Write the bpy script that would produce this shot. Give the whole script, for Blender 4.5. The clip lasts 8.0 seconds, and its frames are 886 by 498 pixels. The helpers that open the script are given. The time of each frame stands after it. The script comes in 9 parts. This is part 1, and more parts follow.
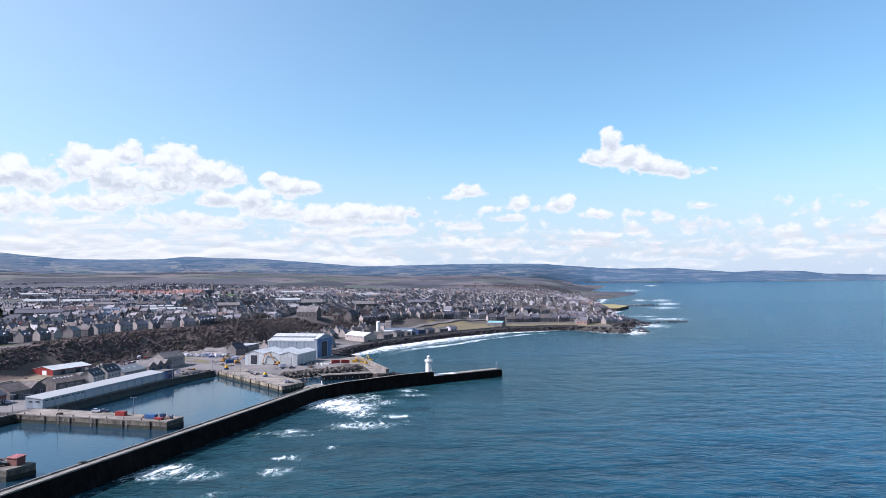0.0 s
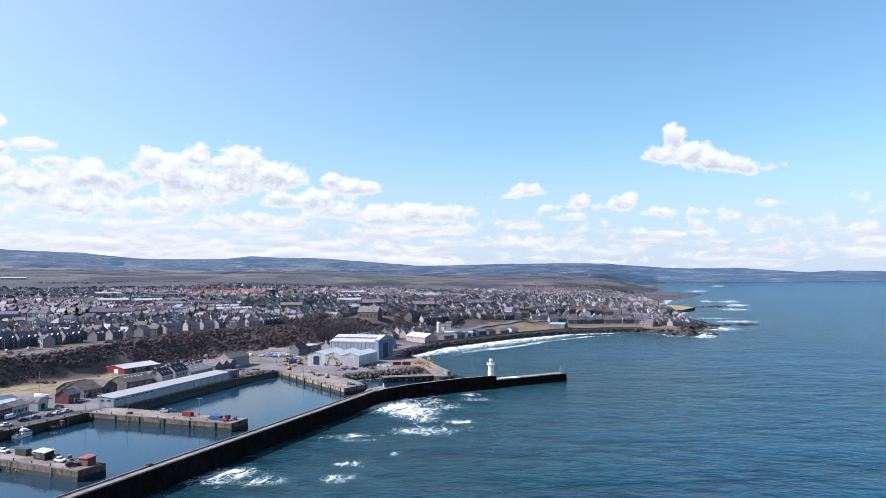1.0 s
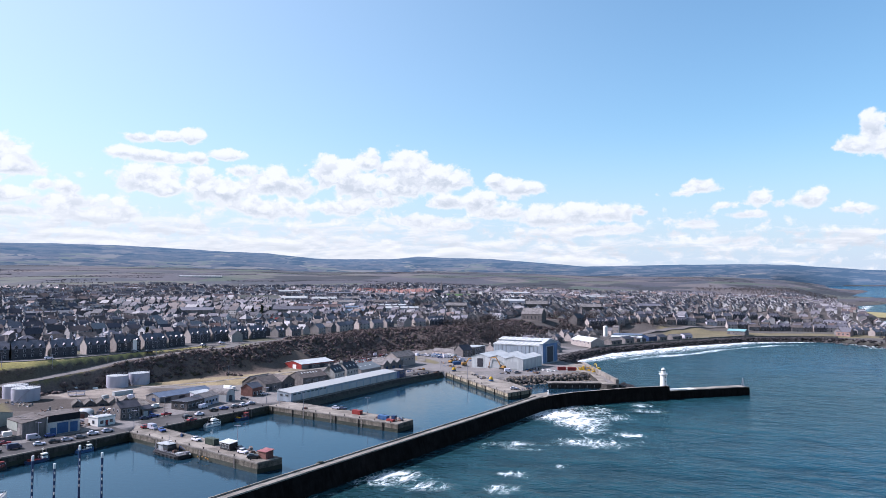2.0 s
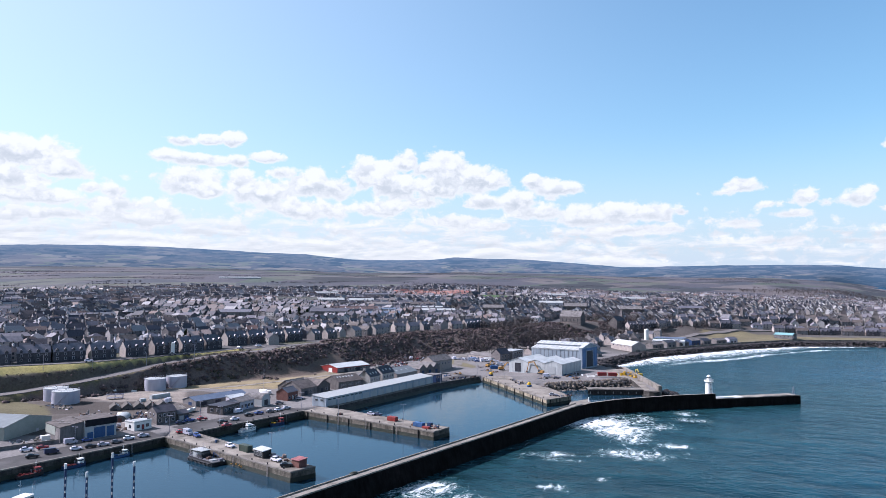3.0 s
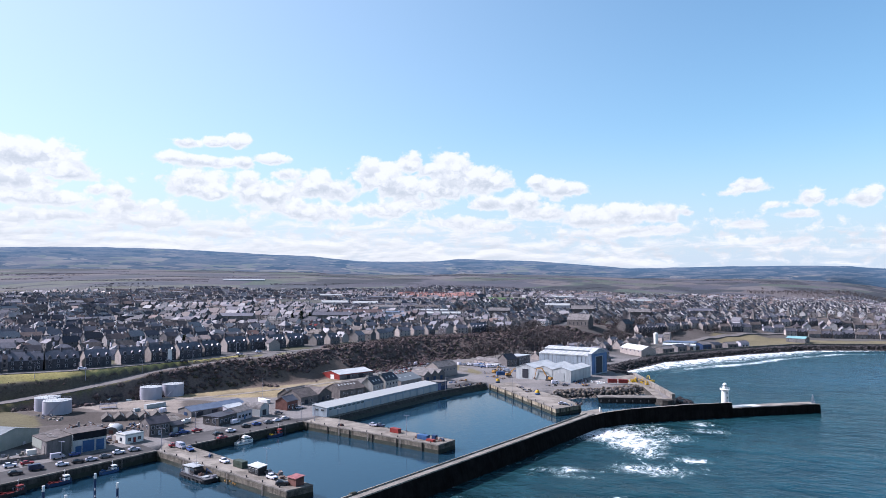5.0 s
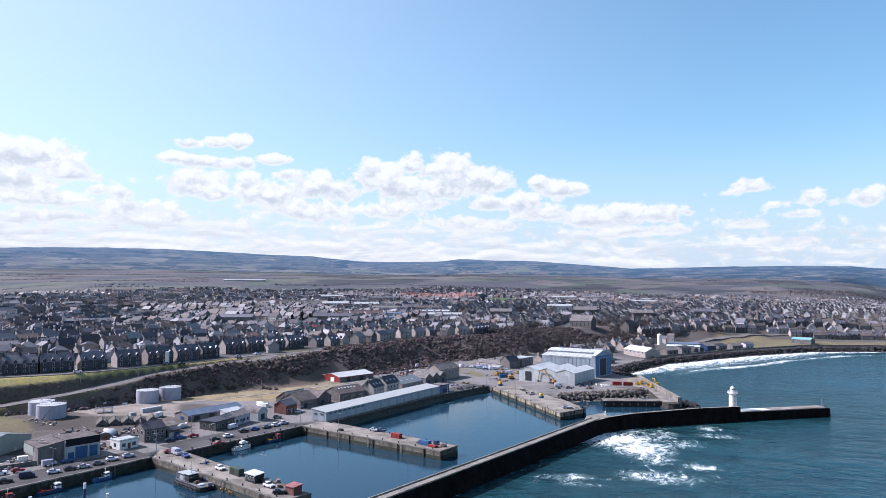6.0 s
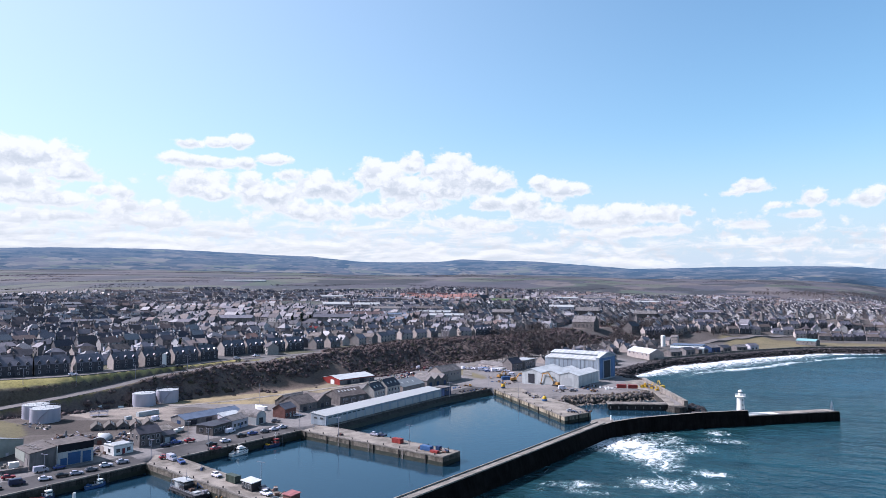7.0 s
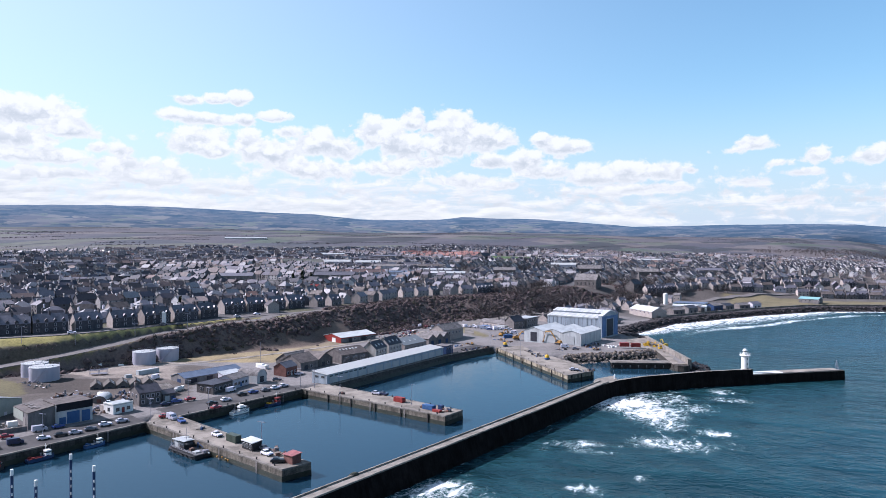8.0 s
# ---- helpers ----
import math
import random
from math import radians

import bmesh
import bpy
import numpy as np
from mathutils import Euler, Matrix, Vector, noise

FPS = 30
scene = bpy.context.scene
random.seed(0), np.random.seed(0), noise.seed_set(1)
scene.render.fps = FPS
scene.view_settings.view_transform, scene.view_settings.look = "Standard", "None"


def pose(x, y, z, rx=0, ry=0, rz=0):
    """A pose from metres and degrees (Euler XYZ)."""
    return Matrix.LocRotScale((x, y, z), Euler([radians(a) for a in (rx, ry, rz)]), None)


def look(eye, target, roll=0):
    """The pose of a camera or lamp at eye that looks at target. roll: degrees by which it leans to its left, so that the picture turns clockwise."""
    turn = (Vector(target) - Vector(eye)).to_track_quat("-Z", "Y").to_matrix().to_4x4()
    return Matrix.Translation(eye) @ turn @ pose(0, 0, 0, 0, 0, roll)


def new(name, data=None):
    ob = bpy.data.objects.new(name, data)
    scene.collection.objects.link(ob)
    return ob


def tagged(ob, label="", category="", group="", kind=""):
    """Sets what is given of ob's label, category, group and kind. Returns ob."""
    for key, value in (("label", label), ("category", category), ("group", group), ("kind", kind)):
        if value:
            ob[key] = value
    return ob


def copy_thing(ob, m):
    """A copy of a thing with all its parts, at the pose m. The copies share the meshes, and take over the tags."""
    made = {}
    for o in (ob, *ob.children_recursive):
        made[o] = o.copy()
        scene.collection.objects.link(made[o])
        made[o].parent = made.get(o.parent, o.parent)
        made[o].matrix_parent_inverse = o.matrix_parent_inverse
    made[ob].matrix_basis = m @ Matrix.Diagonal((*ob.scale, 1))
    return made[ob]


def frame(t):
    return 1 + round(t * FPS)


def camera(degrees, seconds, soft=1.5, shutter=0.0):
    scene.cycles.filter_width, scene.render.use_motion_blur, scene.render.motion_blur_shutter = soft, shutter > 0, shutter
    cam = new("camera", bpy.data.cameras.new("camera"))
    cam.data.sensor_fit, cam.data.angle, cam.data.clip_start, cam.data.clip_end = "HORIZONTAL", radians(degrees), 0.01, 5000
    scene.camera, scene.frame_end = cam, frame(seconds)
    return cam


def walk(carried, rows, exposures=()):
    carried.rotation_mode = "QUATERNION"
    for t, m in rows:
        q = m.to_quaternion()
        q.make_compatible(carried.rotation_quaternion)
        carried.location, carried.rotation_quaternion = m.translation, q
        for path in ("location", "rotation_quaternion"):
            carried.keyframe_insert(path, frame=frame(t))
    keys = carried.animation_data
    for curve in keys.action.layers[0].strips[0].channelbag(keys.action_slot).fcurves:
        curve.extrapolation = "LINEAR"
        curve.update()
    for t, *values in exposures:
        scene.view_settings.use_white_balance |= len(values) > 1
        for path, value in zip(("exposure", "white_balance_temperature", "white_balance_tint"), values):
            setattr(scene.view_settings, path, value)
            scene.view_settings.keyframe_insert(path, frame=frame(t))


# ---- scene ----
cam = camera(64.40, 8.0, soft=0.75)
# seconds, x, y, z, pitch, lean, turn
ROWS = [
    (0, -0.00, 0.00, 66.47, 2.68, 0.61, 0.00),
    (0.5, -0.99, 3.82, 67.31, 2.68, 0.58, 1.04),
    (1, -2.33, 7.66, 68.16, 2.67, 0.46, 4.79),
    (1.5, -3.43, 11.65, 69.06, 2.72, 0.19, 11.65),
    (2, -4.17, 16.04, 69.93, 2.73, -0.06, 18.04),
    (2.2, -4.61, 17.52, 70.27, 2.74, -0.07, 19.17),
    (3.5, -7.47, 27.15, 72.47, 2.80, -0.09, 21.30),
    (4, -8.77, 30.56, 72.89, 2.85, -0.06, 21.38),
    (4.5, -10.19, 33.98, 73.29, 2.87, -0.02, 21.43),
    (6, -14.89, 44.43, 74.41, 2.89, 0.03, 21.56),
    (6.5, -16.47, 47.87, 74.67, 2.91, 0.02, 21.62),
    (7, -18.24, 51.20, 74.94, 2.91, 0.01, 21.63),
    (7.25, -19.05, 52.78, 75.01, 2.69, 0.02, 21.65),
    (7.5, -19.85, 54.34, 75.06, 2.15, 0.03, 21.67),
    (7.75, -20.66, 56.0, 75.04, 1.02, 0.01, 21.69),
    (8, -21.48, 57.69, 75.00, -0.53, -0.02, 21.71),
]
EXPOSURE = 1.0
walk(cam, [(t, pose(x, y, z, 90 + pitch, lean, turn)) for t, x, y, z, pitch, lean, turn in ROWS],
     exposures=[(0.0, EXPOSURE, 6100, 17), (8.0, EXPOSURE, 6100, 17)])

# ---- world and sun ----
SUN_TURN, SUN_HIGH = -100.0, 40.0      # degrees clockwise from +y, and above the horizon
SKY_STRENGTH = 0.07

# clouds: turn, height, half width, half height (degrees), weight
CLOUDS = []
# west bank
CLOUDS += [
    (-52.5, 9.1, 2.89, 1.17, 1), (-49.8, 8.1, 1.72, 0.80, 0.95), (-53.4, 7.2, 2.66, 0.78, 0.9), (-51.9, 6.1, 3.26, 0.63, 0.8), (-50.3, 4.9, 4.60, 0.48, 0.75),
    (-47.8, 6.9, 0.74, 0.41, 0.6), (-46.1, 6.7, 1.22, 0.46, 0.6), (-45.7, 5.7, 2.88, 0.63, 0.85), (-43.8, 4.9, 2.76, 0.64, 0.95),
]
# high tufts
CLOUDS += [
    (-41.7, 10.7, 0.90, 0.38, 0.8), (-39.4, 11.0, 0.84, 0.43, 0.85), (-37.9, 11.2, 0.90, 0.60, 0.9), (-42.7, 9.6, 1.05, 0.51, 0.9), (-40.4, 9.4, 2.40, 0.47, 0.95),
    (-37.3, 9.4, 0.77, 0.44, 0.75), (-35.3, 9.9, 1.31, 0.48, 0.9), (-40.9, 7.8, 1.97, 1.12, 0.95), (-39.5, 6.9, 1.67, 0.61, 0.7),
]
# middle heaps
CLOUDS += [
    (-37.1, 7.7, 0.94, 0.97, 0.9), (-35.3, 7.0, 1.92, 0.98, 0.95), (-33.8, 8.7, 1.06, 0.44, 0.8), (-31.8, 7.8, 1.88, 0.99, 0.95), (-32.3, 5.8, 2.76, 0.81, 0.9),
    (-29.7, 7.6, 1.36, 0.90, 0.85), (-26.8, 8.8, 1.65, 1.13, 1), (-25.1, 7.6, 1.84, 1.19, 0.95), (-25.9, 6.0, 2.11, 0.69, 0.8), (-24.1, 9.7, 1.02, 0.77, 0.9),
    (-22.6, 9.1, 1.11, 0.64, 0.85), (-20.6, 9.2, 1.85, 1.18, 1), (-21.4, 7.7, 2.08, 1.01, 0.95), (-18.2, 8.3, 1.94, 1.09, 0.95), (-22.5, 6.6, 1.85, 0.50, 0.7),
]
# trailing heaps
CLOUDS += [
    (-17.6, 6.5, 1.56, 0.59, 0.9), (-13.5, 8.1, 1.00, 0.68, 0.95), (-11.9, 7.4, 1.71, 0.63, 0.95), (-14.8, 6.5, 1.37, 0.77, 0.9), (-13.2, 5.6, 1.72, 0.64, 0.85),
    (-19.6, 4.9, 2.76, 0.55, 0.85), (-16.9, 4.5, 1.19, 0.41, 0.8), (-9.7, 5.2, 1.86, 0.90, 0.95), (-7.0, 5.5, 1.82, 0.89, 1), (-4.2, 5.5, 1.60, 0.66, 0.9),
    (-2.3, 5.5, 0.74, 0.48, 0.6), (-7.1, 4.1, 4.33, 0.49, 0.85),
]
# thin eastern heaps
CLOUDS += [
    (2.2, 7.4, 1.17, 0.54, 0.75), (0.6, 6.9, 1.19, 0.34, 0.4), (4.0, 5.9, 0.91, 0.33, 0.45), (6.2, 6.3, 0.95, 0.65, 0.65), (5.0, 5.1, 1.63, 0.33, 0.55),
    (7.6, 5.8, 0.53, 0.44, 0.5), (9.4, 5.9, 1.23, 0.59, 0.75), (10.3, 6.6, 0.54, 0.31, 0.4), (1.6, 4.5, 1.88, 0.47, 0.65),
]
# lone cloud over the bay
CLOUDS += [
    (13.6, 10.6, 0.83, 0.96, 0.95), (12.6, 9.6, 1.06, 0.66, 0.9), (15.2, 9.4, 1.38, 0.88, 1), (16.7, 8.7, 1.70, 0.65, 0.95), (18.7, 8.2, 1.49, 0.47, 0.85),
]
# low wisps over the bay
CLOUDS += [
    (20.4, 5.6, 1.05, 0.30, 0.45), (16.1, 5.2, 1.88, 0.35, 0.4), (12.5, 5.2, 1.41, 0.36, 0.55), (13.2, 3.5, 1.31, 0.40, 0.6), (16.9, 2.9, 2.11, 0.22, 0.45),
    (22.6, 2.6, 1.02, 0.21, 0.4), (3.5, 3.2, 4.13, 0.37, 0.55),
]
# beyond the view
CLOUDS += [(-75.0, 8.0, 10.0, 3.0, 0.9), (45.0, 6.0, 6.0, 0.9, 0.6)]


def make_world():
    world = bpy.data.worlds.new("world")
    scene.world = world
    world.use_nodes = True
    nt = world.node_tree
    nt.nodes.clear()
    N, link = nt.nodes.new, nt.links.new

    def val(op, a, b=None, c=None, clamp=False):
        n = N("ShaderNodeMath")
        n.operation, n.use_clamp = op, clamp
        for i, q in enumerate((a, b, c)):
            if q is None:
                continue
            if isinstance(q, (int, float)):
                n.inputs[i].default_value = q
            else:
                link(q, n.inputs[i])
        return n.outputs[0]

    def vec(op, a, b):
        n = N("ShaderNodeVectorMath")
        n.operation = op
        for i, q in enumerate((a, b)):
            if isinstance(q, tuple):
                n.inputs[i].default_value = q
            elif q is not None:
                link(q, n.inputs[i])
        return n.outputs[1] if op == "LENGTH" else n.outputs[0]

    def mix(f, a, b):
        n = N("ShaderNodeMix")
        n.data_type = "RGBA"
        for key, q in ((0, f), (6, a), (7, b)):
            if isinstance(q, tuple):
                n.inputs[key].default_value = (*q, 1)
            elif isinstance(q, (int, float)):
                n.inputs[key].default_value = q
            else:
                link(q, n.inputs[key])
        return n.outputs[2]

    sky = N("ShaderNodeTexSky")
    sky.sky_type, sky.sun_disc = "NISHITA", False
    sky.sun_elevation, sky.sun_rotation = radians(SUN_HIGH), radians(SUN_TURN % 360)
    sky.altitude, sky.air_density, sky.dust_density, sky.ozone_density = 60, 1.0, 1.6, 1.4

    where = N("ShaderNodeTexCoord")
    axes = N("ShaderNodeSeparateXYZ")
    link(where.outputs["Generated"], axes.inputs[0])
    turn = val("MULTIPLY", val("ARCTAN2", axes.outputs[0], axes.outputs[1]), 180 / math.pi)
    high = val("MULTIPLY", val("ARCSINE", axes.outputs[2]), 180 / math.pi)
    spot = N("ShaderNodeCombineXYZ")
    link(turn, spot.inputs[0]), link(high, spot.inputs[1])

    def billow(offset, scale=0.55, detail=9.0):
        moved = vec("ADD", vec("MULTIPLY", spot.outputs[0], (1.0, 1.45, 1.0)), offset)
        n = N("ShaderNodeTexNoise")
        n.inputs["Scale"].default_value, n.inputs["Detail"].default_value = scale, detail
        n.inputs["Roughness"].default_value, n.inputs["Distortion"].default_value = 0.56, 0.35
        link(moved, n.inputs["Vector"])
        return n.outputs[0]

    heap = num = den = None
    for a, e, ra, re, w in CLOUDS:
        # flat below, heaped above
        parts = N("ShaderNodeSeparateXYZ")
        link(vec("MULTIPLY", vec("SUBTRACT", spot.outputs[0], (a, e, 0)), (1 / (ra * 1.55), 1 / (re * 1.6), 0)), parts.inputs[0])
        up = val("MAXIMUM", parts.outputs[1], val("MULTIPLY", parts.outputs[1], -1.2))
        far = val("SQRT", val("MULTIPLY_ADD", parts.outputs[0], parts.outputs[0], val("MULTIPLY", up, up)))
        one = val("MULTIPLY_ADD", far, -w, w)
        heap = one if heap is None else val("SMOOTH_MAX", heap, one, 0.22)
        some = val("MAXIMUM", one, 0.0)
        num = val("MULTIPLY", some, parts.outputs[1]) if num is None else val("MULTIPLY_ADD", some, parts.outputs[1], num)
        den = some if den is None else val("ADD", den, some)

    def curl(scale, offset=(0, 0, 0)):
        n = N("ShaderNodeTexVoronoi")
        n.feature = "SMOOTH_F1"
        n.inputs["Scale"].default_value, n.inputs["Smoothness"].default_value = scale, 0.6
        bend = N("ShaderNodeTexNoise")
        bend.inputs["Scale"].default_value, bend.inputs["Detail"].default_value = scale * 1.3, 3.0
        link(spot.outputs[0], bend.inputs["Vector"])
        moved = vec("ADD", vec("MULTIPLY", spot.outputs[0], (1.0, 1.3, 1.0)), offset)
        link(vec("ADD", moved, vec("MULTIPLY", vec("SUBTRACT", bend.outputs["Color"], (0.5, 0.5, 0.5)), (1.2, 1.2, 0.0))), n.inputs["Vector"])
        return val("SUBTRACT", 0.45, n.outputs["Distance"])

    def piled(offset):
        fluff = val("ADD", val("MULTIPLY", curl(0.85, offset), 0.40), val("MULTIPLY", curl(2.0, offset), 0.2))
        return val("ADD", billow(offset), fluff)

    puff = piled((0, 0, 0))
    # the sunny side is milkier
    side = N("ShaderNodeMapRange")
    side.interpolation_type = "SMOOTHSTEP"
    link(turn, side.inputs[0])
    side.inputs[1].default_value, side.inputs[2].default_value, side.inputs[3].default_value, side.inputs[4].default_value = -80.0, 12.0, 0.62, 0.0
    # thin bank along the horizon
    bank = val("ADD", val("MULTIPLY_ADD", val("ABSOLUTE", val("SUBTRACT", high, 3.0)), -0.09, 0.24), val("MULTIPLY", side.outputs[0], 0.4))
    heap = val("MAXIMUM", heap, bank)
    thick = val("ADD", val("MULTIPLY", heap, 1.7), val("MULTIPLY", val("SUBTRACT", puff, 0.5), 1.75))
    # long flat layers low in the sky, thinning out towards the open sea

    def layers(offset):
        n = N("ShaderNodeTexNoise")
        n.inputs["Scale"].default_value, n.inputs["Detail"].default_value = 0.42, 8.0
        n.inputs["Roughness"].default_value, n.inputs["Distortion"].default_value = 0.58, 0.5
        link(vec("ADD", vec("MULTIPLY", spot.outputs[0], (0.5, 2.6, 1.0)), offset), n.inputs["Vector"])
        return n.outputs[0]

    flat = layers((7.0, 3.0, 0))
    open_sea = N("ShaderNodeMapRange")
    open_sea.interpolation_type = "SMOOTHSTEP"
    link(turn, open_sea.inputs[0])
    open_sea.inputs[1].default_value, open_sea.inputs[2].default_value, open_sea.inputs[3].default_value, open_sea.inputs[4].default_value = -24.0, 12.0, 0.62, 0.24
    sheet_of = val("SUBTRACT", open_sea.outputs[0], val("MULTIPLY", val("ABSOLUTE", val("SUBTRACT", high, 2.2)), 0.16))
    thick = val("MAXIMUM", thick, val("ADD", sheet_of, val("MULTIPLY", val("SUBTRACT", flat, 0.5), 2.2)))
    cover = N("ShaderNodeMapRange")
    cover.interpolation_type = "SMOOTHSTEP"
    link(thick, cover.inputs[0])
    cover.inputs[1].default_value, cover.inputs[2].default_value = 0.12, 0.58
    # lit tops and grey undersides
    lit = N("ShaderNodeMapRange")
    link(val("SUBTRACT", puff, piled((-0.35, 0.8, 0))), lit.inputs[0])
    lit.inputs[1].default_value, lit.inputs[2].default_value = -0.16, 0.20
    deep = N("ShaderNodeMapRange")
    link(thick, deep.inputs[0])
    deep.inputs[1].default_value, deep.inputs[2].default_value = 0.5, 1.25
    rel = val("DIVIDE", num, val("ADD", den, 0.03))
    top = N("ShaderNodeMapRange")
    top.interpolation_type = "SMOOTHSTEP"
    link(val("ADD", val("MULTIPLY", rel, 1.0), val("MULTIPLY", val("SUBTRACT", lit.outputs[0], 0.5), 0.65)), top.inputs[0])
    top.inputs[1].default_value, top.inputs[2].default_value = -0.6, 0.42
    shade = val("MAXIMUM", top.outputs[0], val("SUBTRACT", 0.8, deep.outputs[0]))
    ripple = N("ShaderNodeMapRange")
    link(val("SUBTRACT", flat, layers((7.0, 3.9, 0))), ripple.inputs[0])
    ripple.inputs[1].default_value, ripple.inputs[2].default_value, ripple.inputs[3].default_value = -0.14, 0.12, 0.12
    near_low = N("ShaderNodeMapRange")
    link(high, near_low.inputs[0])
    near_low.inputs[1].default_value, near_low.inputs[2].default_value, near_low.inputs[3].default_value, near_low.inputs[4].default_value = 3.0, 6.0, 0.8, 0.0
    shade = val("ADD", val("MULTIPLY", shade, val("SUBTRACT", 1.0, near_low.outputs[0])), val("MULTIPLY", ripple.outputs[0], near_low.outputs[0]))
    colour = mix(shade, CLOUD_GREY, CLOUD_WHITE)
    # haze low down
    low = N("ShaderNodeMapRange")
    low.interpolation_type = "SMOOTHERSTEP"
    link(high, low.inputs[0])
    low.inputs[1].default_value, low.inputs[2].default_value, low.inputs[3].default_value, low.inputs[4].default_value = -2.0, 14.0, 0.88, 0.0
    tint = N("ShaderNodeMix")
    tint.data_type, tint.blend_type = "RGBA", "MULTIPLY"
    tint.inputs[0].default_value = 1.0
    link(sky.outputs[0], tint.inputs[6])
    tint.inputs[7].default_value = (*SKY_TINT, 1)
    milk = val("SUBTRACT", 1.0, val("MULTIPLY", val("SUBTRACT", 1.0, low.outputs[0]), val("SUBTRACT", 1.0, side.outputs[0])))
    air = mix(milk, tint.outputs[2], mix(val("MULTIPLY", side.outputs[0], 1.6, clamp=True), HAZE_SEA, HAZE))
    full = mix(val("MULTIPLY", cover.outputs[0], 0.93), air, colour)
    back = N("ShaderNodeBackground")
    link(full, back.inputs[0])
    back.inputs[1].default_value = SKY_STRENGTH
    link(back.outputs[0], N("ShaderNodeOutputWorld").inputs[0])


SKY_TINT = (1.10, 1.45, 1.45)
HAZE, HAZE_SEA = (5.4, 5.98, 6.65), (4.9, 5.7, 6.6)
CLOUD_WHITE, CLOUD_GREY = (7.1, 7.25, 7.15), (4.4, 4.8, 5.1)
make_world()

sun = new("sun", bpy.data.lights.new("sun", "SUN"))
sun.data.energy, sun.data.angle, sun.data.color = 5.0, radians(0.53), (1.0, 0.952, 0.985)
_a, _e = radians(SUN_TURN), radians(SUN_HIGH)
sun.matrix_world = look((300 * math.sin(_a) * math.cos(_e), 300 * math.cos(_a) * math.cos(_e), 300 * math.sin(_e)), (0, 0, 0))

# ---- materials ----
def surface(name, a, b, rough=0.8, scale=0.5, fine=6.0, metal=0.0, bump=0.15, spread=0.0, island=False, stretch=(1, 1, 1), spec=0.22, stain=0.0, spots=0.12, run=(1, 1, 1), local=False):
    """Two tones mixed by a broad and a fine noise, with relief; spread varies the tone from piece to piece."""
    m = bpy.data.materials.new(name)
    m.use_nodes = True
    nt = m.node_tree
    N, link = nt.nodes.new, nt.links.new
    bsdf = nt.nodes["Principled BSDF"]
    geo = N("ShaderNodeNewGeometry")
    place = N("ShaderNodeMapping")
    place.inputs["Scale"].default_value = stretch
    if local:
        tc = N("ShaderNodeTexCoord")
        link(tc.outputs["Object"], place.inputs[0])
    else:
        link(geo.outputs["Position"], place.inputs[0])

    def noise_at(s, d):
        n = N("ShaderNodeTexNoise")
        n.inputs["Scale"].default_value, n.inputs["Detail"].default_value = s, d
        link(place.outputs[0], n.inputs["Vector"])
        return n.outputs[0]

    wide, small = noise_at(scale, 4), noise_at(fine, 3)
    both = N("ShaderNodeMath")
    both.operation = "MULTIPLY_ADD"
    link(small, both.inputs[0])
    both.inputs[1].default_value = 0.5
    half = N("ShaderNodeMath")
    half.operation = "MULTIPLY_ADD"
    link(wide, half.inputs[0])
    half.inputs[1].default_value, half.inputs[2].default_value = 1.0, -0.25
    link(half.outputs[0], both.inputs[2])
    ramp = N("ShaderNodeMapRange")
    link(both.outputs[0], ramp.inputs[0])
    ramp.inputs[1].default_value, ramp.inputs[2].default_value = 0.25, 0.75
    mixer = N("ShaderNodeMix")
    mixer.data_type = "RGBA"
    link(ramp.outputs[0], mixer.inputs[0])
    mixer.inputs[6].default_value, mixer.inputs[7].default_value = (*a, 1), (*b, 1)
    colour = mixer.outputs[2]
    if spread:
        pick = geo.outputs["Random Per Island"] if island else N("ShaderNodeObjectInfo").outputs["Random"]
        hsv = N("ShaderNodeHueSaturation")
        grow = N("ShaderNodeMapRange")
        link(pick, grow.inputs[0])
        grow.inputs[3].default_value, grow.inputs[4].default_value = 1 - spread, 1 + spread
        link(grow.outputs[0], hsv.inputs["Value"])
        link(colour, hsv.inputs["Color"])
        colour = hsv.outputs[0]
    if stain:
        drawn = N("ShaderNodeMapping")
        drawn.inputs["Scale"].default_value = run
        link(geo.outputs["Position"], drawn.inputs[0])
        blot = N("ShaderNodeTexNoise")
        blot.inputs["Scale"].default_value, blot.inputs["Detail"].default_value, blot.inputs["Roughness"].default_value = spots, 9, 0.68
        link(drawn.outputs[0], blot.inputs["Vector"])
        cut = N("ShaderNodeMapRange")
        link(blot.outputs[0], cut.inputs[0])
        cut.inputs[1].default_value, cut.inputs[2].default_value, cut.inputs[3].default_value, cut.inputs[4].default_value = 0.44, 0.62, 1.08, 1 - stain
        dirt = N("ShaderNodeHueSaturation")
        link(cut.outputs[0], dirt.inputs["Value"]), link(colour, dirt.inputs["Color"])
        colour = dirt.outputs[0]
    link(colour, bsdf.inputs["Base Color"])
    bsdf.inputs["Roughness"].default_value, bsdf.inputs["Metallic"].default_value = rough, metal
    bsdf.inputs["Specular IOR Level"].default_value = spec
    if bump:
        bp = N("ShaderNodeBump")
        bp.inputs["Strength"].default_value, bp.inputs["Distance"].default_value = bump, 0.1
        link(small, bp.inputs["Height"])
        link(bp.outputs[0], bsdf.inputs["Normal"])
    return m


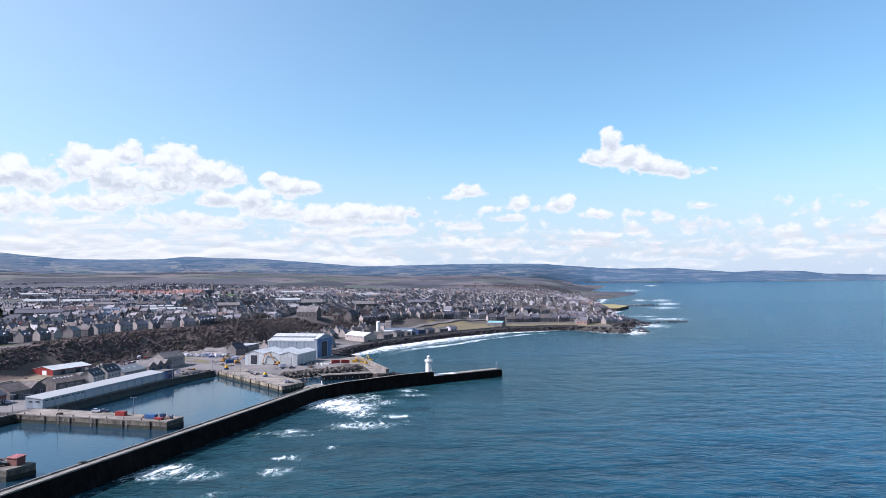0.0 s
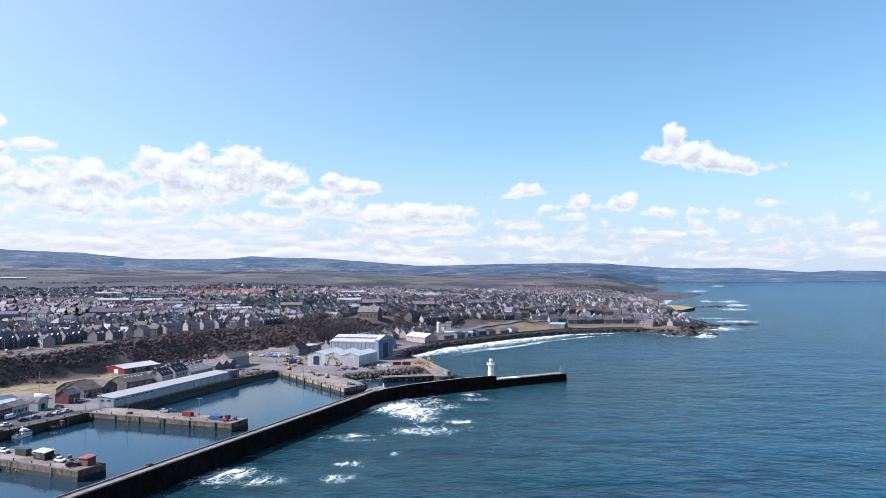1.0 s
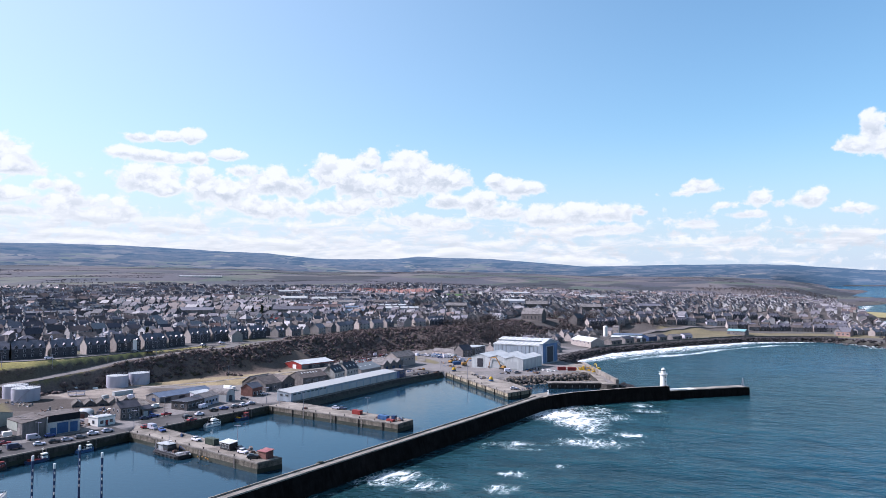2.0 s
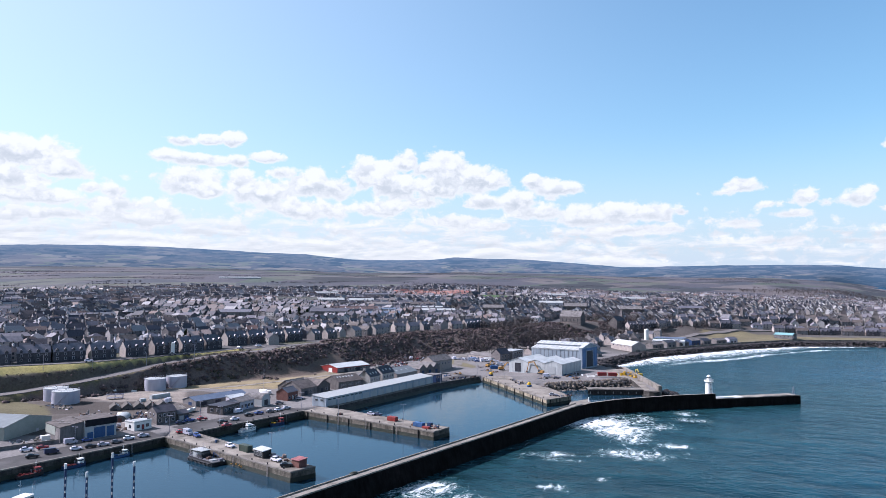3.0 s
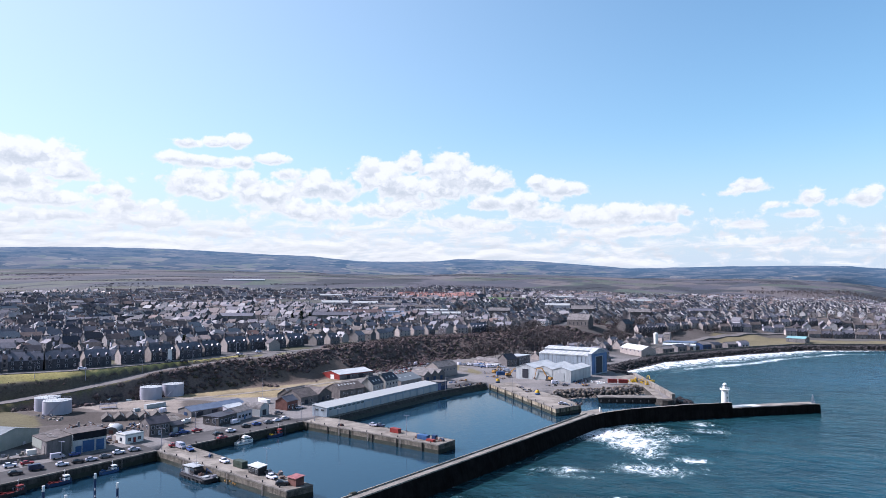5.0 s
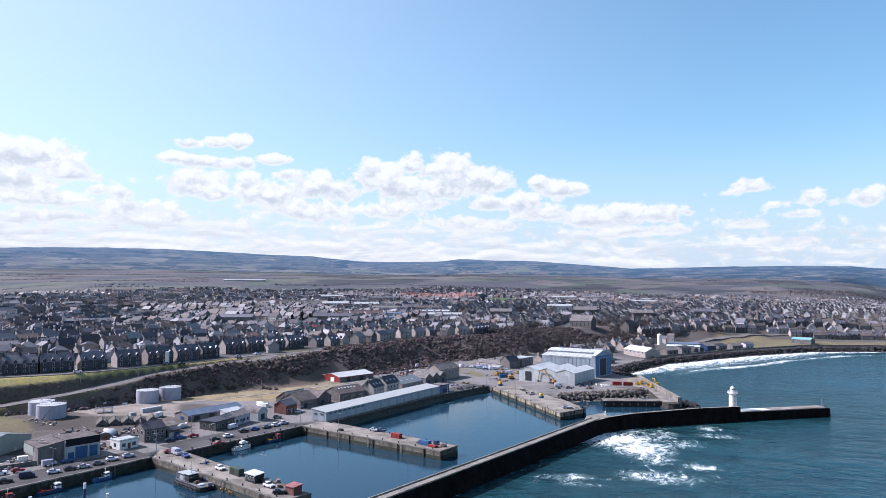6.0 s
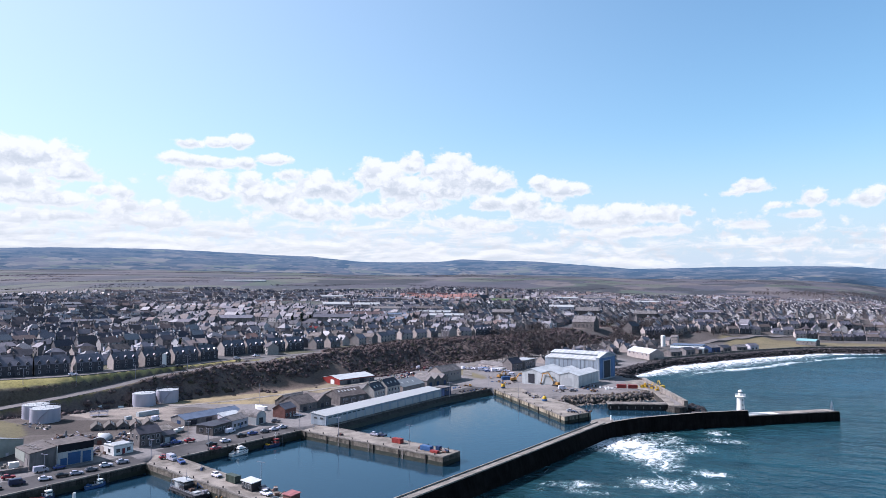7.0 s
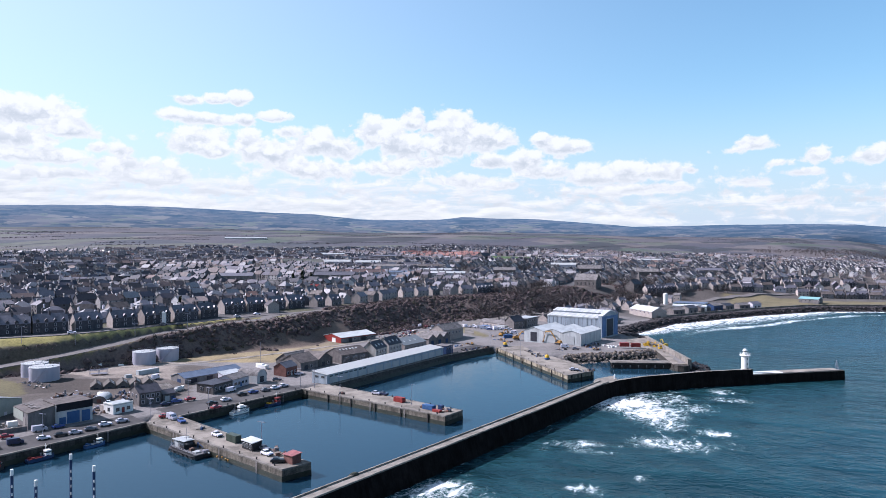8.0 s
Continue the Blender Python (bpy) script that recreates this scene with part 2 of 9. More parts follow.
def palette(name, colours, rough=0.8, metal=0.0, fine=3.0, bump=0.2, spec=0.15, rows=0.0):
    """Each loose piece (island) takes one of the colours; fine noise on top."""
    m = bpy.data.materials.new(name)
    m.use_nodes = True
    nt = m.node_tree
    N, link = nt.nodes.new, nt.links.new
    bsdf = nt.nodes["Principled BSDF"]
    geo = N("ShaderNodeNewGeometry")
    ramp = N("ShaderNodeValToRGB")
    ramp.color_ramp.interpolation = "CONSTANT"
    els = ramp.color_ramp.elements
    while len(els) < len(colours):
        els.new(0.5)
    for i, c in enumerate(colours):
        els[i].position, els[i].color = i / len(colours), (*c, 1)
    link(geo.outputs["Random Per Island"], ramp.inputs[0])
    n = N("ShaderNodeTexNoise")
    n.inputs["Scale"].default_value, n.inputs["Detail"].default_value = fine, 4
    link(geo.outputs["Position"], n.inputs["Vector"])
    grow = N("ShaderNodeMapRange")
    link(n.outputs[0], grow.inputs[0])
    grow.inputs[1].default_value, grow.inputs[2].default_value, grow.inputs[3].default_value, grow.inputs[4].default_value = 0.25, 0.75, 0.7, 1.3
    hsv = N("ShaderNodeHueSaturation")
    link(ramp.outputs[0], hsv.inputs["Color"])
    link(grow.outputs[0], hsv.inputs["Value"])
    link(hsv.outputs[0], bsdf.inputs["Base Color"])
    bsdf.inputs["Roughness"].default_value, bsdf.inputs["Metallic"].default_value = rough, metal
    bsdf.inputs["Specular IOR Level"].default_value = spec
    bp = N("ShaderNodeBump")
    bp.inputs["Strength"].default_value, bp.inputs["Distance"].default_value = bump, 0.1
    link(n.outputs[0], bp.inputs["Height"])
    link(bp.outputs[0], bsdf.inputs["Normal"])
    return m


CONCRETE = surface("concrete", (0.15, 0.131, 0.112), (0.235, 0.208, 0.18), 0.9, 0.12, 2.0, bump=0.3, stain=0.45, spots=0.13)
CONCRETE_DARK = surface("weathered concrete", (0.10, 0.09, 0.08), (0.19, 0.17, 0.152), 0.9, 0.25, 2.5, bump=0.4, stain=0.4, spots=0.2)
# near-black because the shade of the seaward face is put into the colour
SEAWALL = surface("stained seawall stone with shade in its colour", (0.004, 0.004, 0.004), (0.012, 0.010, 0.010), 0.95, 0.3, 1.6, bump=0.7, spec=0.03, stain=0.5, spots=0.5, run=(1, 1, 0.15))
WALL_TOP = surface("breakwater top", (0.14, 0.125, 0.108), (0.22, 0.198, 0.172), 0.9, 0.2, 2.2, bump=0.4, stain=0.35, spots=0.25)
QUAY_STONE = surface("quay wall stone", (0.02, 0.018, 0.016), (0.062, 0.054, 0.048), 0.85, 0.35, 1.4, bump=0.7, stretch=(1, 1, 2.5), stain=0.6, spots=0.5, run=(1, 1, 0.12))
WEED = surface("weed on the tide line", (0.011, 0.014, 0.01), (0.028, 0.03, 0.021), 0.6, 0.6, 3.0, bump=0.7)
ASPHALT = surface("worn asphalt", (0.036, 0.034, 0.035), (0.07, 0.065, 0.065), 0.9, 0.1, 1.5, bump=0.15, stain=0.35, spots=0.09)
ROAD = surface("road asphalt", (0.092, 0.084, 0.082), (0.13, 0.118, 0.114), 0.9, 0.15, 1.8, bump=0.1)
TIMBER = surface("black tarred timber", (0.012, 0.011, 0.011), (0.037, 0.031, 0.031), 0.8, 0.8, 5.0, bump=0.4)
PALE_TIMBER = surface("pale weathered timber", (0.153, 0.137, 0.133), (0.229, 0.206, 0.2), 0.85, 0.8, 6.0)
WHITE_PAINT = surface("white paint", (0.555, 0.547, 0.525), (0.615, 0.608, 0.593), 0.5, 0.3, 2.0, bump=0.05)
WHITE_STEEL = surface("white coated steel", (0.31, 0.325, 0.33), (0.39, 0.40, 0.405), 0.45, 0.12, 1.5, bump=0.05, stain=0.2, spots=0.4, run=(1, 1, 0.15))
TANK_PAINT = surface("grey white tank paint", (0.31, 0.305, 0.357), (0.397, 0.389, 0.454), 0.45, 0.2, 0.9, bump=0.05, stretch=(1, 1, 0.25))
BLUE_GREY = surface("pale blue grey cladding", (0.19, 0.225, 0.265), (0.255, 0.29, 0.325), 0.5, 0.1, 2.0, bump=0.08, stain=0.22, spots=0.4, run=(1, 1, 0.15))
GREY_CLAD = surface("pale grey cladding", (0.25, 0.26, 0.265), (0.33, 0.34, 0.345), 0.5, 0.12, 2.0, bump=0.08)
ROOF_WHITE = surface("pale metal roof", (0.33, 0.34, 0.338), (0.43, 0.435, 0.43), 0.45, 0.15, 1.5, bump=0.05, stain=0.14, spots=0.3, run=(1, 0.3, 1))
ROOF_GREY = surface("grey fibre cement roof", (0.10, 0.092, 0.092), (0.165, 0.152, 0.15), 0.85, 0.3, 2.5, bump=0.2, stain=0.4, spots=0.35)
ROOF_DARK = surface("dark slate roof", (0.022, 0.021, 0.028), (0.046, 0.045, 0.057), 0.5, 0.5, 3.0, bump=0.3)
ROOF_SLATE = surface("grey slate roof", (0.056, 0.053, 0.065), (0.11, 0.105, 0.124), 0.5, 0.5, 3.0, bump=0.3, spread=0.3, spec=0.42)
ROOF_BROWN = surface("brown tile roof", (0.06, 0.05, 0.047), (0.105, 0.087, 0.082), 0.7, 0.4, 3.0, bump=0.3, spread=0.2, stain=0.4, spots=0.3)
ROOF_GREEN = surface("green grey metal roof", (0.105, 0.12, 0.128), (0.155, 0.168, 0.179), 0.6, 0.3, 2.0, bump=0.1)
ROOF_BLUE = surface("slate blue metal roof", (0.062, 0.084, 0.124), (0.105, 0.131, 0.185), 0.55, 0.3, 2.0, bump=0.1)
STONE = surface("grey brown house stone", (0.068, 0.061, 0.062), (0.14, 0.126, 0.122), 0.9, 0.5, 2.5, bump=0.5, spread=0.25)
# dark house stone again, with the bluish shade of the fronts in its colour
TERRACE_STONE = surface("shade-toned terrace stone", (0.032, 0.031, 0.038), (0.072, 0.068, 0.076), 0.9, 0.5, 2.5, bump=0.5, spread=0.25)
STONE_PALE = surface("cream sandstone and harling", (0.223, 0.194, 0.18), (0.302, 0.264, 0.248), 0.9, 0.4, 2.5, bump=0.3, spread=0.15)
HARL_GREY = surface("grey harled wall", (0.12, 0.112, 0.112), (0.17, 0.158, 0.158), 0.9, 0.3, 3.0, bump=0.3, spread=0.15, stain=0.3, spots=0.4, run=(1, 1, 0.3))
HARL_WHITE = surface("white harled wall", (0.335, 0.318, 0.347), (0.401, 0.382, 0.422), 0.85, 0.3, 3.0, bump=0.2, spread=0.1)
BRICK_RED = surface("red brown brick", (0.099, 0.044, 0.038), (0.161, 0.078, 0.065), 0.9, 0.8, 5.0, bump=0.4)
RED_PAINT = surface("red painted steel", (0.16, 0.022, 0.02), (0.22, 0.035, 0.032), 0.5, 0.4, 2.0, bump=0.08)
BLUE_PAINT = surface("blue painted steel", (0.025, 0.065, 0.16), (0.04, 0.095, 0.21), 0.5, 0.4, 2.0, bump=0.08)
NAVY = surface("navy painted steel", (0.012, 0.03, 0.075), (0.022, 0.044, 0.103), 0.5, 0.4, 2.0, bump=0.08)
GREEN_PANEL = surface("pale green panel", (0.205, 0.223, 0.198), (0.267, 0.279, 0.254), 0.7, 0.3, 2.0)
TEAL = surface("teal painted sheet", (0.124, 0.248, 0.26), (0.174, 0.298, 0.31), 0.6, 0.3, 2.0)
YELLOW = surface("yellow painted steel", (0.36, 0.216, 0.012), (0.432, 0.27, 0.024), 0.5, 0.6, 3.0)
ORANGE = surface("orange painted steel", (0.30, 0.145, 0.035), (0.36, 0.20, 0.06), 0.5, 0.6, 3.0, stain=0.3, spots=0.8)
BLACK = surface("black rubber and shadowed steel", (0.012, 0.012, 0.014), (0.03, 0.029, 0.033), 0.7, 1.0, 5.0)
DOOR_DARK = surface("dark doorway", (0.018, 0.019, 0.027), (0.035, 0.036, 0.047), 0.6, 0.6, 3.0)
GLASS = surface("window glass", (0.025, 0.03, 0.036), (0.05, 0.056, 0.064), 0.08, 0.8, 2.0, bump=0.0, spec=0.8)
STEEL = surface("galvanised steel", (0.236, 0.234, 0.275), (0.31, 0.305, 0.357), 0.45, 1.0, 5.0, metal=0.6)
RUST = surface("rusty scrap", (0.062, 0.036, 0.028), (0.155, 0.101, 0.082), 0.9, 1.5, 5.0, spread=0.3)
ROCK = palette("armour rock", [(0.062, 0.055, 0.057), (0.099, 0.087, 0.085), (0.046, 0.041, 0.044), (0.136, 0.12, 0.117), (0.081, 0.071, 0.072)], 0.9, fine=1.2, bump=0.6)
ROCK_DARK = palette("wet dark rock", [(0.022, 0.019, 0.021), (0.037, 0.033, 0.034), (0.017, 0.016, 0.018), (0.056, 0.049, 0.05)], 0.75, fine=1.2, bump=0.6)
SCRUB = palette("bare brown scrub", [(0.076, 0.056, 0.057), (0.082, 0.059, 0.06), (0.066, 0.051, 0.053), (0.086, 0.066, 0.064), (0.072, 0.058, 0.054), (0.062, 0.05, 0.053)], 0.95, fine=2.0)
GORSE = palette("dark green gorse", [(0.042, 0.042, 0.03), (0.054, 0.05, 0.036), (0.048, 0.042, 0.034)], 0.95, fine=2.0)
TWIGS = palette("bare grey brown twigs", [(0.068, 0.06, 0.06), (0.08, 0.069, 0.068), (0.056, 0.052, 0.055), (0.07, 0.061, 0.065)], 0.95, fine=2.0)
BARK = surface("bark", (0.037, 0.03, 0.028), (0.068, 0.057, 0.056), 0.95, 1.0, 5.0, bump=0.5)
CONIFER = palette("conifer needles", [(0.014, 0.022, 0.011), (0.019, 0.028, 0.015)], 0.9, fine=2.0)
CAR_COLOURS = [surface("car paint " + n, c, tuple(q * 1.12 for q in c), 0.28, 0.5, 3.0, bump=0.0, spec=0.6) for n, c in (
    ("white", (0.525, 0.507, 0.574)), ("black", (0.013, 0.013, 0.017)), ("silver", (0.3, 0.296, 0.35)), ("grey", (0.09, 0.091, 0.109)),
    ("blue", (0.022, 0.051, 0.183)), ("red", (0.225, 0.018, 0.024)), ("dark blue", (0.011, 0.018, 0.05)))]
TOWN_WALLS = palette("town walls", [(0.105, 0.098, 0.102), (0.17, 0.158, 0.158), (0.086, 0.083, 0.09), (0.25, 0.235, 0.232), (0.40, 0.39, 0.395), (0.12, 0.112, 0.116), (0.30, 0.29, 0.29), (0.062, 0.058, 0.063), (0.24, 0.222, 0.21)], 0.9, fine=2.0)
TOWN_ROOFS = palette("town roofs", [(0.05, 0.048, 0.06), (0.08, 0.075, 0.092), (0.112, 0.104, 0.12), (0.06, 0.052, 0.058), (0.145, 0.134, 0.15), (0.088, 0.07, 0.07), (0.038, 0.038, 0.048), (0.12, 0.088, 0.082), (0.20, 0.19, 0.20)], 0.7, fine=2.0, spec=0.16)
MARKET_ROOF = surface("grey white sheet roof", (0.24, 0.245, 0.245), (0.33, 0.335, 0.33), 0.55, 0.3, 1.5, bump=0.05, stain=0.15, spots=0.3)


# ---- mesh tools ----
class Shape:
    """Collects faces with a material number each."""

    def __init__(self):
        self.v, self.f, self.m = [], [], []

    def add(self, verts, faces, mat=0):
        n = len(self.v)
        self.v += [tuple(p) for p in verts]
        self.f += [tuple(n + i for i in q) for q in faces]
        self.m += [mat] * len(faces)
        return self

    def box(self, x, y, z, lx, ly, lz, turn=0.0, mat=0, taper=1.0):
        """A box on z, centred on x, y; taper narrows its top."""
        c, s = math.cos(radians(turn)), math.sin(radians(turn))
        pts = []
        for k, t in ((0, 1.0), (lz, taper)):
            for i, j in ((-1, -1), (1, -1), (1, 1), (-1, 1)):
                a, b = i * lx / 2 * t, j * ly / 2 * t
                pts.append((x + a * c - b * s, y + a * s + b * c, z + k))
        return self.add(pts, [(3, 2, 1, 0), (4, 5, 6, 7), (0, 1, 5, 4), (1, 2, 6, 5), (2, 3, 7, 6), (3, 0, 4, 7)], mat)

    def prism(self, pts, z0, z1, mat=0, top=None, shift=None):
        """A polygon (counter-clockwise) pulled up from z0 to z1; shift: the polygon's shape at the foot."""
        n = len(pts)
        foot = shift or pts
        zs = z1 if isinstance(z1, (list, tuple)) else [z1] * n
        self.add([(p[0], p[1], z0) for p in foot] + [(p[0], p[1], z) for p, z in zip(pts, zs)],
                 [(i, (i + 1) % n, n + (i + 1) % n, n + i) for i in range(n)], mat)
        self.add([(p[0], p[1], z) for p, z in zip(pts, zs)], [tuple(range(n))], mat if top is None else top)
        return self

    def tube(self, x, y, z0, z1, r0, r1=None, n=16, mat=0, cap=True):
        r1 = r0 if r1 is None else r1
        ring = [(math.cos(2 * math.pi * i / n), math.sin(2 * math.pi * i / n)) for i in range(n)]
        self.add([(x + r0 * a, y + r0 * b, z0) for a, b in ring] + [(x + r1 * a, y + r1 * b, z1) for a, b in ring],
                 [(i, (i + 1) % n, n + (i + 1) % n, n + i) for i in range(n)], mat)
        if cap:
            self.add([(x + r1 * a, y + r1 * b, z1) for a, b in ring], [tuple(range(n))], mat)
            self.add([(x + r0 * a, y + r0 * b, z0) for a, b in ring], [tuple(reversed(range(n)))], mat)
        return self

    def beam(self, p, q, r, n=6, mat=0, r1=None):
        """A round bar from p to q."""
        p, q = Vector(p), Vector(q)
        d = (q - p).normalized()
        a = d.orthogonal().normalized()
        b = d.cross(a)
        r1 = r if r1 is None else r1
        ring = [(math.cos(2 * math.pi * i / n), math.sin(2 * math.pi * i / n)) for i in range(n)]
        self.add([p + a * (c * r) + b * (s * r) for c, s in ring] + [q + a * (c * r1) + b * (s * r1) for c, s in ring],
                 [(i, (i + 1) % n, n + (i + 1) % n, n + i) for i in range(n)] + [tuple(reversed(range(n))), tuple(range(n, 2 * n))], mat)
        return self

    def loft(self, rings, mat=0, caps=True):
        """Closed rings with the same number of points, joined in turn."""
        n = len(rings[0])
        pts = [p for r in rings for p in r]
        faces = [(k * n + i, k * n + (i + 1) % n, (k + 1) * n + (i + 1) % n, (k + 1) * n + i) for k in range(len(rings) - 1) for i in range(n)]
        if caps:
            faces += [tuple(reversed(range(n))), tuple(range((len(rings) - 1) * n, len(rings) * n))]
        return self.add(pts, faces, mat)

    def gable_walls(self, L, W, h, ridge, along=True, mat=0, x0=0.0, y0=0.0):
        """Walls of a house with gables: x from x0 to x0 + L, y from y0 to y0 + W, ridge along x (or y)."""
        a, b, c, d = (x0, y0), (x0 + L, y0), (x0 + L, y0 + W), (x0, y0 + W)
        if along:
            e, g = (x0, y0 + W / 2, ridge), (x0 + L, y0 + W / 2, ridge)
            pts = [(*p, 0) for p in (a, b, c, d)] + [(*p, h) for p in (a, b, c, d)] + [e, g]
            return self.add(pts, [(0, 1, 5, 4), (2, 3, 7, 6), (1, 2, 6, 9, 5), (3, 0, 4, 8, 7), (4, 5, 9, 8), (6, 7, 8, 9)], mat)
        e, g = (x0 + L / 2, y0, ridge), (x0 + L / 2, y0 + W, ridge)
        pts = [(*p, 0) for p in (a, b, c, d)] + [(*p, h) for p in (a, b, c, d)] + [e, g]
        return self.add(pts, [(0, 1, 5, 8, 4), (1, 2, 6, 5), (2, 3, 7, 9, 6), (3, 0, 4, 7), (5, 6, 9, 8), (7, 4, 8, 9)], mat)

    def gable_roof(self, L, W, h, ridge, along=True, over=0.3, thick=0.18, mat=0, x0=0.0, y0=0.0, mats=None):
        """Two slabs that meet at the ridge."""
        run = (W if along else L) / 2
        k = (ridge - h) / run
        for side in (-1, 1):
            lowz, lowo = h - over * k, run + over
            end0, end1 = -over, (L if along else W) + over
            pts = []
            for dz in (0.04, 0.04 + thick):
                for o, z in ((lowo, lowz), (0, ridge)):
                    for e in (end0, end1):
                        if along:
                            pts.append((x0 + e, y0 + W / 2 + side * o, z + dz))
                        else:
                            pts.append((x0 + L / 2 + side * o, y0 + e, z + dz))
            self.add(pts, [(0, 1, 3, 2), (4, 6, 7, 5), (0, 4, 5, 1), (2, 3, 7, 6), (0, 2, 6, 4), (1, 5, 7, 3)], mat if mats is None else mats[(side + 1) // 2])
        return self

    def hip_roof(self, L, W, h, ridge, over=0.35, mat=0, x0=0.0, y0=0.0):
        a, b, c, d = [(x0 - over, y0 - over), (x0 + L + over, y0 - over), (x0 + L + over, y0 + W + over), (x0 - over, y0 + W + over)]
        s = min(W, L) / 2
        e, g = ((x0 + s, y0 + W / 2, ridge), (x0 + L - s, y0 + W / 2, ridge)) if L >= W else ((x0 + L / 2, y0 + s, ridge), (x0 + L / 2, y0 + W - s, ridge))
        pts = [(*p, h - 0.05) for p in (a, b, c, d)] + [(*p, h + 0.1) for p in (a, b, c, d)] + [e, g]
        top = [(4, 5, 9, 8), (6, 7, 8, 9), (5, 6, 9), (7, 4, 8)] if L >= W else [(4, 5, 8), (6, 7, 9), (5, 6, 9, 8), (7, 4, 8, 9)]
        return self.add(pts, [(3, 2, 1, 0), (0, 1, 5, 4), (1, 2, 6, 5), (2, 3, 7, 6), (3, 0, 4, 7)] + top, mat)

    def place(self, m):
        self.v = [tuple(m @ Vector(p)) for p in self.v]
        return self

    def mesh(self, name, mats):
        me = bpy.data.meshes.new(name)
        me.from_pydata(self.v, [], self.f)
        for q in (mats if isinstance(mats, (list, tuple)) else [mats]):
            me.materials.append(q)
        if len(me.polygons) == len(self.m):
            me.polygons.foreach_set("material_index", self.m)
        me.update()
        return me


def smooth(ob, angle=40):
    ob.data.polygons.foreach_set("use_smooth", [True] * len(ob.data.polygons))
    ob.data.set_sharp_from_angle(angle=radians(angle))
    return ob


def part(name, shape, mats, parent=None, label="", at=None, round_off=False):
    """One mesh object, under a thing or a part."""
    data = shape if isinstance(shape, bpy.types.Mesh) else shape.mesh(name, mats)
    ob = new(name, data)
    if parent is not None:
        ob.parent = parent
    if at is not None:
        ob.matrix_basis = at
    if label:
        ob["label"] = label
    if round_off:
        smooth(ob)
    return ob


def thing(name, x, y, z, turn=0.0, label="", category="", group="", kind=""):
    ob = new(name)
    ob.matrix_basis = pose(x, y, z, 0, 0, turn)
    return tagged(ob, label, category, group, kind)


def dist_to(px, py, line, closed=False):
    """Distance to a polyline, and where along it (index + fraction) the nearest place lies."""
    best, where = np.full(px.shape, 1e9), np.zeros(px.shape)
    pts = line + [line[0]] if closed else line
    for i in range(len(pts) - 1):
        (ax, ay), (bx, by) = pts[i][:2], pts[i + 1][:2]
        dx, dy = bx - ax, by - ay
        t = np.clip(((px - ax) * dx + (py - ay) * dy) / (dx * dx + dy * dy), 0, 1)
        d = np.hypot(px - ax - t * dx, py - ay - t * dy)
        near = d < best
        best, where = np.where(near, d, best), np.where(near, i + t, where)
    return best, where


def inside(px, py, poly):
    odd = np.zeros(px.shape, bool)
    for i in range(len(poly)):
        (ax, ay), (bx, by) = poly[i][:2], poly[i - 1][:2]
        cross = (ay > py) != (by > py)
        odd ^= cross & (px < (bx - ax) * (py - ay) / (by - ay + 1e-12) + ax)
    return odd


def step(a, b, v):
    t = np.clip((v - a) / (b - a), 0, 1)
    return t * t * (3 - 2 * t)


def value_noise(px, py, size, seed=0):
    """Smooth value noise in 0..1 for arrays."""
    gx, gy = px / size, py / size
    ix, iy = np.floor(gx).astype(np.int64), np.floor(gy).astype(np.int64)
    fx, fy = gx - ix, gy - iy
    fx, fy = fx * fx * (3 - 2 * fx), fy * fy * (3 - 2 * fy)

    def h(a, b):
        n = (a * 374761393 + b * 668265263 + seed * 974711) & 0x7FFFFFFF
        n = ((n ^ (n >> 13)) * 1274126177) & 0x7FFFFFFF
        return ((n ^ (n >> 16)) & 0xFFFF) / 65535.0

    return (h(ix, iy) * (1 - fx) + h(ix + 1, iy) * fx) * (1 - fy) + (h(ix, iy + 1) * (1 - fx) + h(ix + 1, iy + 1) * fx) * fy


# ---- the lie of the land ----
COAST = [(-300, -300), (-268, 60), (-245, 220), (-233, 272), (-228, 284.4), (-210.4, 350), (-198, 361.4), (-178, 464), (-164.4, 514.4),
         (-98.4, 431.2), (-87.8, 449.6), (-113, 490), (-86, 512), (-60, 540), (-48, 491), (-37, 497), (-72, 600), (-97, 640), (-69, 735),
         (6, 846), (73, 921), (143, 949), (183, 952), (200, 915), (234, 892), (250, 988), (285, 1050), (296, 1185), (307, 1343),
         (371, 1508), (405, 1903), (530, 2315), (601, 2375), (775, 2652), (645, 2909), (831, 3422), (642, 3705), (860, 4380), (1556, 4300),
         (2610, 3747), (3485, 2945), (4100, 2000), (6500, 2000), (6500, 6500), (-6500, 6500), (-6500, -3000), (-300, -3000)]
PLATEAU = [(-520, 60), (-470, 200), (-396, 286), (-376, 314.5), (-367, 323.5), (-357.5, 334.5), (-350.5, 349), (-345.2, 365.5), (-340.3, 381.5), (-335.3, 400), (-328, 421), (-317, 446), (-306, 472), (-300, 520), (-292, 560),
           (-283, 640), (-255, 690), (-225, 725), (-208, 780), (-195, 860), (-165, 920), (-120, 965), (-60, 1020), (20, 1110), (110, 1190),
           (190, 1290), (230, 1400), (290, 1600), (330, 1900), (450, 2300), (560, 2900), (600, 3700), (700, 4600), (6500, 4700), (6500, 6500), (-6500, 6500), (-6500, 60)]
RAMP = [(-402, 266, 6.5), (-385, 290, 8.4), (-369, 310.7, 10.4), (-362, 321, 11.9), (-354.3, 331.7, 13.5), (-349.8, 345.8, 14.9), (-346.3, 362, 16.2), (-342.6, 379.4, 18.0), (-338, 397, 19.5), (-331.3, 414.8, 20.6), (-325, 438, 21.5), (-314, 460, 22.3)]
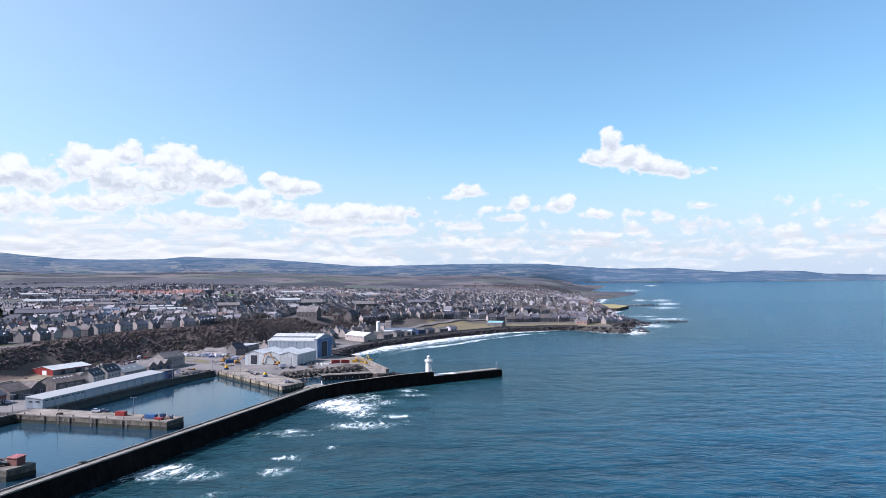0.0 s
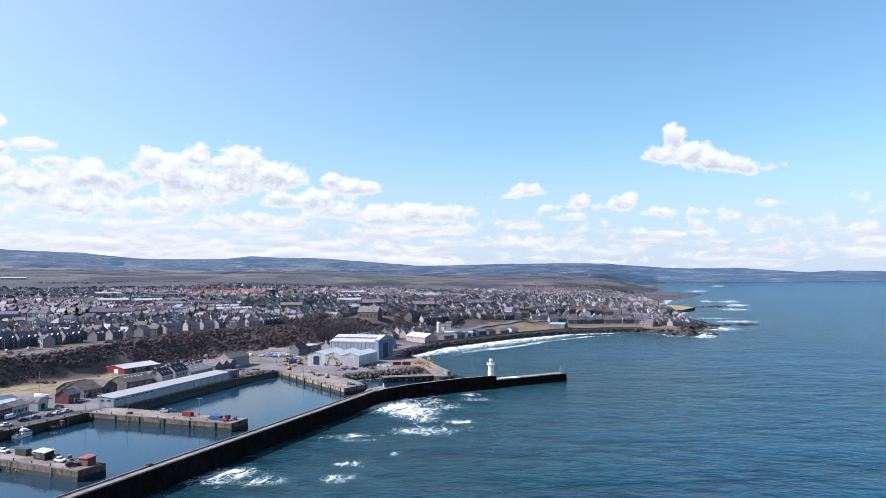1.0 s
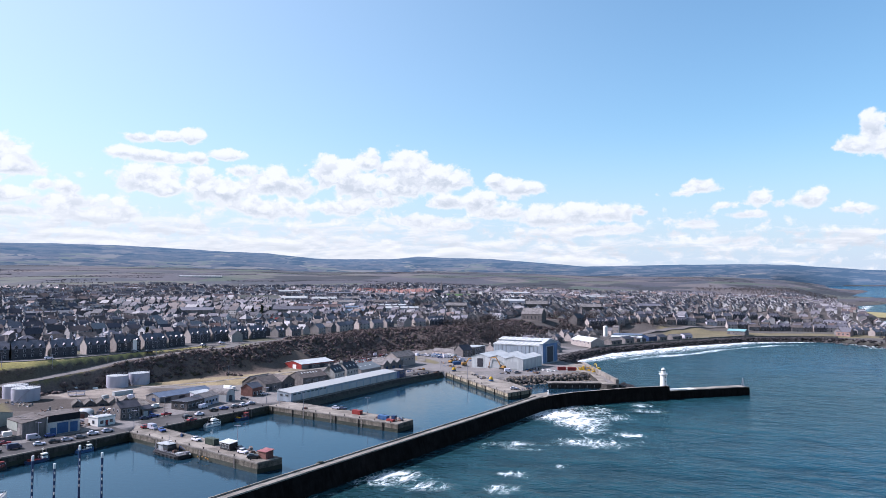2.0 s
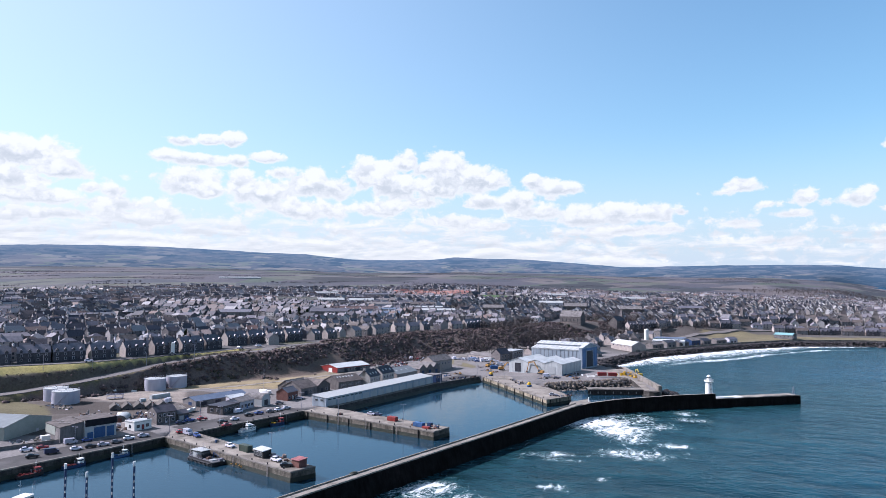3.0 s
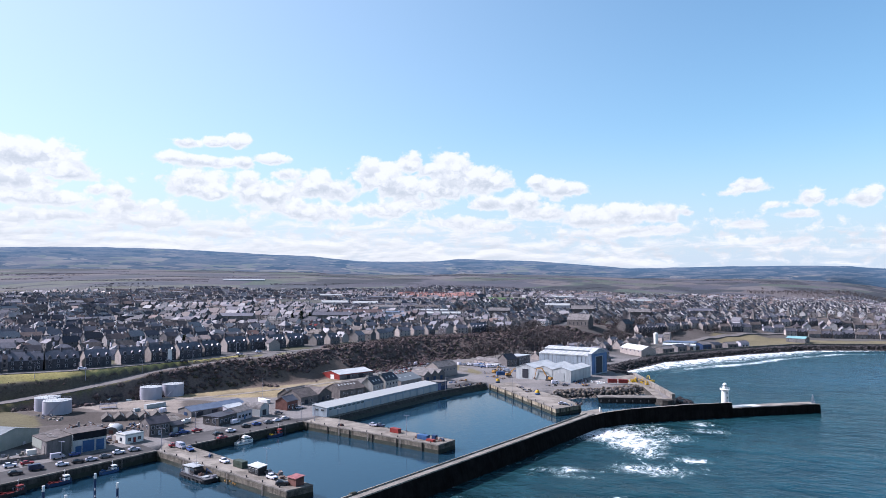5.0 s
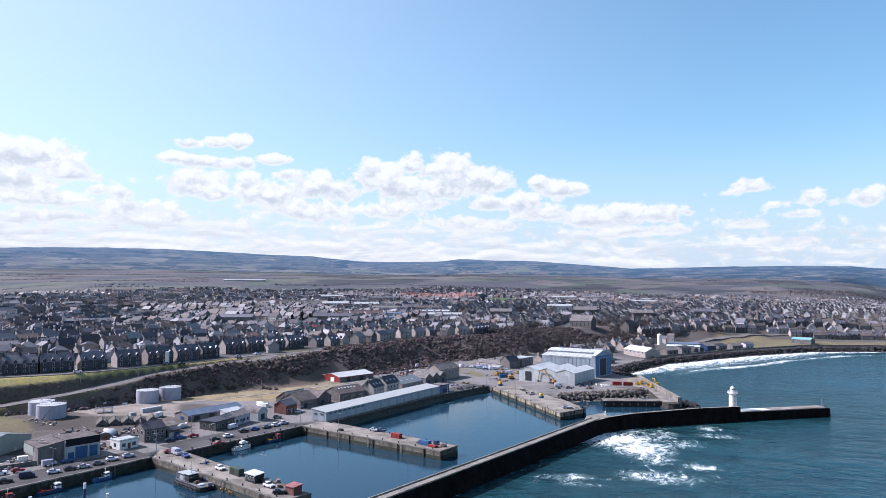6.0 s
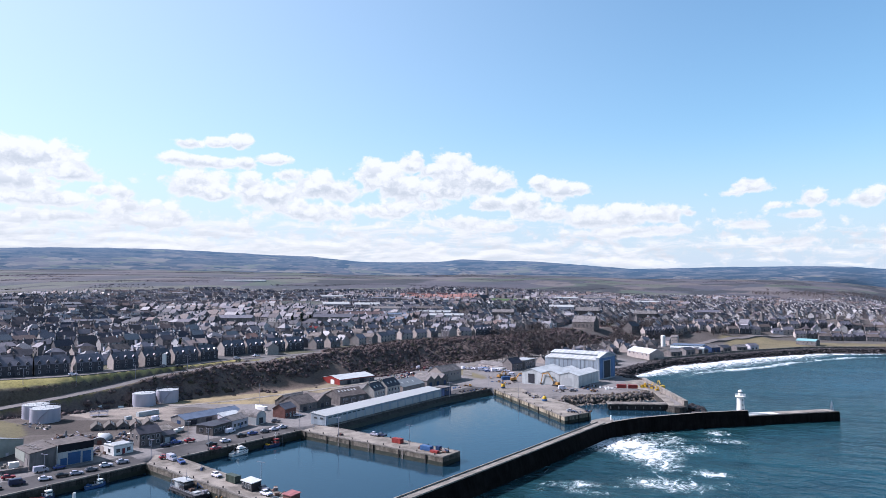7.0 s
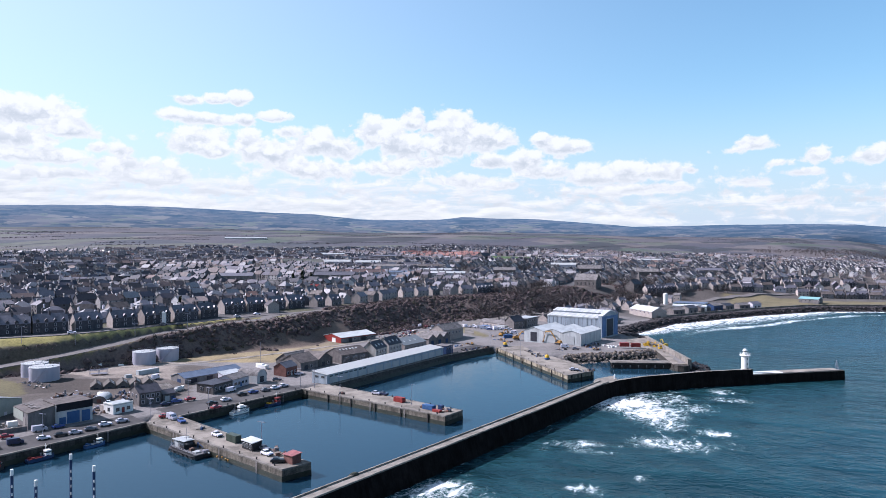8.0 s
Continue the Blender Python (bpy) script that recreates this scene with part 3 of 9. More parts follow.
TERRACE_ROAD = [(-402, 299), (-386, 321), (-376, 331), (-367, 342), (-361, 355), (-356, 371), (-351, 387), (-346, 405), (-339, 426), (-334, 450), (-325, 472), (-314, 490), (-306, 520)]
# the skyline: turn and height in degrees, seen from the eye
SKYLINE = [(-120, 2.0), (-70, 2.3), (-54, 2.58), (-50.5, 2.71), (-46.8, 2.76), (-42.9, 2.72), (-38.8, 2.57), (-35.4, 2.39), (-31.9, 2.29), (-30.1, 2.07),
           (-28.3, 1.90), (-24.7, 1.86), (-21.9, 1.91), (-20.1, 2.10), (-17.8, 2.00), (-14.1, 1.90), (-9.7, 1.56), (-6.6, 1.27), (-3.2, 1.34), (0.8, 1.39),
           (4.6, 1.39), (8.1, 1.33), (9.9, 1.17), (12.5, 0.95), (14.2, 0.86), (17.7, 0.85), (20.9, 0.61), (22.5, 0.45), (24.4, 0.55), (26.7, 0.51), (28.5, 0.28), (32.2, 0.13), (45, 0.05), (70, -0.05), (120, -0.1)]
EYE_HIGH = 70.0


def sea_level(px, py):
    """The sea sheet: level, lifted far out so that its edge stands where the horizon does."""
    r = np.hypot(px, py)
    dip = 0.0031 + 0.0269 * (np.clip(4600 - r, 0, 2400) / 2400) ** 2
    return np.where(r < 2200, 0.0, 66 - dip * r)


def land_level(px, py):
    px, py = np.asarray(px, float), np.asarray(py, float)
    r, turn = np.hypot(px, py), np.degrees(np.arctan2(px, py))
    d_coast, _ = dist_to(px, py, COAST, True)
    d_coast = np.where(inside(px, py, COAST), d_coast, -d_coast)
    d_top, _ = dist_to(px, py, PLATEAU, True)
    d_top = np.where(inside(px, py, PLATEAU), d_top, -d_top)
    wide = np.interp(py, [0, 370, 384, 402, 418, 450, 480, 650, 760, 900, 1000, 1200], [13, 13, 17, 22, 26, 32, 30, 40, 48, 60, 120, 150])
    low = 3.85 + 2.2 * step(20, 70, d_coast)
    up = 23.0 + 0.034 * np.clip(d_top, 0, 1600) + 3.0 * (value_noise(px, py, 260, 3) - 0.5) * step(0, 200, d_top)
    rough = (value_noise(px, py, 14, 5) - 0.5) * 3.0 * step(-1.0, -0.6, -np.abs(d_top / wide + 0.5) * 2)
    lean = step(-1, 0, d_top / wide)
    z = low + (up - low) * lean + rough
    d_ramp, at = dist_to(px, py, RAMP)
    zr = np.interp(at, range(len(RAMP)), [p[2] for p in RAMP])
    # between the slanting road and the terrace: a lawn above, a steep scrubby face below
    d_terr, _ = dist_to(px, py, TERRACE_ROAD)
    v = np.clip((d_ramp - 3.9) / np.maximum(d_ramp + d_terr - 7.4, 1.0), 0, 1)
    between = inside(px, py, [p[:2] for p in RAMP] + TERRACE_ROAD[:10][::-1])
    rise = np.interp(v, [0, 0.4, 1.0], [0, 0.62, 1.0])
    z = np.where(between, zr + (up - zr) * rise, z + (zr - z) * (1 - step(4.0, 7.2, d_ramp)) * (d_terr > 3.5))
    # fields that climb to the foot of the hills
    share = np.interp(turn, [-10, 4, 11, 20], [0.42, 0.30, 0.0, -0.3])
    foot = EYE_HIGH + 4000 * np.tan(np.radians(share * np.interp(turn, [p[0] for p in SKYLINE], [p[1] for p in SKYLINE])))
    far = step(1700, 4000, r) * 0.6 + 0.4 * np.clip((r - 1700) / 2300, 0, 1)
    z = z + (foot - z) * far
    sea = sea_level(px, py)
    # past the headland the coast lies low
    z = z + (sea + 7 + 0.012 * np.clip(d_top, 0, 900) - z) * step(7.5, 12, turn) * step(1500, 2300, r)
    # behind the quay walls the ground falls away under the decks; elsewhere it shelves into the sea
    built = (py < 528) & (px < -80) & ((px < -113) | (py < 478))
    shore = np.where(built, step(3.5, 8.5, d_coast), step(-9, 3 + 0.06 * np.clip(r - 1300, 0, 1500), d_coast))
    return (sea - 6) + (np.maximum(z, sea + 1.5 * step(2200, 3500, r)) - sea + 6) * shore


def ground_at(x, y):
    return float(land_level(np.array([x]), np.array([y]))[0])


def lines(*spans):
    """Grid lines: spans of (from, to, step)."""
    out = []
    for a, b, s in spans:
        out += list(np.arange(a, b - 1e-6, s))
    return np.array(out + [spans[-1][1]])


def sheet(name, xs, ys, z_of):
    gx, gy = np.meshgrid(xs, ys)
    z = z_of(gx, gy)
    nx, ny = len(xs), len(ys)
    co = np.stack([gx, gy, z], -1).reshape(-1, 3)
    i = (np.arange(ny - 1)[:, None] * nx + np.arange(nx - 1)[None, :]).ravel()
    quads = np.stack([i, i + 1, i + nx + 1, i + nx], 1)
    keep = (np.hypot(gx, gy).ravel()[quads].min(1) < 4850)
    quads = quads[keep]
    me = bpy.data.meshes.new(name)
    me.vertices.add(len(co))
    me.vertices.foreach_set("co", co.ravel())
    me.loops.add(quads.size)
    me.loops.foreach_set("vertex_index", quads.ravel())
    me.polygons.add(len(quads))
    me.polygons.foreach_set("loop_start", np.arange(0, quads.size, 4))
    me.polygons.foreach_set("use_smooth", np.ones(len(quads), bool))
    me.update(calc_edges=True)
    return me, gx.ravel(), gy.ravel(), z.ravel()


def paint(me, name, rgba):
    layer = me.color_attributes.new(name, "FLOAT_COLOR", "POINT")
    layer.data.foreach_set("color", np.asarray(rgba, np.float32).ravel())


# ground: land use per place, red green blue and how far it is farmland
XS = lines((-4850, -1800, 75), (-1800, -700, 25), (-700, -424, 8), (-424, -312, 1.75), (-312, -40, 3.5), (-40, 340, 7), (340, 900, 25), (900, 4850, 80))
YS = lines((-1500, 100, 80), (100, 200, 12), (200, 284, 3.5), (284, 445, 1.75), (445, 660, 3.5), (660, 1300, 7), (1300, 2200, 22), (2200, 4850, 55))
me, gx, gy, gz = sheet("ground", XS, YS, land_level)
d_coast, _ = dist_to(gx, gy, COAST, True)
d_coast = np.where(inside(gx, gy, COAST), d_coast, -d_coast)
d_top, _ = dist_to(gx, gy, PLATEAU, True)
d_top = np.where(inside(gx, gy, PLATEAU), d_top, -d_top)
rr = np.hypot(gx, gy)
use = np.zeros((len(gx), 4))
use[:, :3] = (0.135, 0.125, 0.122)                                  # yards and quays


def lay(mask, colour, amount=1.0):
    k = (mask * amount)[:, None]
    use[:, :3] = use[:, :3] * (1 - k) + np.array(colour) * k


n1, n2 = value_noise(gx, gy, 30, 11), value_noise(gx, gy, 9, 12)
steep = np.interp(gy, [0, 370, 384, 402, 418, 450, 480, 650, 760, 900, 1000, 1200], [13, 13, 17, 22, 26, 32, 30, 40, 48, 60, 120, 150])
dirt = inside(gx, gy, [(-330, 250), (-300, 240), (-262, 262), (-256, 300), (-250, 314), (-262, 332), (-262, 372), (-300, 372), (-330, 340), (-372, 300)]).astype(float)
lay(dirt, (0.064, 0.052, 0.045), 0.65 + 0.35 * n2)
gravel = inside(gx, gy, [(-352, 326), (-333, 327), (-318, 324), (-300, 332), (-280, 336), (-262, 336), (-262, 348), (-292, 352), (-312, 376), (-340, 366), (-350, 350)]).astype(float)
lay(gravel, (0.215, 0.182, 0.155), 0.6 + 0.4 * n2)
soil = inside(gx, gy, [(-345, 298), (-316, 283), (-297, 298), (-276, 322), (-292, 330), (-318, 322), (-328, 318)]).astype(float)
lay(soil, (0.042, 0.034, 0.03), 0.9)
field = inside(gx, gy, [(-324, 372), (-262, 396), (-258, 470), (-262, 512), (-294, 512), (-300, 490), (-306, 455), (-314, 420)]).astype(float)
lay(field, (0.20, 0.155, 0.085), 0.6 + 0.4 * n1)
lay(field * step(0.62, 0.75, n2), (0.09, 0.075, 0.05), 0.7)
earth = inside(gx, gy, [(-385, 275), (-322, 268), (-314, 283), (-340, 300), (-368, 306)]).astype(float)
lay(earth, (0.085, 0.074, 0.036), 0.85)
oval = inside(gx, gy, [(-214, 566), (-186, 552), (-184, 560), (-206, 582), (-216, 598), (-226, 604)]).astype(float)
lay(oval, (0.12, 0.10, 0.05), 0.85)
lay(step(-1.05, -0.95, d_top / steep) * (1 - step(-3, 0, d_top - 12 * step(480, 520, gy))), (0.095, 0.072, 0.063), 0.85 + 0.15 * n2)
d_ramp, _ = dist_to(gx, gy, RAMP)
lay((1 - step(4.6, 5.4, d_ramp)) * step(3.4, 4.0, d_ramp) * (d_top < -3) * (1 - step(395, 430, gy)), (0.105, 0.096, 0.035), 0.85)


town_edge = np.interp(np.degrees(np.arctan2(gx, gy)), [3, 11], [0, 650])
town = step(9, 11, d_top) * (1 - step(1750, 2100, rr - town_edge))
lay(town, (0.064, 0.061, 0.062))
lay(town * step(0.55, 0.7, n1), (0.066, 0.063, 0.034), 0.8)
lay(town * step(0.66, 0.8, value_noise(gx, gy, 17, 14)), (0.15, 0.138, 0.135), 0.8)
strip = step(0.8, 1.8, d_top) * (1 - step(8.5, 10.5, d_top)) * (1 - step(470, 490, gy))
d_terr, _ = dist_to(gx, gy, TERRACE_ROAD)
v = np.clip((d_ramp - 3.9) / np.maximum(d_ramp + d_terr - 7.4, 1.0), 0, 1)
between = inside(gx, gy, [p[:2] for p in RAMP] + TERRACE_ROAD[:10][::-1])
lay(strip * ~between, (0.15, 0.13, 0.046), 0.9)
lay(between * step(0.46, 0.56, v), (0.30, 0.25, 0.085), 0.75 + 0.25 * n2)
lay(between * (1 - step(0.46, 0.56, v)), (0.075, 0.06, 0.044), 0.75 + 0.25 * n2)
village = (1 - step(-8, 0, d_top)) * step(720, 760, gy)
lay(village, (0.06, 0.055, 0.052), 0.8)
park = inside(gx, gy, [(-8, 880), (60, 945), (150, 962), (260, 985), (250, 1022), (150, 1010), (80, 995), (30, 1000), (-20, 975)]).astype(float)
lay(park, (0.125, 0.105, 0.06), 0.9)
lay((d_coast < 9) & (gy > 600) & (gx > -100), (0.05, 0.046, 0.04))
lay((d_coast < 1.5) & (rr < 2000), (0.02, 0.02, 0.018))
pitch = inside(gx, gy, [(-500, 1440), (-395, 1430), (-375, 1500), (-400, 1535), (-490, 1530)]).astype(float)
lay(pitch, (0.045, 0.085, 0.026))
lay(step(4250, 4330, gy) * step(500, 560, gx), (0.17, 0.15, 0.125))
use[:, 3] = step(1700, 2000, rr - town_edge)
paint(me, "land", use)


def ground_material():
    m = bpy.data.materials.new("ground")
    m.use_nodes = True
    nt = m.node_tree
    N, link = nt.nodes.new, nt.links.new
    bsdf = nt.nodes["Principled BSDF"]
    land = N("ShaderNodeVertexColor")
    land.layer_name = "land"
    geo = N("ShaderNodeNewGeometry")

    def tex(kind, scale, detail=4, stretch=(1, 1, 1)):
        mp = N("ShaderNodeMapping")
        mp.inputs["Scale"].default_value = stretch
        link(geo.outputs["Position"], mp.inputs[0])
        n = N(kind)
        n.inputs["Scale"].default_value = scale
        if kind == "ShaderNodeTexNoise":
            n.inputs["Detail"].default_value = detail
        link(mp.outputs[0], n.inputs["Vector"])
        return n

    plots = tex("ShaderNodeTexVoronoi", 0.0085, stretch=(0.7, 0.5, 0.0))
    ramp = N("ShaderNodeValToRGB")
    ramp.color_ramp.interpolation = "CONSTANT"
    # field colours shifted to mauve, which paints the haze into them
    tones = [(0.074, 0.067, 0.075), (0.058, 0.056, 0.068), (0.094, 0.081, 0.082), (0.056, 0.07, 0.058), (0.046, 0.05, 0.062), (0.068, 0.064, 0.076), (0.076, 0.079, 0.07), (0.10, 0.088, 0.09)]
    els = ramp.color_ramp.elements
    while len(els) < len(tones):
        els.new(0.5)
    for i, c in enumerate(tones):
        els[i].position, els[i].color = i / len(tones), (*c, 1)
    sep = N("ShaderNodeSeparateColor")
    link(plots.outputs["Color"], sep.inputs[0])
    link(sep.outputs[0], ramp.inputs[0])
    woods = N("ShaderNodeMapRange")
    link(tex("ShaderNodeTexNoise", 0.004, 6, (1, 0.4, 0)).outputs[0], woods.inputs[0])
    woods.inputs[1].default_value, woods.inputs[2].default_value = 0.53, 0.55
    wooded = N("ShaderNodeMix")
    wooded.data_type = "RGBA"
    link(woods.outputs[0], wooded.inputs[0]), link(ramp.outputs[0], wooded.inputs[6])
    wooded.inputs[7].default_value = (0.032, 0.034, 0.04, 1)
    base = N("ShaderNodeMix")
    base.data_type = "RGBA"
    link(land.outputs["Alpha"], base.inputs[0]), link(land.outputs["Color"], base.inputs[6]), link(wooded.outputs[2], base.inputs[7])
    wide, small = tex("ShaderNodeTexNoise", 0.06, 5), tex("ShaderNodeTexNoise", 0.9, 5)
    add = N("ShaderNodeMath")
    link(wide.outputs[0], add.inputs[0]), link(small.outputs[0], add.inputs[1])
    grow = N("ShaderNodeMapRange")
    link(add.outputs[0], grow.inputs[0])
    grow.inputs[1].default_value, grow.inputs[2].default_value, grow.inputs[3].default_value, grow.inputs[4].default_value = 0.6, 1.4, 0.6, 1.4
    hsv = N("ShaderNodeHueSaturation")
    link(grow.outputs[0], hsv.inputs["Value"]), link(base.outputs[2], hsv.inputs["Color"])
    link(hsv.outputs[0], bsdf.inputs["Base Color"])
    bsdf.inputs["Roughness"].default_value = 0.95
    bsdf.inputs["Specular IOR Level"].default_value = 0.2
    bp = N("ShaderNodeBump")
    bp.inputs["Strength"].default_value, bp.inputs["Distance"].default_value = 0.5, 0.3
    link(small.outputs[0], bp.inputs["Height"]), link(bp.outputs[0], bsdf.inputs["Normal"])
    return m


me.materials.append(ground_material())
tagged(new("ground", me), "harbour yards, scrub bank, town streets and brown fields with haze in their colour", "ground", kind="structure")


# hills along the horizon: moor, forest blocks with ragged edges, strips of pasture, hedge lines
def hill_material():
    m = bpy.data.materials.new("far hills")
    m.use_nodes = True
    nt = m.node_tree
    N, link = nt.nodes.new, nt.links.new
    bsdf = nt.nodes["Principled BSDF"]
    place, lift = N("ShaderNodeVertexColor"), N("ShaderNodeVertexColor")
    place.layer_name, lift.layer_name = "place", "lift"

    def spread(kind, stretch, shift, detail=6, rough=0.6):
        mp = N("ShaderNodeMapping")
        mp.inputs["Scale"].default_value, mp.inputs["Location"].default_value = (*stretch, 0), (shift, shift * 1.7, 0)
        link(place.outputs["Color"], mp.inputs[0])
        n = N(kind)
        n.inputs["Scale"].default_value = 1.0
        if kind == "ShaderNodeTexNoise":
            n.inputs["Detail"].default_value, n.inputs["Roughness"].default_value = detail, rough
        link(mp.outputs[0], n.inputs["Vector"])
        return n

    def cut(v, a, b):
        n = N("ShaderNodeMapRange")
        link(v, n.inputs[0])
        n.inputs[1].default_value, n.inputs[2].default_value = a, b
        return n.outputs[0]

    def mix(f, a, b):
        n = N("ShaderNodeMix")
        n.data_type = "RGBA"
        for i, q in ((0, f), (6, a), (7, b)):
            if isinstance(q, tuple):
                n.inputs[i].default_value = (*q, 1)
            else:
                link(q, n.inputs[i])
        return n.outputs[2]

    # distance haze is put into all these base tones as slate blue
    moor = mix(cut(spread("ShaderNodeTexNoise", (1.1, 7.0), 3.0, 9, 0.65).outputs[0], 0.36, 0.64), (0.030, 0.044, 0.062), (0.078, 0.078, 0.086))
    cells = spread("ShaderNodeTexVoronoi", (0.75, 7.5), 11.0)
    sep = N("ShaderNodeSeparateColor")
    link(cells.outputs["Color"], sep.inputs[0])
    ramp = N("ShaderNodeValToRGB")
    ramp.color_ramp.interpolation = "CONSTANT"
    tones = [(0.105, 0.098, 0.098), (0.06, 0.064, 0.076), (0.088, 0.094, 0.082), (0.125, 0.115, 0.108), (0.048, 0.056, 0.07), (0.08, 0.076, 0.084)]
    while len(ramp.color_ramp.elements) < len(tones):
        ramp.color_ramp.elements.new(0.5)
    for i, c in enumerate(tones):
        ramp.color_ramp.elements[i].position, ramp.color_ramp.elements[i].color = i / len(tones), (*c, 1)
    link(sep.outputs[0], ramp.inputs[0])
    farmed = spread("ShaderNodeTexNoise", (0.22, 1.6), 21.0, 5)
    low = N("ShaderNodeMath")
    low.operation = "MULTIPLY_ADD"
    link(lift.outputs["Color"], low.inputs[0])
    low.inputs[1].default_value = -0.22
    link(farmed.outputs[0], low.inputs[2])
    axes = N("ShaderNodeSeparateColor")
    link(place.outputs["Color"], axes.inputs[0])
    wild = N("ShaderNodeMapRange")
    link(axes.outputs[0], wild.inputs[0])
    wild.inputs[1].default_value, wild.inputs[2].default_value, wild.inputs[3].default_value, wild.inputs[4].default_value = -22.0, 2.0, 0.02, -0.14
    kept = N("ShaderNodeMath")
    link(low.outputs[0], kept.inputs[0]), link(wild.outputs[0], kept.inputs[1])
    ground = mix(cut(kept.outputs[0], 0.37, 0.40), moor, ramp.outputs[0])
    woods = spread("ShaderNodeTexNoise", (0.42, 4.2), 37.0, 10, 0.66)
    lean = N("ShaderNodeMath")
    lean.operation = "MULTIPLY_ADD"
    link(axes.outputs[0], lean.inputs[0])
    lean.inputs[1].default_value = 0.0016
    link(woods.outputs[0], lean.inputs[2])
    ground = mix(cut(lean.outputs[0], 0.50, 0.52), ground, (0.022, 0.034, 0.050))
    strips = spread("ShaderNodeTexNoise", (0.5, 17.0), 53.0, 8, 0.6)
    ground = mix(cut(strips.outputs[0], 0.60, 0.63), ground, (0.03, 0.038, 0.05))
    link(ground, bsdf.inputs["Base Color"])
    bsdf.inputs["Roughness"].default_value = 1.0
    bsdf.inputs["Specular IOR Level"].default_value = 0.0
    # more haze, added as a blue emission that grows uphill
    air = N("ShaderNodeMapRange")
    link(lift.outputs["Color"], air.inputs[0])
    air.inputs[3].default_value, air.inputs[4].default_value = 0.09, HILL_HAZE
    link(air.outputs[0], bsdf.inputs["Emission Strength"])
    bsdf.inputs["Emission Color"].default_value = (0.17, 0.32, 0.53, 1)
    return m


def hills():
    turns = np.radians(np.arange(-75, 75.01, 0.25))
    steps = np.array([-0.12, 0, 0.1, 0.2, 0.3, 0.4, 0.5, 0.6, 0.7, 0.8, 0.9, 1.0, 1.06])
    tg, k = np.meshgrid(turns, steps)
    start = np.interp(np.degrees(tg), [-75, 7, 12, 75], [4000, 4000, 4590, 4590])
    rg = start + (4740 - start) * k
    px, py = rg * np.sin(tg), rg * np.cos(tg)
    deg = np.degrees(tg)
    crest = np.interp(deg, [p[0] for p in SKYLINE], [p[1] for p in SKYLINE])
    share = np.interp(k, [-0.12, 0, 1, 1.06], [-0.15, 0.36, 1.0, 0.9])
    over_sea = step(7, 12, deg)
    lumps = (value_noise(px, py, 170, 21) - 0.5) * 0.28 + (value_noise(px, py, 60, 22) - 0.5) * 0.10
    low = np.interp(k, [-0.12, 0, 0.12], [-0.4, -0.2, 0.0])
    el = crest * share * (1 - over_sea) + over_sea * (low + np.clip(crest, 0, 2) * np.clip(k, 0, 1)) + lumps * np.clip(k, 0, 1) * (1 - np.clip(k, 0, 1)) * 2.4 * np.clip(crest, 0, 2) / 2
    el += (value_noise(deg * 10, deg * 0, 7, 23) - 0.5) * 0.035 * np.clip(k, 0, 1)
    z = EYE_HIGH + rg * np.tan(np.radians(el))
    ny, nx = tg.shape
    i = (np.arange(ny - 1)[:, None] * nx + np.arange(nx - 1)[None, :]).ravel()
    faces = np.stack([i, i + nx, i + nx + 1, i + 1], 1)
    me = bpy.data.meshes.new("hills")
    me.from_pydata(np.stack([px, py, z], -1).reshape(-1, 3).tolist(), [], faces[:, ::-1].tolist())
    me.polygons.foreach_set("use_smooth", np.ones(len(me.polygons), bool))
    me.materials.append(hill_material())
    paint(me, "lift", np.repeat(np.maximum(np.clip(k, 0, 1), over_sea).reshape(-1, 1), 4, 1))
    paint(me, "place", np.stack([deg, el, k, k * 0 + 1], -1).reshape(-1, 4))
    tagged(new("backdrop", me), "moorland hills along the horizon, blue haze put into their colour", "hills", kind="structure")


HILL_HAZE = 0.2
hills()


# ---- the sea ----
# white water: x, y, half length, half width, turn, weight
SURF_BEND = [(-64, 394, 16, 15, 9, 1.05), (-50, 379, 12, 15, 7, 0.93), (-43, 362, 7, 10, 6, 0.81), (-43, 414, 7, 8, 5, 0.70), (-33, 394, 8, 9, 4, 0.59),
             (-23, 437, 5, 7, 2, 0.67), (-28, 409, 2, 7, 3, 0.52), (-19, 419, 10, 5, 1, 0.63), (-38, 332, 13, 8, 6, 0.78), (-23, 353, 6, 5, 3, 0.63),
             (-16, 338, 2, 6, 1, 0.59), (-72, 322, 11, 2, 12, 0.63), (-62, 311, 6, 3, 11, 0.59), (-82, 309, 1, 6, 15, 0.52), (-70, 311, 4, 3, 12, 0.67),
             (-59, 421, 5, 8, 7, 0.81)]
SURF_WALL = [(-100, 257, 8, 7, 21, 0.74), (-61, 272, 4, 3, 10, 0.67), (-45, 289, 1, 3, 6, 0.59), (-25, 354, 5, 6, 1, 0.59), (-104, 252, 13, 10, 22, 0.70),
             (-84, 248, 7, 6, 19, 0.74), (-60, 253, 6, 6, 13, 0.63), (-45, 288, 2, 5, 9, 0.59), (-71, 318, 12, 3, 13, 0.63), (-58, 272, 4, 5, 12, 0.55),
             (-74, 226, 4, 3, 18, 0.63)]
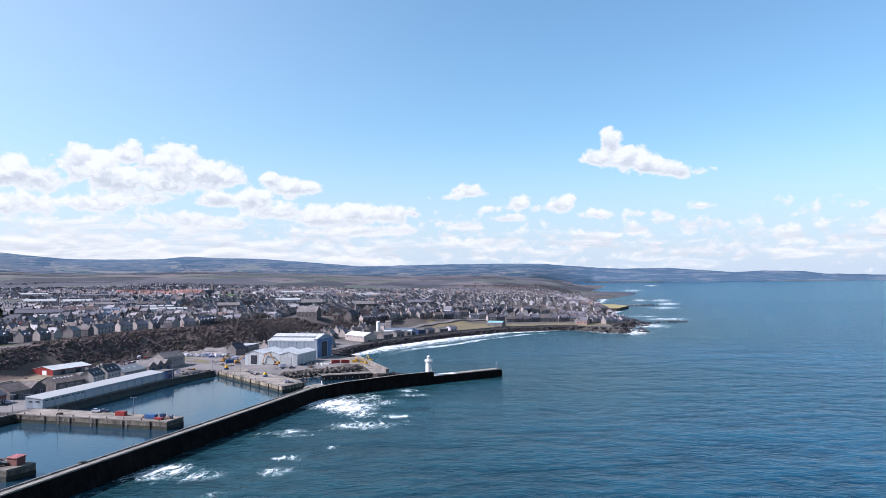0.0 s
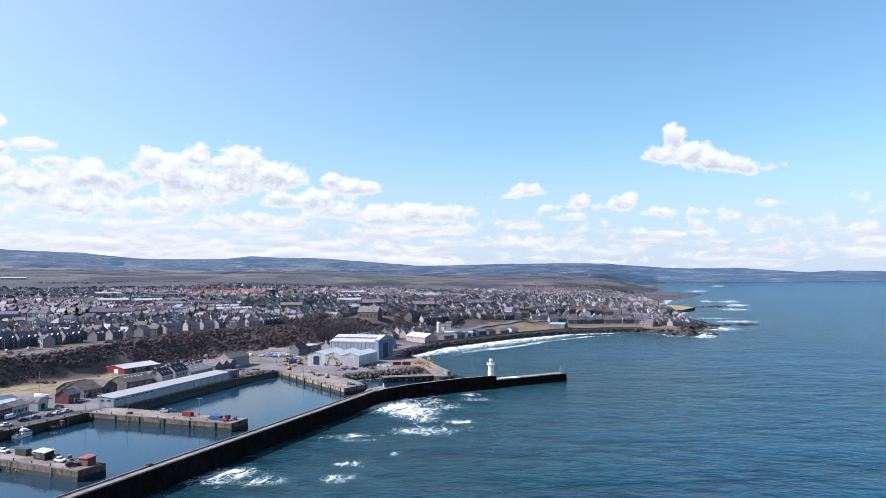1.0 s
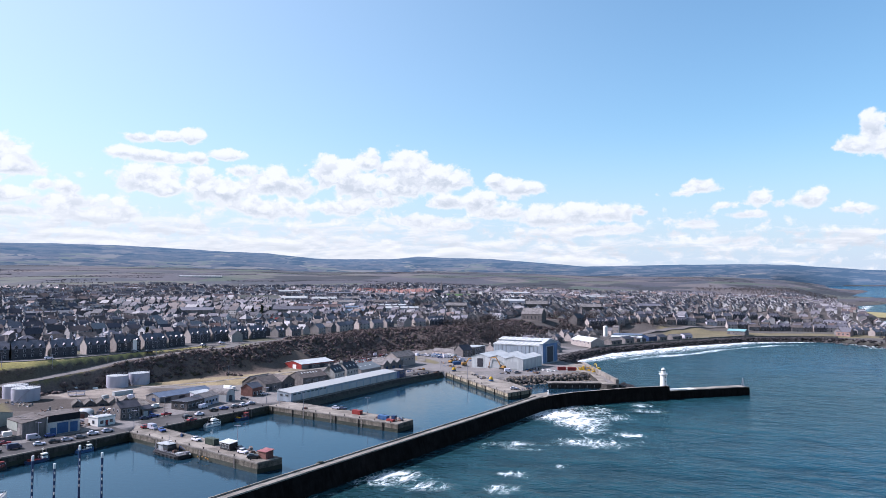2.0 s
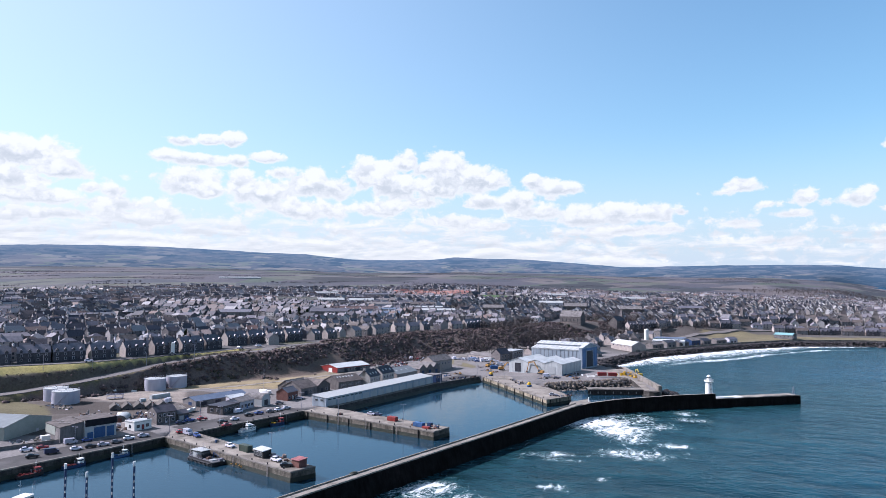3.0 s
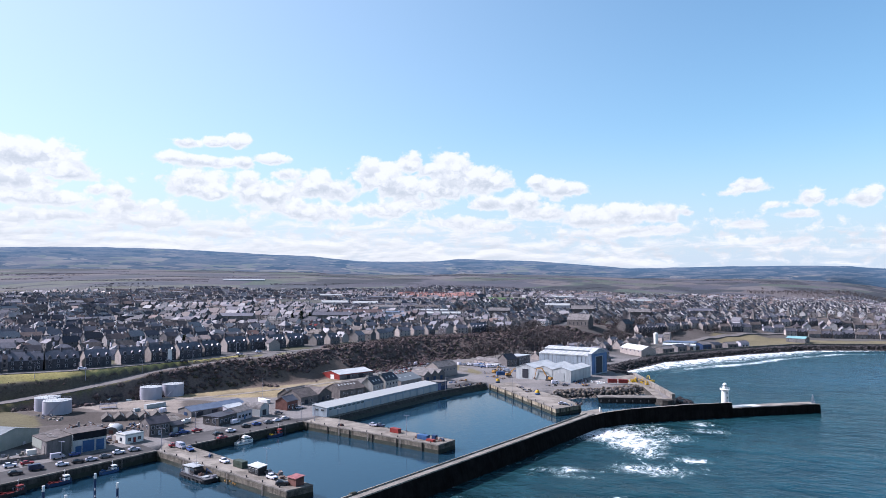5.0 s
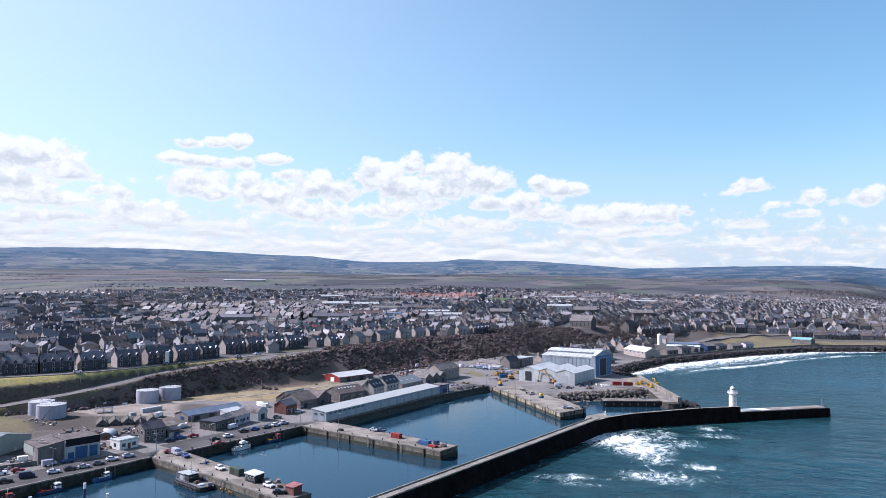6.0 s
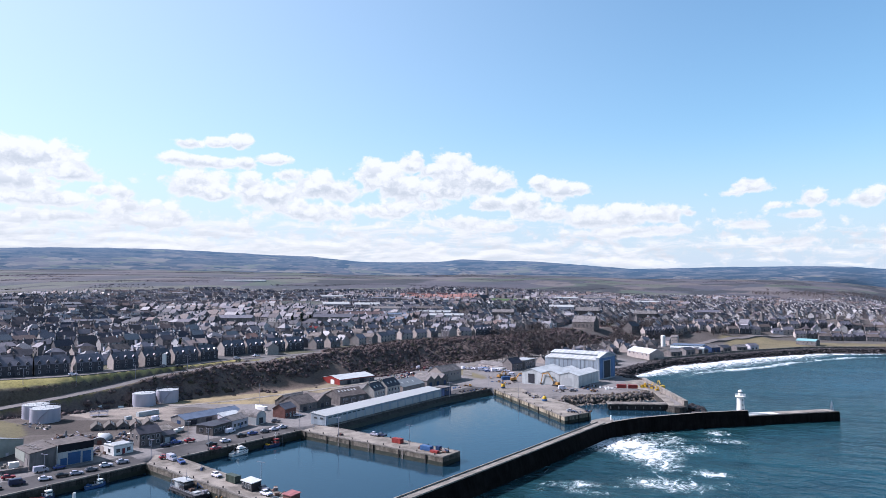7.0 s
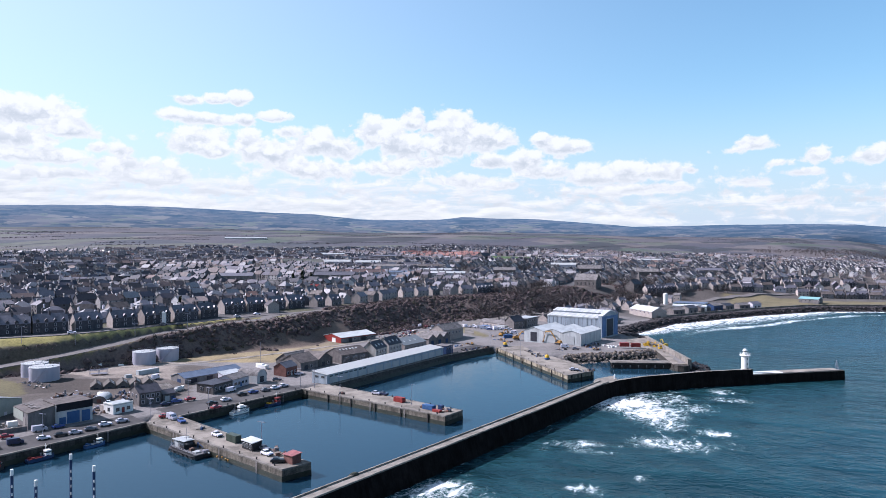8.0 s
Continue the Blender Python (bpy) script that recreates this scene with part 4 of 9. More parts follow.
SURF_HEAD = [(366, 1288, 29, 26, -16, 0.63), (376, 1189, 33, 36, -18, 0.70), (294, 1020, 29, 39, -16, 0.80), (243, 901, 14, 44, -15, 0.91), (208, 887, 10, 18, -13, 0.63), (521, 1665, 30, 66, -17, 0.70), (616, 1933, 29, 96, -18, 0.77), (678, 2195, 33, 92, -17, 0.63), (618, 2218, 23, 76, -16, 0.63), (507, 1874, 19, 54, -15, 0.56), (785, 2935, 43, 120, -15, 0.63), (1014, 3437, 31, 130, -16, 0.63), (378, 1137, 19, 16, -18, 0.42), (992, 2714, 62, 72, -20, 0.32)]
SURF = SURF_BEND + SURF_WALL + SURF_HEAD
SX = lines((-4850, -400, 300), (-400, -150, 25), (-150, 110, 4), (110, 720, 7), (720, 1300, 25), (1300, 4850, 150))
SY = lines((-1500, 120, 120), (120, 560, 4), (560, 1300, 7), (1300, 2400, 16), (2400, 3600, 30), (3600, 4850, 80))
me, gx, gy, gz = sheet("sea", SX, SY, sea_level)
foam = np.zeros(len(gx))
for x, y, a, b, turn, w in SURF:
    c, s = math.cos(radians(turn)), math.sin(radians(turn))
    u, v = ((gx - x) * c + (gy - y) * s) / (a * 1.5), ((gy - y) * c - (gx - x) * s) / (b * 1.5)
    foam = np.maximum(foam, w * np.exp(-(u * u + v * v) * 1.2))
BEACH = COAST[17:22]
d, at = dist_to(gx, gy, BEACH)
foam = np.maximum(foam, 1.0 * np.exp(-(d / np.interp(at, [0, 1, 2, 3, 4], [16, 46, 44, 28, 14])) ** 2) * (gy > 630))
breaker = np.exp(-((d - 62 + 24 * value_noise(gx, gy, 60, 61)) / 8) ** 2) * np.interp(at, [0, 0.4, 1, 3, 4], [0, 0.5, 0.85, 0.6, 0.2])
foam = np.maximum(foam, breaker * (gy > 640) * (0.5 + value_noise(gx, gy, 25, 62)))
d, at = dist_to(gx, gy, COAST[22:32])
foam = np.maximum(foam, 0.75 * np.exp(-(d / 16) ** 2))
WALL_FOOT = [(-150, 92), (-82, 358), (-73, 399), (-29, 445), (-7, 461), (41, 499)]
d, at = dist_to(gx, gy, WALL_FOOT)
foam = np.maximum(foam, np.interp(at, [0, 0.7, 1, 2, 3, 5], [0.4, 0.22, 0.28, 0.45, 0.2, 0.1]) * np.exp(-(d / 9) ** 2) * (gx > -200))
harbour = [(-300, 60), (-168, 30), (-120, 227), (-92, 339), (-75, 404), (-47, 470), (-48, 490), (-60, 540), (-113, 490), (-160, 530), (-240, 360), (-260, 200)]
calm = inside(gx, gy, harbour).astype(float)
foam *= 1 - calm
d_shore = np.minimum(dist_to(gx, gy, WALL_FOOT)[0], dist_to(gx, gy, COAST[14:32])[0])
# base colour gets darker and greener towards the shore
inshore = 1 - step(25, 320, d_shore)
paint(me, "foam", np.stack([foam, calm, inshore, foam * 0 + 1], 1))


def sea_material():
    m = bpy.data.materials.new("sea water")
    m.use_nodes = True
    nt = m.node_tree
    N, link = nt.nodes.new, nt.links.new
    bsdf = nt.nodes["Principled BSDF"]
    geo = N("ShaderNodeNewGeometry")
    mask = N("ShaderNodeVertexColor")
    mask.layer_name = "foam"
    sep = N("ShaderNodeSeparateColor")
    link(mask.outputs["Color"], sep.inputs[0])

    def math_node(op, a, b):
        n = N("ShaderNodeMath")
        n.operation = op
        for i, q in enumerate((a, b)):
            if isinstance(q, (int, float)):
                n.inputs[i].default_value = q
            else:
                link(q, n.inputs[i])
        return n.outputs[0]

    def tex(scale, detail, stretch, rough=0.55, distort=0.0, way=-20):
        mp = N("ShaderNodeMapping")
        mp.inputs["Rotation"].default_value = (0, 0, radians(way))
        mp.inputs["Scale"].default_value = stretch
        link(geo.outputs["Position"], mp.inputs[0])
        n = N("ShaderNodeTexNoise")
        n.inputs["Scale"].default_value, n.inputs["Detail"].default_value = scale, detail
        n.inputs["Roughness"].default_value, n.inputs["Distortion"].default_value = rough, distort
        link(mp.outputs[0], n.inputs["Vector"])
        return n.outputs[0]

    def ranged(v, a, b, c=0.0, d=1.0):
        n = N("ShaderNodeMapRange")
        n.interpolation_type = "SMOOTHSTEP"
        link(v, n.inputs[0])
        for i, q in enumerate((a, b, c, d)):
            n.inputs[1 + i].default_value = q
        return n.outputs[0]

    swell, chop = tex(0.03, 3, (0.5, 1.0, 1), 0.5, 0.0, 14), tex(0.12, 4, (0.7, 1.0, 1), 0.56, 0.0, -30)
    streaks = tex(0.13, 10, (1.25, 0.7, 1), 0.68, 1.4)
    lace = tex(0.55, 7, (1.2, 0.8, 1), 0.62, 1.2)
    froth = math_node("ADD", math_node("MULTIPLY", sep.outputs[0], 0.62), math_node("MULTIPLY", math_node("SUBTRACT", streaks, 0.5), 1.7))
    froth = math_node("ADD", froth, math_node("MULTIPLY", math_node("SUBTRACT", lace, 0.5), 0.75))
    veins = math_node("ABSOLUTE", math_node("SUBTRACT", tex(0.16, 8, (1.0, 0.8, 1), 0.6, 2.2), 0.5), 0.0)
    veins = math_node("MULTIPLY", math_node("MULTIPLY", ranged(veins, 0.03, 0.0), ranged(sep.outputs[0], 0.25, 0.7)), 0.75)
    white = math_node("MAXIMUM", math_node("MULTIPLY", ranged(froth, 0.30, 0.62), ranged(sep.outputs[0], 0.08, 0.3)), veins)
    milky = math_node("MULTIPLY", ranged(froth, 0.05, 0.5), ranged(sep.outputs[0], 0.05, 0.5))
    deep = N("ShaderNodeMix")
    deep.data_type = "RGBA"
    gust = tex(0.009, 6, (0.35, 1.0, 1), 0.6)
    # lit and dark wave faces are painted into the base colour by noise
    facets = math_node("ADD", math_node("ADD", math_node("MULTIPLY", swell, 0.3), math_node("MULTIPLY", chop, 0.45)), math_node("MULTIPLY", gust, 0.25))
    facing = ranged(facets, 0.40, 0.60)
    link(facing, deep.inputs[0])
    deep.inputs[6].default_value, deep.inputs[7].default_value = (0.002, 0.022, 0.044, 1), (0.006, 0.052, 0.094, 1)
    near = N("ShaderNodeMix")
    near.data_type = "RGBA"
    link(sep.outputs[2], near.inputs[0]), link(deep.outputs[2], near.inputs[6])
    green = N("ShaderNodeMix")
    green.data_type = "RGBA"
    link(facing, green.inputs[0]), link(green.outputs[2], near.inputs[7])
    green.inputs[6].default_value, green.inputs[7].default_value = (0.004, 0.020, 0.025, 1), (0.009, 0.038, 0.046, 1)
    shallow = N("ShaderNodeMix")
    shallow.data_type = "RGBA"
    link(math_node("MULTIPLY", milky, 0.55), shallow.inputs[0]), link(near.outputs[2], shallow.inputs[6])
    shallow.inputs[7].default_value = (0.05, 0.12, 0.12, 1)
    basin = N("ShaderNodeMix")
    basin.data_type = "RGBA"
    link(sep.outputs[1], basin.inputs[0]), link(shallow.outputs[2], basin.inputs[6])
    basin.inputs[7].default_value = (0.008, 0.026, 0.042, 1)
    top = N("ShaderNodeMix")
    top.data_type = "RGBA"
    link(white, top.inputs[0]), link(basin.outputs[2], top.inputs[6])
    top.inputs[7].default_value = (0.55, 0.57, 0.58, 1)
    link(top.outputs[2], bsdf.inputs["Base Color"])
    bsdf.inputs["Roughness"].default_value = 0.9
    bsdf.inputs["Specular IOR Level"].default_value = 0.0
    # gloss: the calm basin mirrors, the broken sea much less
    gloss = N("ShaderNodeBsdfGlossy")
    gloss.inputs["Color"].default_value = (0.8, 0.92, 1.0, 1)
    link(ranged(sep.outputs[1], 0, 1, 0.15, 0.06), gloss.inputs["Roughness"])
    fres = N("ShaderNodeFresnel")
    fres.inputs["IOR"].default_value = 1.33
    amount = math_node("MULTIPLY", fres.outputs[0], ranged(sep.outputs[1], 0, 1, 0.6, 0.95))
    amount = math_node("MULTIPLY", amount, math_node("SUBTRACT", 1.0, white))
    both = N("ShaderNodeMixShader")
    link(amount, both.inputs[0]), link(bsdf.outputs[0], both.inputs[1]), link(gloss.outputs[0], both.inputs[2])
    link(both.outputs[0], nt.nodes["Material Output"].inputs[0])
    wavelets = tex(0.45, 3, (0.75, 1.0, 1), 0.55, 0.0, 26)
    rough_sea = math_node("ADD", math_node("ADD", math_node("MULTIPLY", swell, 2.6), math_node("MULTIPLY", chop, 1.5)), math_node("MULTIPLY", wavelets, 0.4))
    ripple = tex(0.5, 5, (0.7, 1, 1))
    bp = N("ShaderNodeBump")
    bp.inputs["Strength"].default_value, bp.inputs["Distance"].default_value = 1.0, SEA_RELIEF
    link(math_node("ADD", math_node("MULTIPLY", rough_sea, math_node("SUBTRACT", 1.0, sep.outputs[1])), math_node("MULTIPLY", math_node("MULTIPLY", ripple, 0.04), sep.outputs[1])), bp.inputs["Height"])
    for node in (bsdf, gloss, fres):
        link(bp.outputs[0], node.inputs["Normal"])
    return m


SEA_RELIEF = 1.0
me.materials.append(sea_material())
tagged(new("water", me), "blue green choppy sea with white surf, calm dark water inside the harbour", "sea", kind="structure")


# ---- quays and walls ----
PIER_STONE = surface("weathered pier stone", (0.06, 0.051, 0.041), (0.15, 0.129, 0.105), 0.9, 0.35, 1.4, bump=0.7, stretch=(1, 1, 2.5), stain=0.65, spots=0.4, run=(1, 1, 0.15))
SLIP_WALL = surface("pale stained quay wall", (0.14, 0.115, 0.08), (0.25, 0.215, 0.16), 0.9, 0.3, 1.6, bump=0.5, stain=0.75, spots=0.35, run=(1, 1, 0.2))
QUAY = 4.0


def offset(line, d):
    """The polyline moved d metres to its left."""
    out = []
    for i, p in enumerate(line):
        a, b = Vector(line[max(i - 1, 0)][:2]), Vector(line[min(i + 1, len(line) - 1)][:2])
        t = (b - a).normalized()
        out.append((p[0] - t.y * d, p[1] + t.x * d))
    return out


def quay(name, edge, back, label, top=QUAY, batter=0.5, stone=QUAY_STONE, paving=ASPHALT):
    """A quay with its wall along edge (water on the right hand), deck behind it."""
    root = thing(name, 0, 0, 0, label=label, category="quay", kind="structure")
    foot = offset(edge, -batter)
    wall = Shape()
    deck_edge = offset(edge, 0.0)
    n = len(edge)
    for z0, z1, mat in ((-5.0, 1.7, 1), (1.7, top - 0.45, 0)):
        k0, k1 = (z0 + 5) / (top + 5), (z1 + 5) / (top + 5)
        lo = [tuple(np.array(f) * (1 - k0) + np.array(e) * k0) for f, e in zip(foot, edge)]
        hi = [tuple(np.array(f) * (1 - k1) + np.array(e) * k1) for f, e in zip(foot, edge)]
        for i in range(n - 1):
            wall.add([(*lo[i], z0), (*lo[i + 1], z0), (*hi[i + 1], z1), (*hi[i], z1)], [(0, 1, 2, 3)], mat)
    part("wall", wall, [stone, WEED], root, "wet stone quay wall")
    lip = offset(edge, -0.15)
    cope = Shape()
    inner = offset(edge, 0.8)
    for i in range(n - 1):
        a, b, c, d = lip[i], lip[i + 1], inner[i + 1], inner[i]
        cope.add([(*a, top - 0.45), (*b, top - 0.45), (*b, top + 0.06), (*a, top + 0.06), (*c, top + 0.06), (*d, top + 0.06), (*c, top - 0.1), (*d, top - 0.1)],
                 [(0, 1, 2, 3), (3, 2, 4, 5), (5, 4, 6, 7)])
    part("coping", cope, [CONCRETE_DARK], root, "weathered concrete coping")
    deck = Shape()
    deck.add([(*p, top) for p in inner + back], [tuple(range(len(inner) + len(back)))])
    part("deck", deck, [paving], root)
    return root


def fenders(root, edge, gap, material, out=0.35, top=QUAY - 0.3, low=-0.5, wide=0.4, start=3.0):
    shape = Shape().box(0, 0, low, wide, wide, top - low)
    me = shape.mesh("fender", [material])
    for a, b in zip(edge[:-1], edge[1:]):
        a, b = Vector(a[:2]), Vector(b[:2])
        t = (b - a).normalized()
        s = start
        while s < (b - a).length - 1:
            p = a + t * s + Vector((t.y, -t.x)) * out
            part("fender", me, None, root, at=pose(p.x, p.y, 0, 0, 0, math.degrees(math.atan2(t.y, t.x))))
            s += gap


QUAY_A = [(-300, -60), (-268, 110), (-245, 220), (-233, 272)]
qa = quay("quay_1", QUAY_A, [(-249, 279), (-262, 225), (-286, 108), (-318, -60)], "asphalt harbour road behind a dark stone quay wall")
PIER_1 = [(-233, 272), (-149.3, 242.9), (-144.8, 252.2), (-228, 284.4)]
p1 = quay("pier_1", PIER_1, [(-240, 284)], "concrete pier with a weathered stone face", batter=0.6, stone=PIER_STONE, paving=CONCRETE)
QUAY_B = [(-228, 284.4), (-210.4, 350)]
qb = quay("quay_2", QUAY_B, [(-228, 356), (-246, 290)], "asphalt quay road with parked cars")
JETTY = [(-210.4, 348.6), (-126.8, 324.8), (-123.7, 336.8), (-200.5, 361.8)]
j1 = quay("pier_2", JETTY, [(-209, 362)], "concrete pier between two basins", batter=0.6, stone=PIER_STONE, paving=CONCRETE)
QUAY_C = [(-204.0, 361.4), (-184.6, 467.4), (-167.6, 515.0)]
qc = quay("quay_3", QUAY_C, [(-182, 520), (-196, 468), (-214, 364)], "dark sloping stone quay wall below the long market shed", batter=6.4, stone=surface("dark wet quay stone", (0.016, 0.015, 0.014), (0.05, 0.044, 0.04), 0.8, 0.35, 1.4, bump=0.7, stain=0.5, spots=0.4, run=(1, 1, 0.3)))
SLIP = [(-164.4, 514.4), (-98.4, 431.2), (-87.8, 449.6), (-108, 478)]
qs = quay("quay_4", SLIP, [(-140, 512), (-150, 528)], "pale concrete quay with dark timber fenders", batter=0.3, stone=SLIP_WALL, paving=CONCRETE)
for root, edge, gap in ((j1, JETTY[:2], 15.0), (qs, SLIP[:2], 14.0), (qs, SLIP[1:3], 8.0)):
    fenders(root, edge, gap, TIMBER)
ladder_me = Shape().box(-0.25, 0, -1, 0.08, 0.1, 5).box(0.25, 0, -1, 0.08, 0.1, 5)
for k in range(14):
    ladder_me.box(0, 0, -0.9 + 0.34 * k, 0.5, 0.06, 0.06)
ladder_me = ladder_me.mesh("ladder", [PALE_TIMBER])
for root, (a, b), ts in ((p1, PIER_1[:2], (0.25, 0.6, 0.85)), (j1, JETTY[:2], (0.3, 0.52, 0.75)), (qa, QUAY_A[2:], (0.3, 0.7)), (qb, QUAY_B, (0.4, 0.8))):
    t = (Vector(b) - Vector(a)).normalized()
    for k in ts:
        p = Vector(a).lerp(Vector(b), k) + Vector((t.y, -t.x)) * 0.5
        part("ladder", ladder_me, None, root, at=pose(p.x, p.y, 0, 0, 0, math.degrees(math.atan2(t.y, t.x))))


# the outer breakwater: a walled arm, a bend, then the head with its lower end
def breakwater():
    root = thing("breakwater", 0, 0, 0, label="long stone breakwater, seaward shade put into its colour, pale walkway on top", category="breakwater", kind="structure")
    inner = [(-188.5, -20), (-124, 228), (-94.5, 339.2), (-77.3, 406.5)]
    top = [7.0, 7.0, 7.0, 7.0]
    outer = offset(inner, -4.6)
    foot = offset(inner, -7.6)
    foot_in = offset(inner, 0.8)
    body = Shape()
    for i in range(3):
        j = i + 1
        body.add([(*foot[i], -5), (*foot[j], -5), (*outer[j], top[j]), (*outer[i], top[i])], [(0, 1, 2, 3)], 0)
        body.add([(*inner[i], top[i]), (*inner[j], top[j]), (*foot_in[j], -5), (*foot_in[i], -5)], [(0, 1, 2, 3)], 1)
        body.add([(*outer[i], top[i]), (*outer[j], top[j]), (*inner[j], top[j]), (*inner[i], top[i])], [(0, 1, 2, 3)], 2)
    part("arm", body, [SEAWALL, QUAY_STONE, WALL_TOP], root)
    kerb = Shape()
    for off in (0.0, -4.15):
        a, b = offset(inner, off), offset(inner, off - 0.45)
        for i in range(3):
            kerb.add([(*a[i], 7.0), (*a[i + 1], 7.0), (*b[i + 1], 7.0), (*b[i], 7.0), (*a[i], 7.45), (*a[i + 1], 7.45), (*b[i + 1], 7.45), (*b[i], 7.45)],
                     [(4, 7, 6, 5), (0, 4, 5, 1), (3, 2, 6, 7)])
    part("kerb", kerb, [WALL_TOP], root)
    # past the bend: a high parapet on the sea side, a lower deck behind
    line = [(-75.2, 396.5), (-69.2, 411.0), (-58.5, 423.5), (-29.3, 448.5), (-6.6, 464.2)]
    high = [7.0, 7.1, 7.5, 7.9, 7.9]
    foot, back, deck = offset(line, -1.6), offset(line, 1.7), offset(line, 10.5)
    head = Shape()
    for i in range(4):
        j = i + 1
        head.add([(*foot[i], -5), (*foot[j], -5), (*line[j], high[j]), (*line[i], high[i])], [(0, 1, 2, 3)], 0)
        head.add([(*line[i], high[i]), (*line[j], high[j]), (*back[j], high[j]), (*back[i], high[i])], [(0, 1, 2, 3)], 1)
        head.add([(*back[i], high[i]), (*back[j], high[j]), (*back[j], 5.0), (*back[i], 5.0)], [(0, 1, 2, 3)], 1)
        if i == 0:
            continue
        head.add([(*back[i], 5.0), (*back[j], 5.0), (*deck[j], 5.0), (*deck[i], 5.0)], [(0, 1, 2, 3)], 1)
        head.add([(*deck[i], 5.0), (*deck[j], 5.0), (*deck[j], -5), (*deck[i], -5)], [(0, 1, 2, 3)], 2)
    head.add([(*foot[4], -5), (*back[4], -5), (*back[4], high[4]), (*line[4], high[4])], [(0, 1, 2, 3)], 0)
    part("parapet", head, [SEAWALL, WALL_TOP, QUAY_STONE], root, "high parapet wall coloured near-black for shade")
    low = [(-6.6, 464.2), (40.8, 497.5)]
    a, b = offset(low, 0), offset(low, 9.5)
    tail = Shape().prism([a[0], a[1], b[1], b[0]], -5, 4.7, 0, 1, shift=[offset(low, -0.7)[0], offset(low, -0.7)[1], offset(low, 10)[1], offset(low, 10)[0]])
    part("pier_head", tail, [SEAWALL, CONCRETE], root, "low concrete pier head")
    # near-white slab over the first third of the deck
    c, d = Vector(a[0]).lerp(Vector(a[1]), 0.03), Vector(a[0]).lerp(Vector(a[1]), 0.36)
    n = Vector((-(d - c).y, (d - c).x)).normalized()
    slab = Shape().prism([c + n * 1.2, d + n * 1.2, d + n * 8.8, c + n * 8.8], 4.6, 4.85)
    part("apron", slab, [surface("near-white slab", (0.42, 0.41, 0.39), (0.56, 0.55, 0.53), 0.7, 0.3, 2.0, stain=0.2, spots=0.5)], root, "near-white slab beside the lighthouse")
    lip = Shape()
    for i in range(9):
        p = Vector(a[0]).lerp(Vector(a[1]), (i + 0.5) / 9)
        t = Vector(a[1]) - Vector(a[0])
        lip.box(p.x - 0.35, p.y + 0.45, 4.7, t.length / 9 - 0.25, 0.6, 0.35 + 0.15 * (i % 2), math.degrees(math.atan2(t.y, t.x)))
    part("kerb_stones", lip, [CONCRETE_DARK], root)
    # the landward end of the high part, where the two walls meet
    knee = Shape().prism([(-80.0, 403.0), (-74.6, 403.0), (-69.6, 412.0), (-73, 424), (-80.5, 411)], -5, 7.02, 0, 1)
    part("knee", knee, [SEAWALL, WALL_TOP], root)
    rail = Shape()
    dl = offset(line, 10.1)
    for i in range(1, 4):
        p, q = Vector((*dl[i], 5)), Vector((*dl[i + 1], 5))
        m = max(2, int((q - p).length / 2.4))
        for k in range(m + 1):
            s = p.lerp(q, k / m)
            rail.beam(s, s + Vector((0, 0, 1.1)), 0.05, 5)
        for h in (0.55, 1.1):
            rail.beam(p + Vector((0, 0, h)), q + Vector((0, 0, h)), 0.04, 5)
    part("railing", rail, [STEEL], root)


breakwater()


# the inner mole and the small timber jetty
def mole():
    root = thing("mole", 0, 0, 0, label="sloping pale concrete mole with a sea wall", category="mole", kind="structure")
    deck = Shape().prism([(-48.5, 490), (-38.5, 495), (-73, 598), (-88, 612), (-84, 560), (-62, 538)], -5, [3.6, 3.6, 4.1, 4.1, 4.1, 4.0], 1, 0)
    part("deck", deck, [CONCRETE, QUAY_STONE], root)
    sea = [(-39.6, 493.5), (-74.5, 599)]
    a, b = offset(sea, 0.9), offset(sea, -1.3)
    wall = Shape().prism([b[0], b[1], a[1], a[0]], -5, [6.6, 5.6, 5.6, 6.6], 0, 1)
    part("sea_wall", wall, [CONCRETE_DARK, CONCRETE], root, "grey concrete sea wall")
    end = Shape()
    end.tube(-44, 492, -5, 3.4, 5.0, 4.8, 10, 0)
    part("roundhead", end, [QUAY_STONE], root)


mole()


def timber_jetty():
    root = thing("timber_jetty", 0, 0, 0, label="black timber jetty on piles with pale fender posts", category="jetty")
    a, b, w = Vector((-83, 483.5)), Vector((-48.4, 495)), 9.0
    t = (b - a).normalized()
    n = Vector((-t.y, t.x))
    L, turn = (b - a).length, math.degrees(math.atan2(t.y, t.x))
    mid = (a + b) / 2 + n * w / 2
    part("deck", Shape().box(0, 0, 3.1, L, w, 0.5), [CONCRETE_DARK], root, at=pose(mid.x, mid.y, 0, 0, 0, turn))
    part("waling", Shape().box(0, -w / 2 - 0.1, 2.2, L, 0.3, 1.1).box(0, -w / 2 - 0.1, 0.6, L, 0.3, 0.6).box(0, -w / 2 + 0.4, -1.0, L, 0.2, 4.2), [TIMBER], root, at=pose(mid.x, mid.y, 0, 0, 0, turn))
    pile, tall = Shape().box(0, 0, -4, 0.5, 0.5, 7.4).mesh("jetty_post", [TIMBER]), Shape().box(0, 0, 0.9, 0.5, 0.4, 1.3).mesh("fender_post", [PALE_TIMBER])
    for i in range(15):
        p = a + t * (L * (i + 0.5) / 15)
        part("jetty_post", pile, None, root, at=pose(p.x, p.y, 0, 0, 0, turn))
        q = p + n * w
        part("jetty_post", pile, None, root, at=pose(q.x, q.y, 0, 0, 0, turn))
        if i % 2 == 0:
            f = p - n * 0.35
            part("fender_post", tall, None, root, at=pose(f.x, f.y, 0, 0, 0, turn))


timber_jetty()


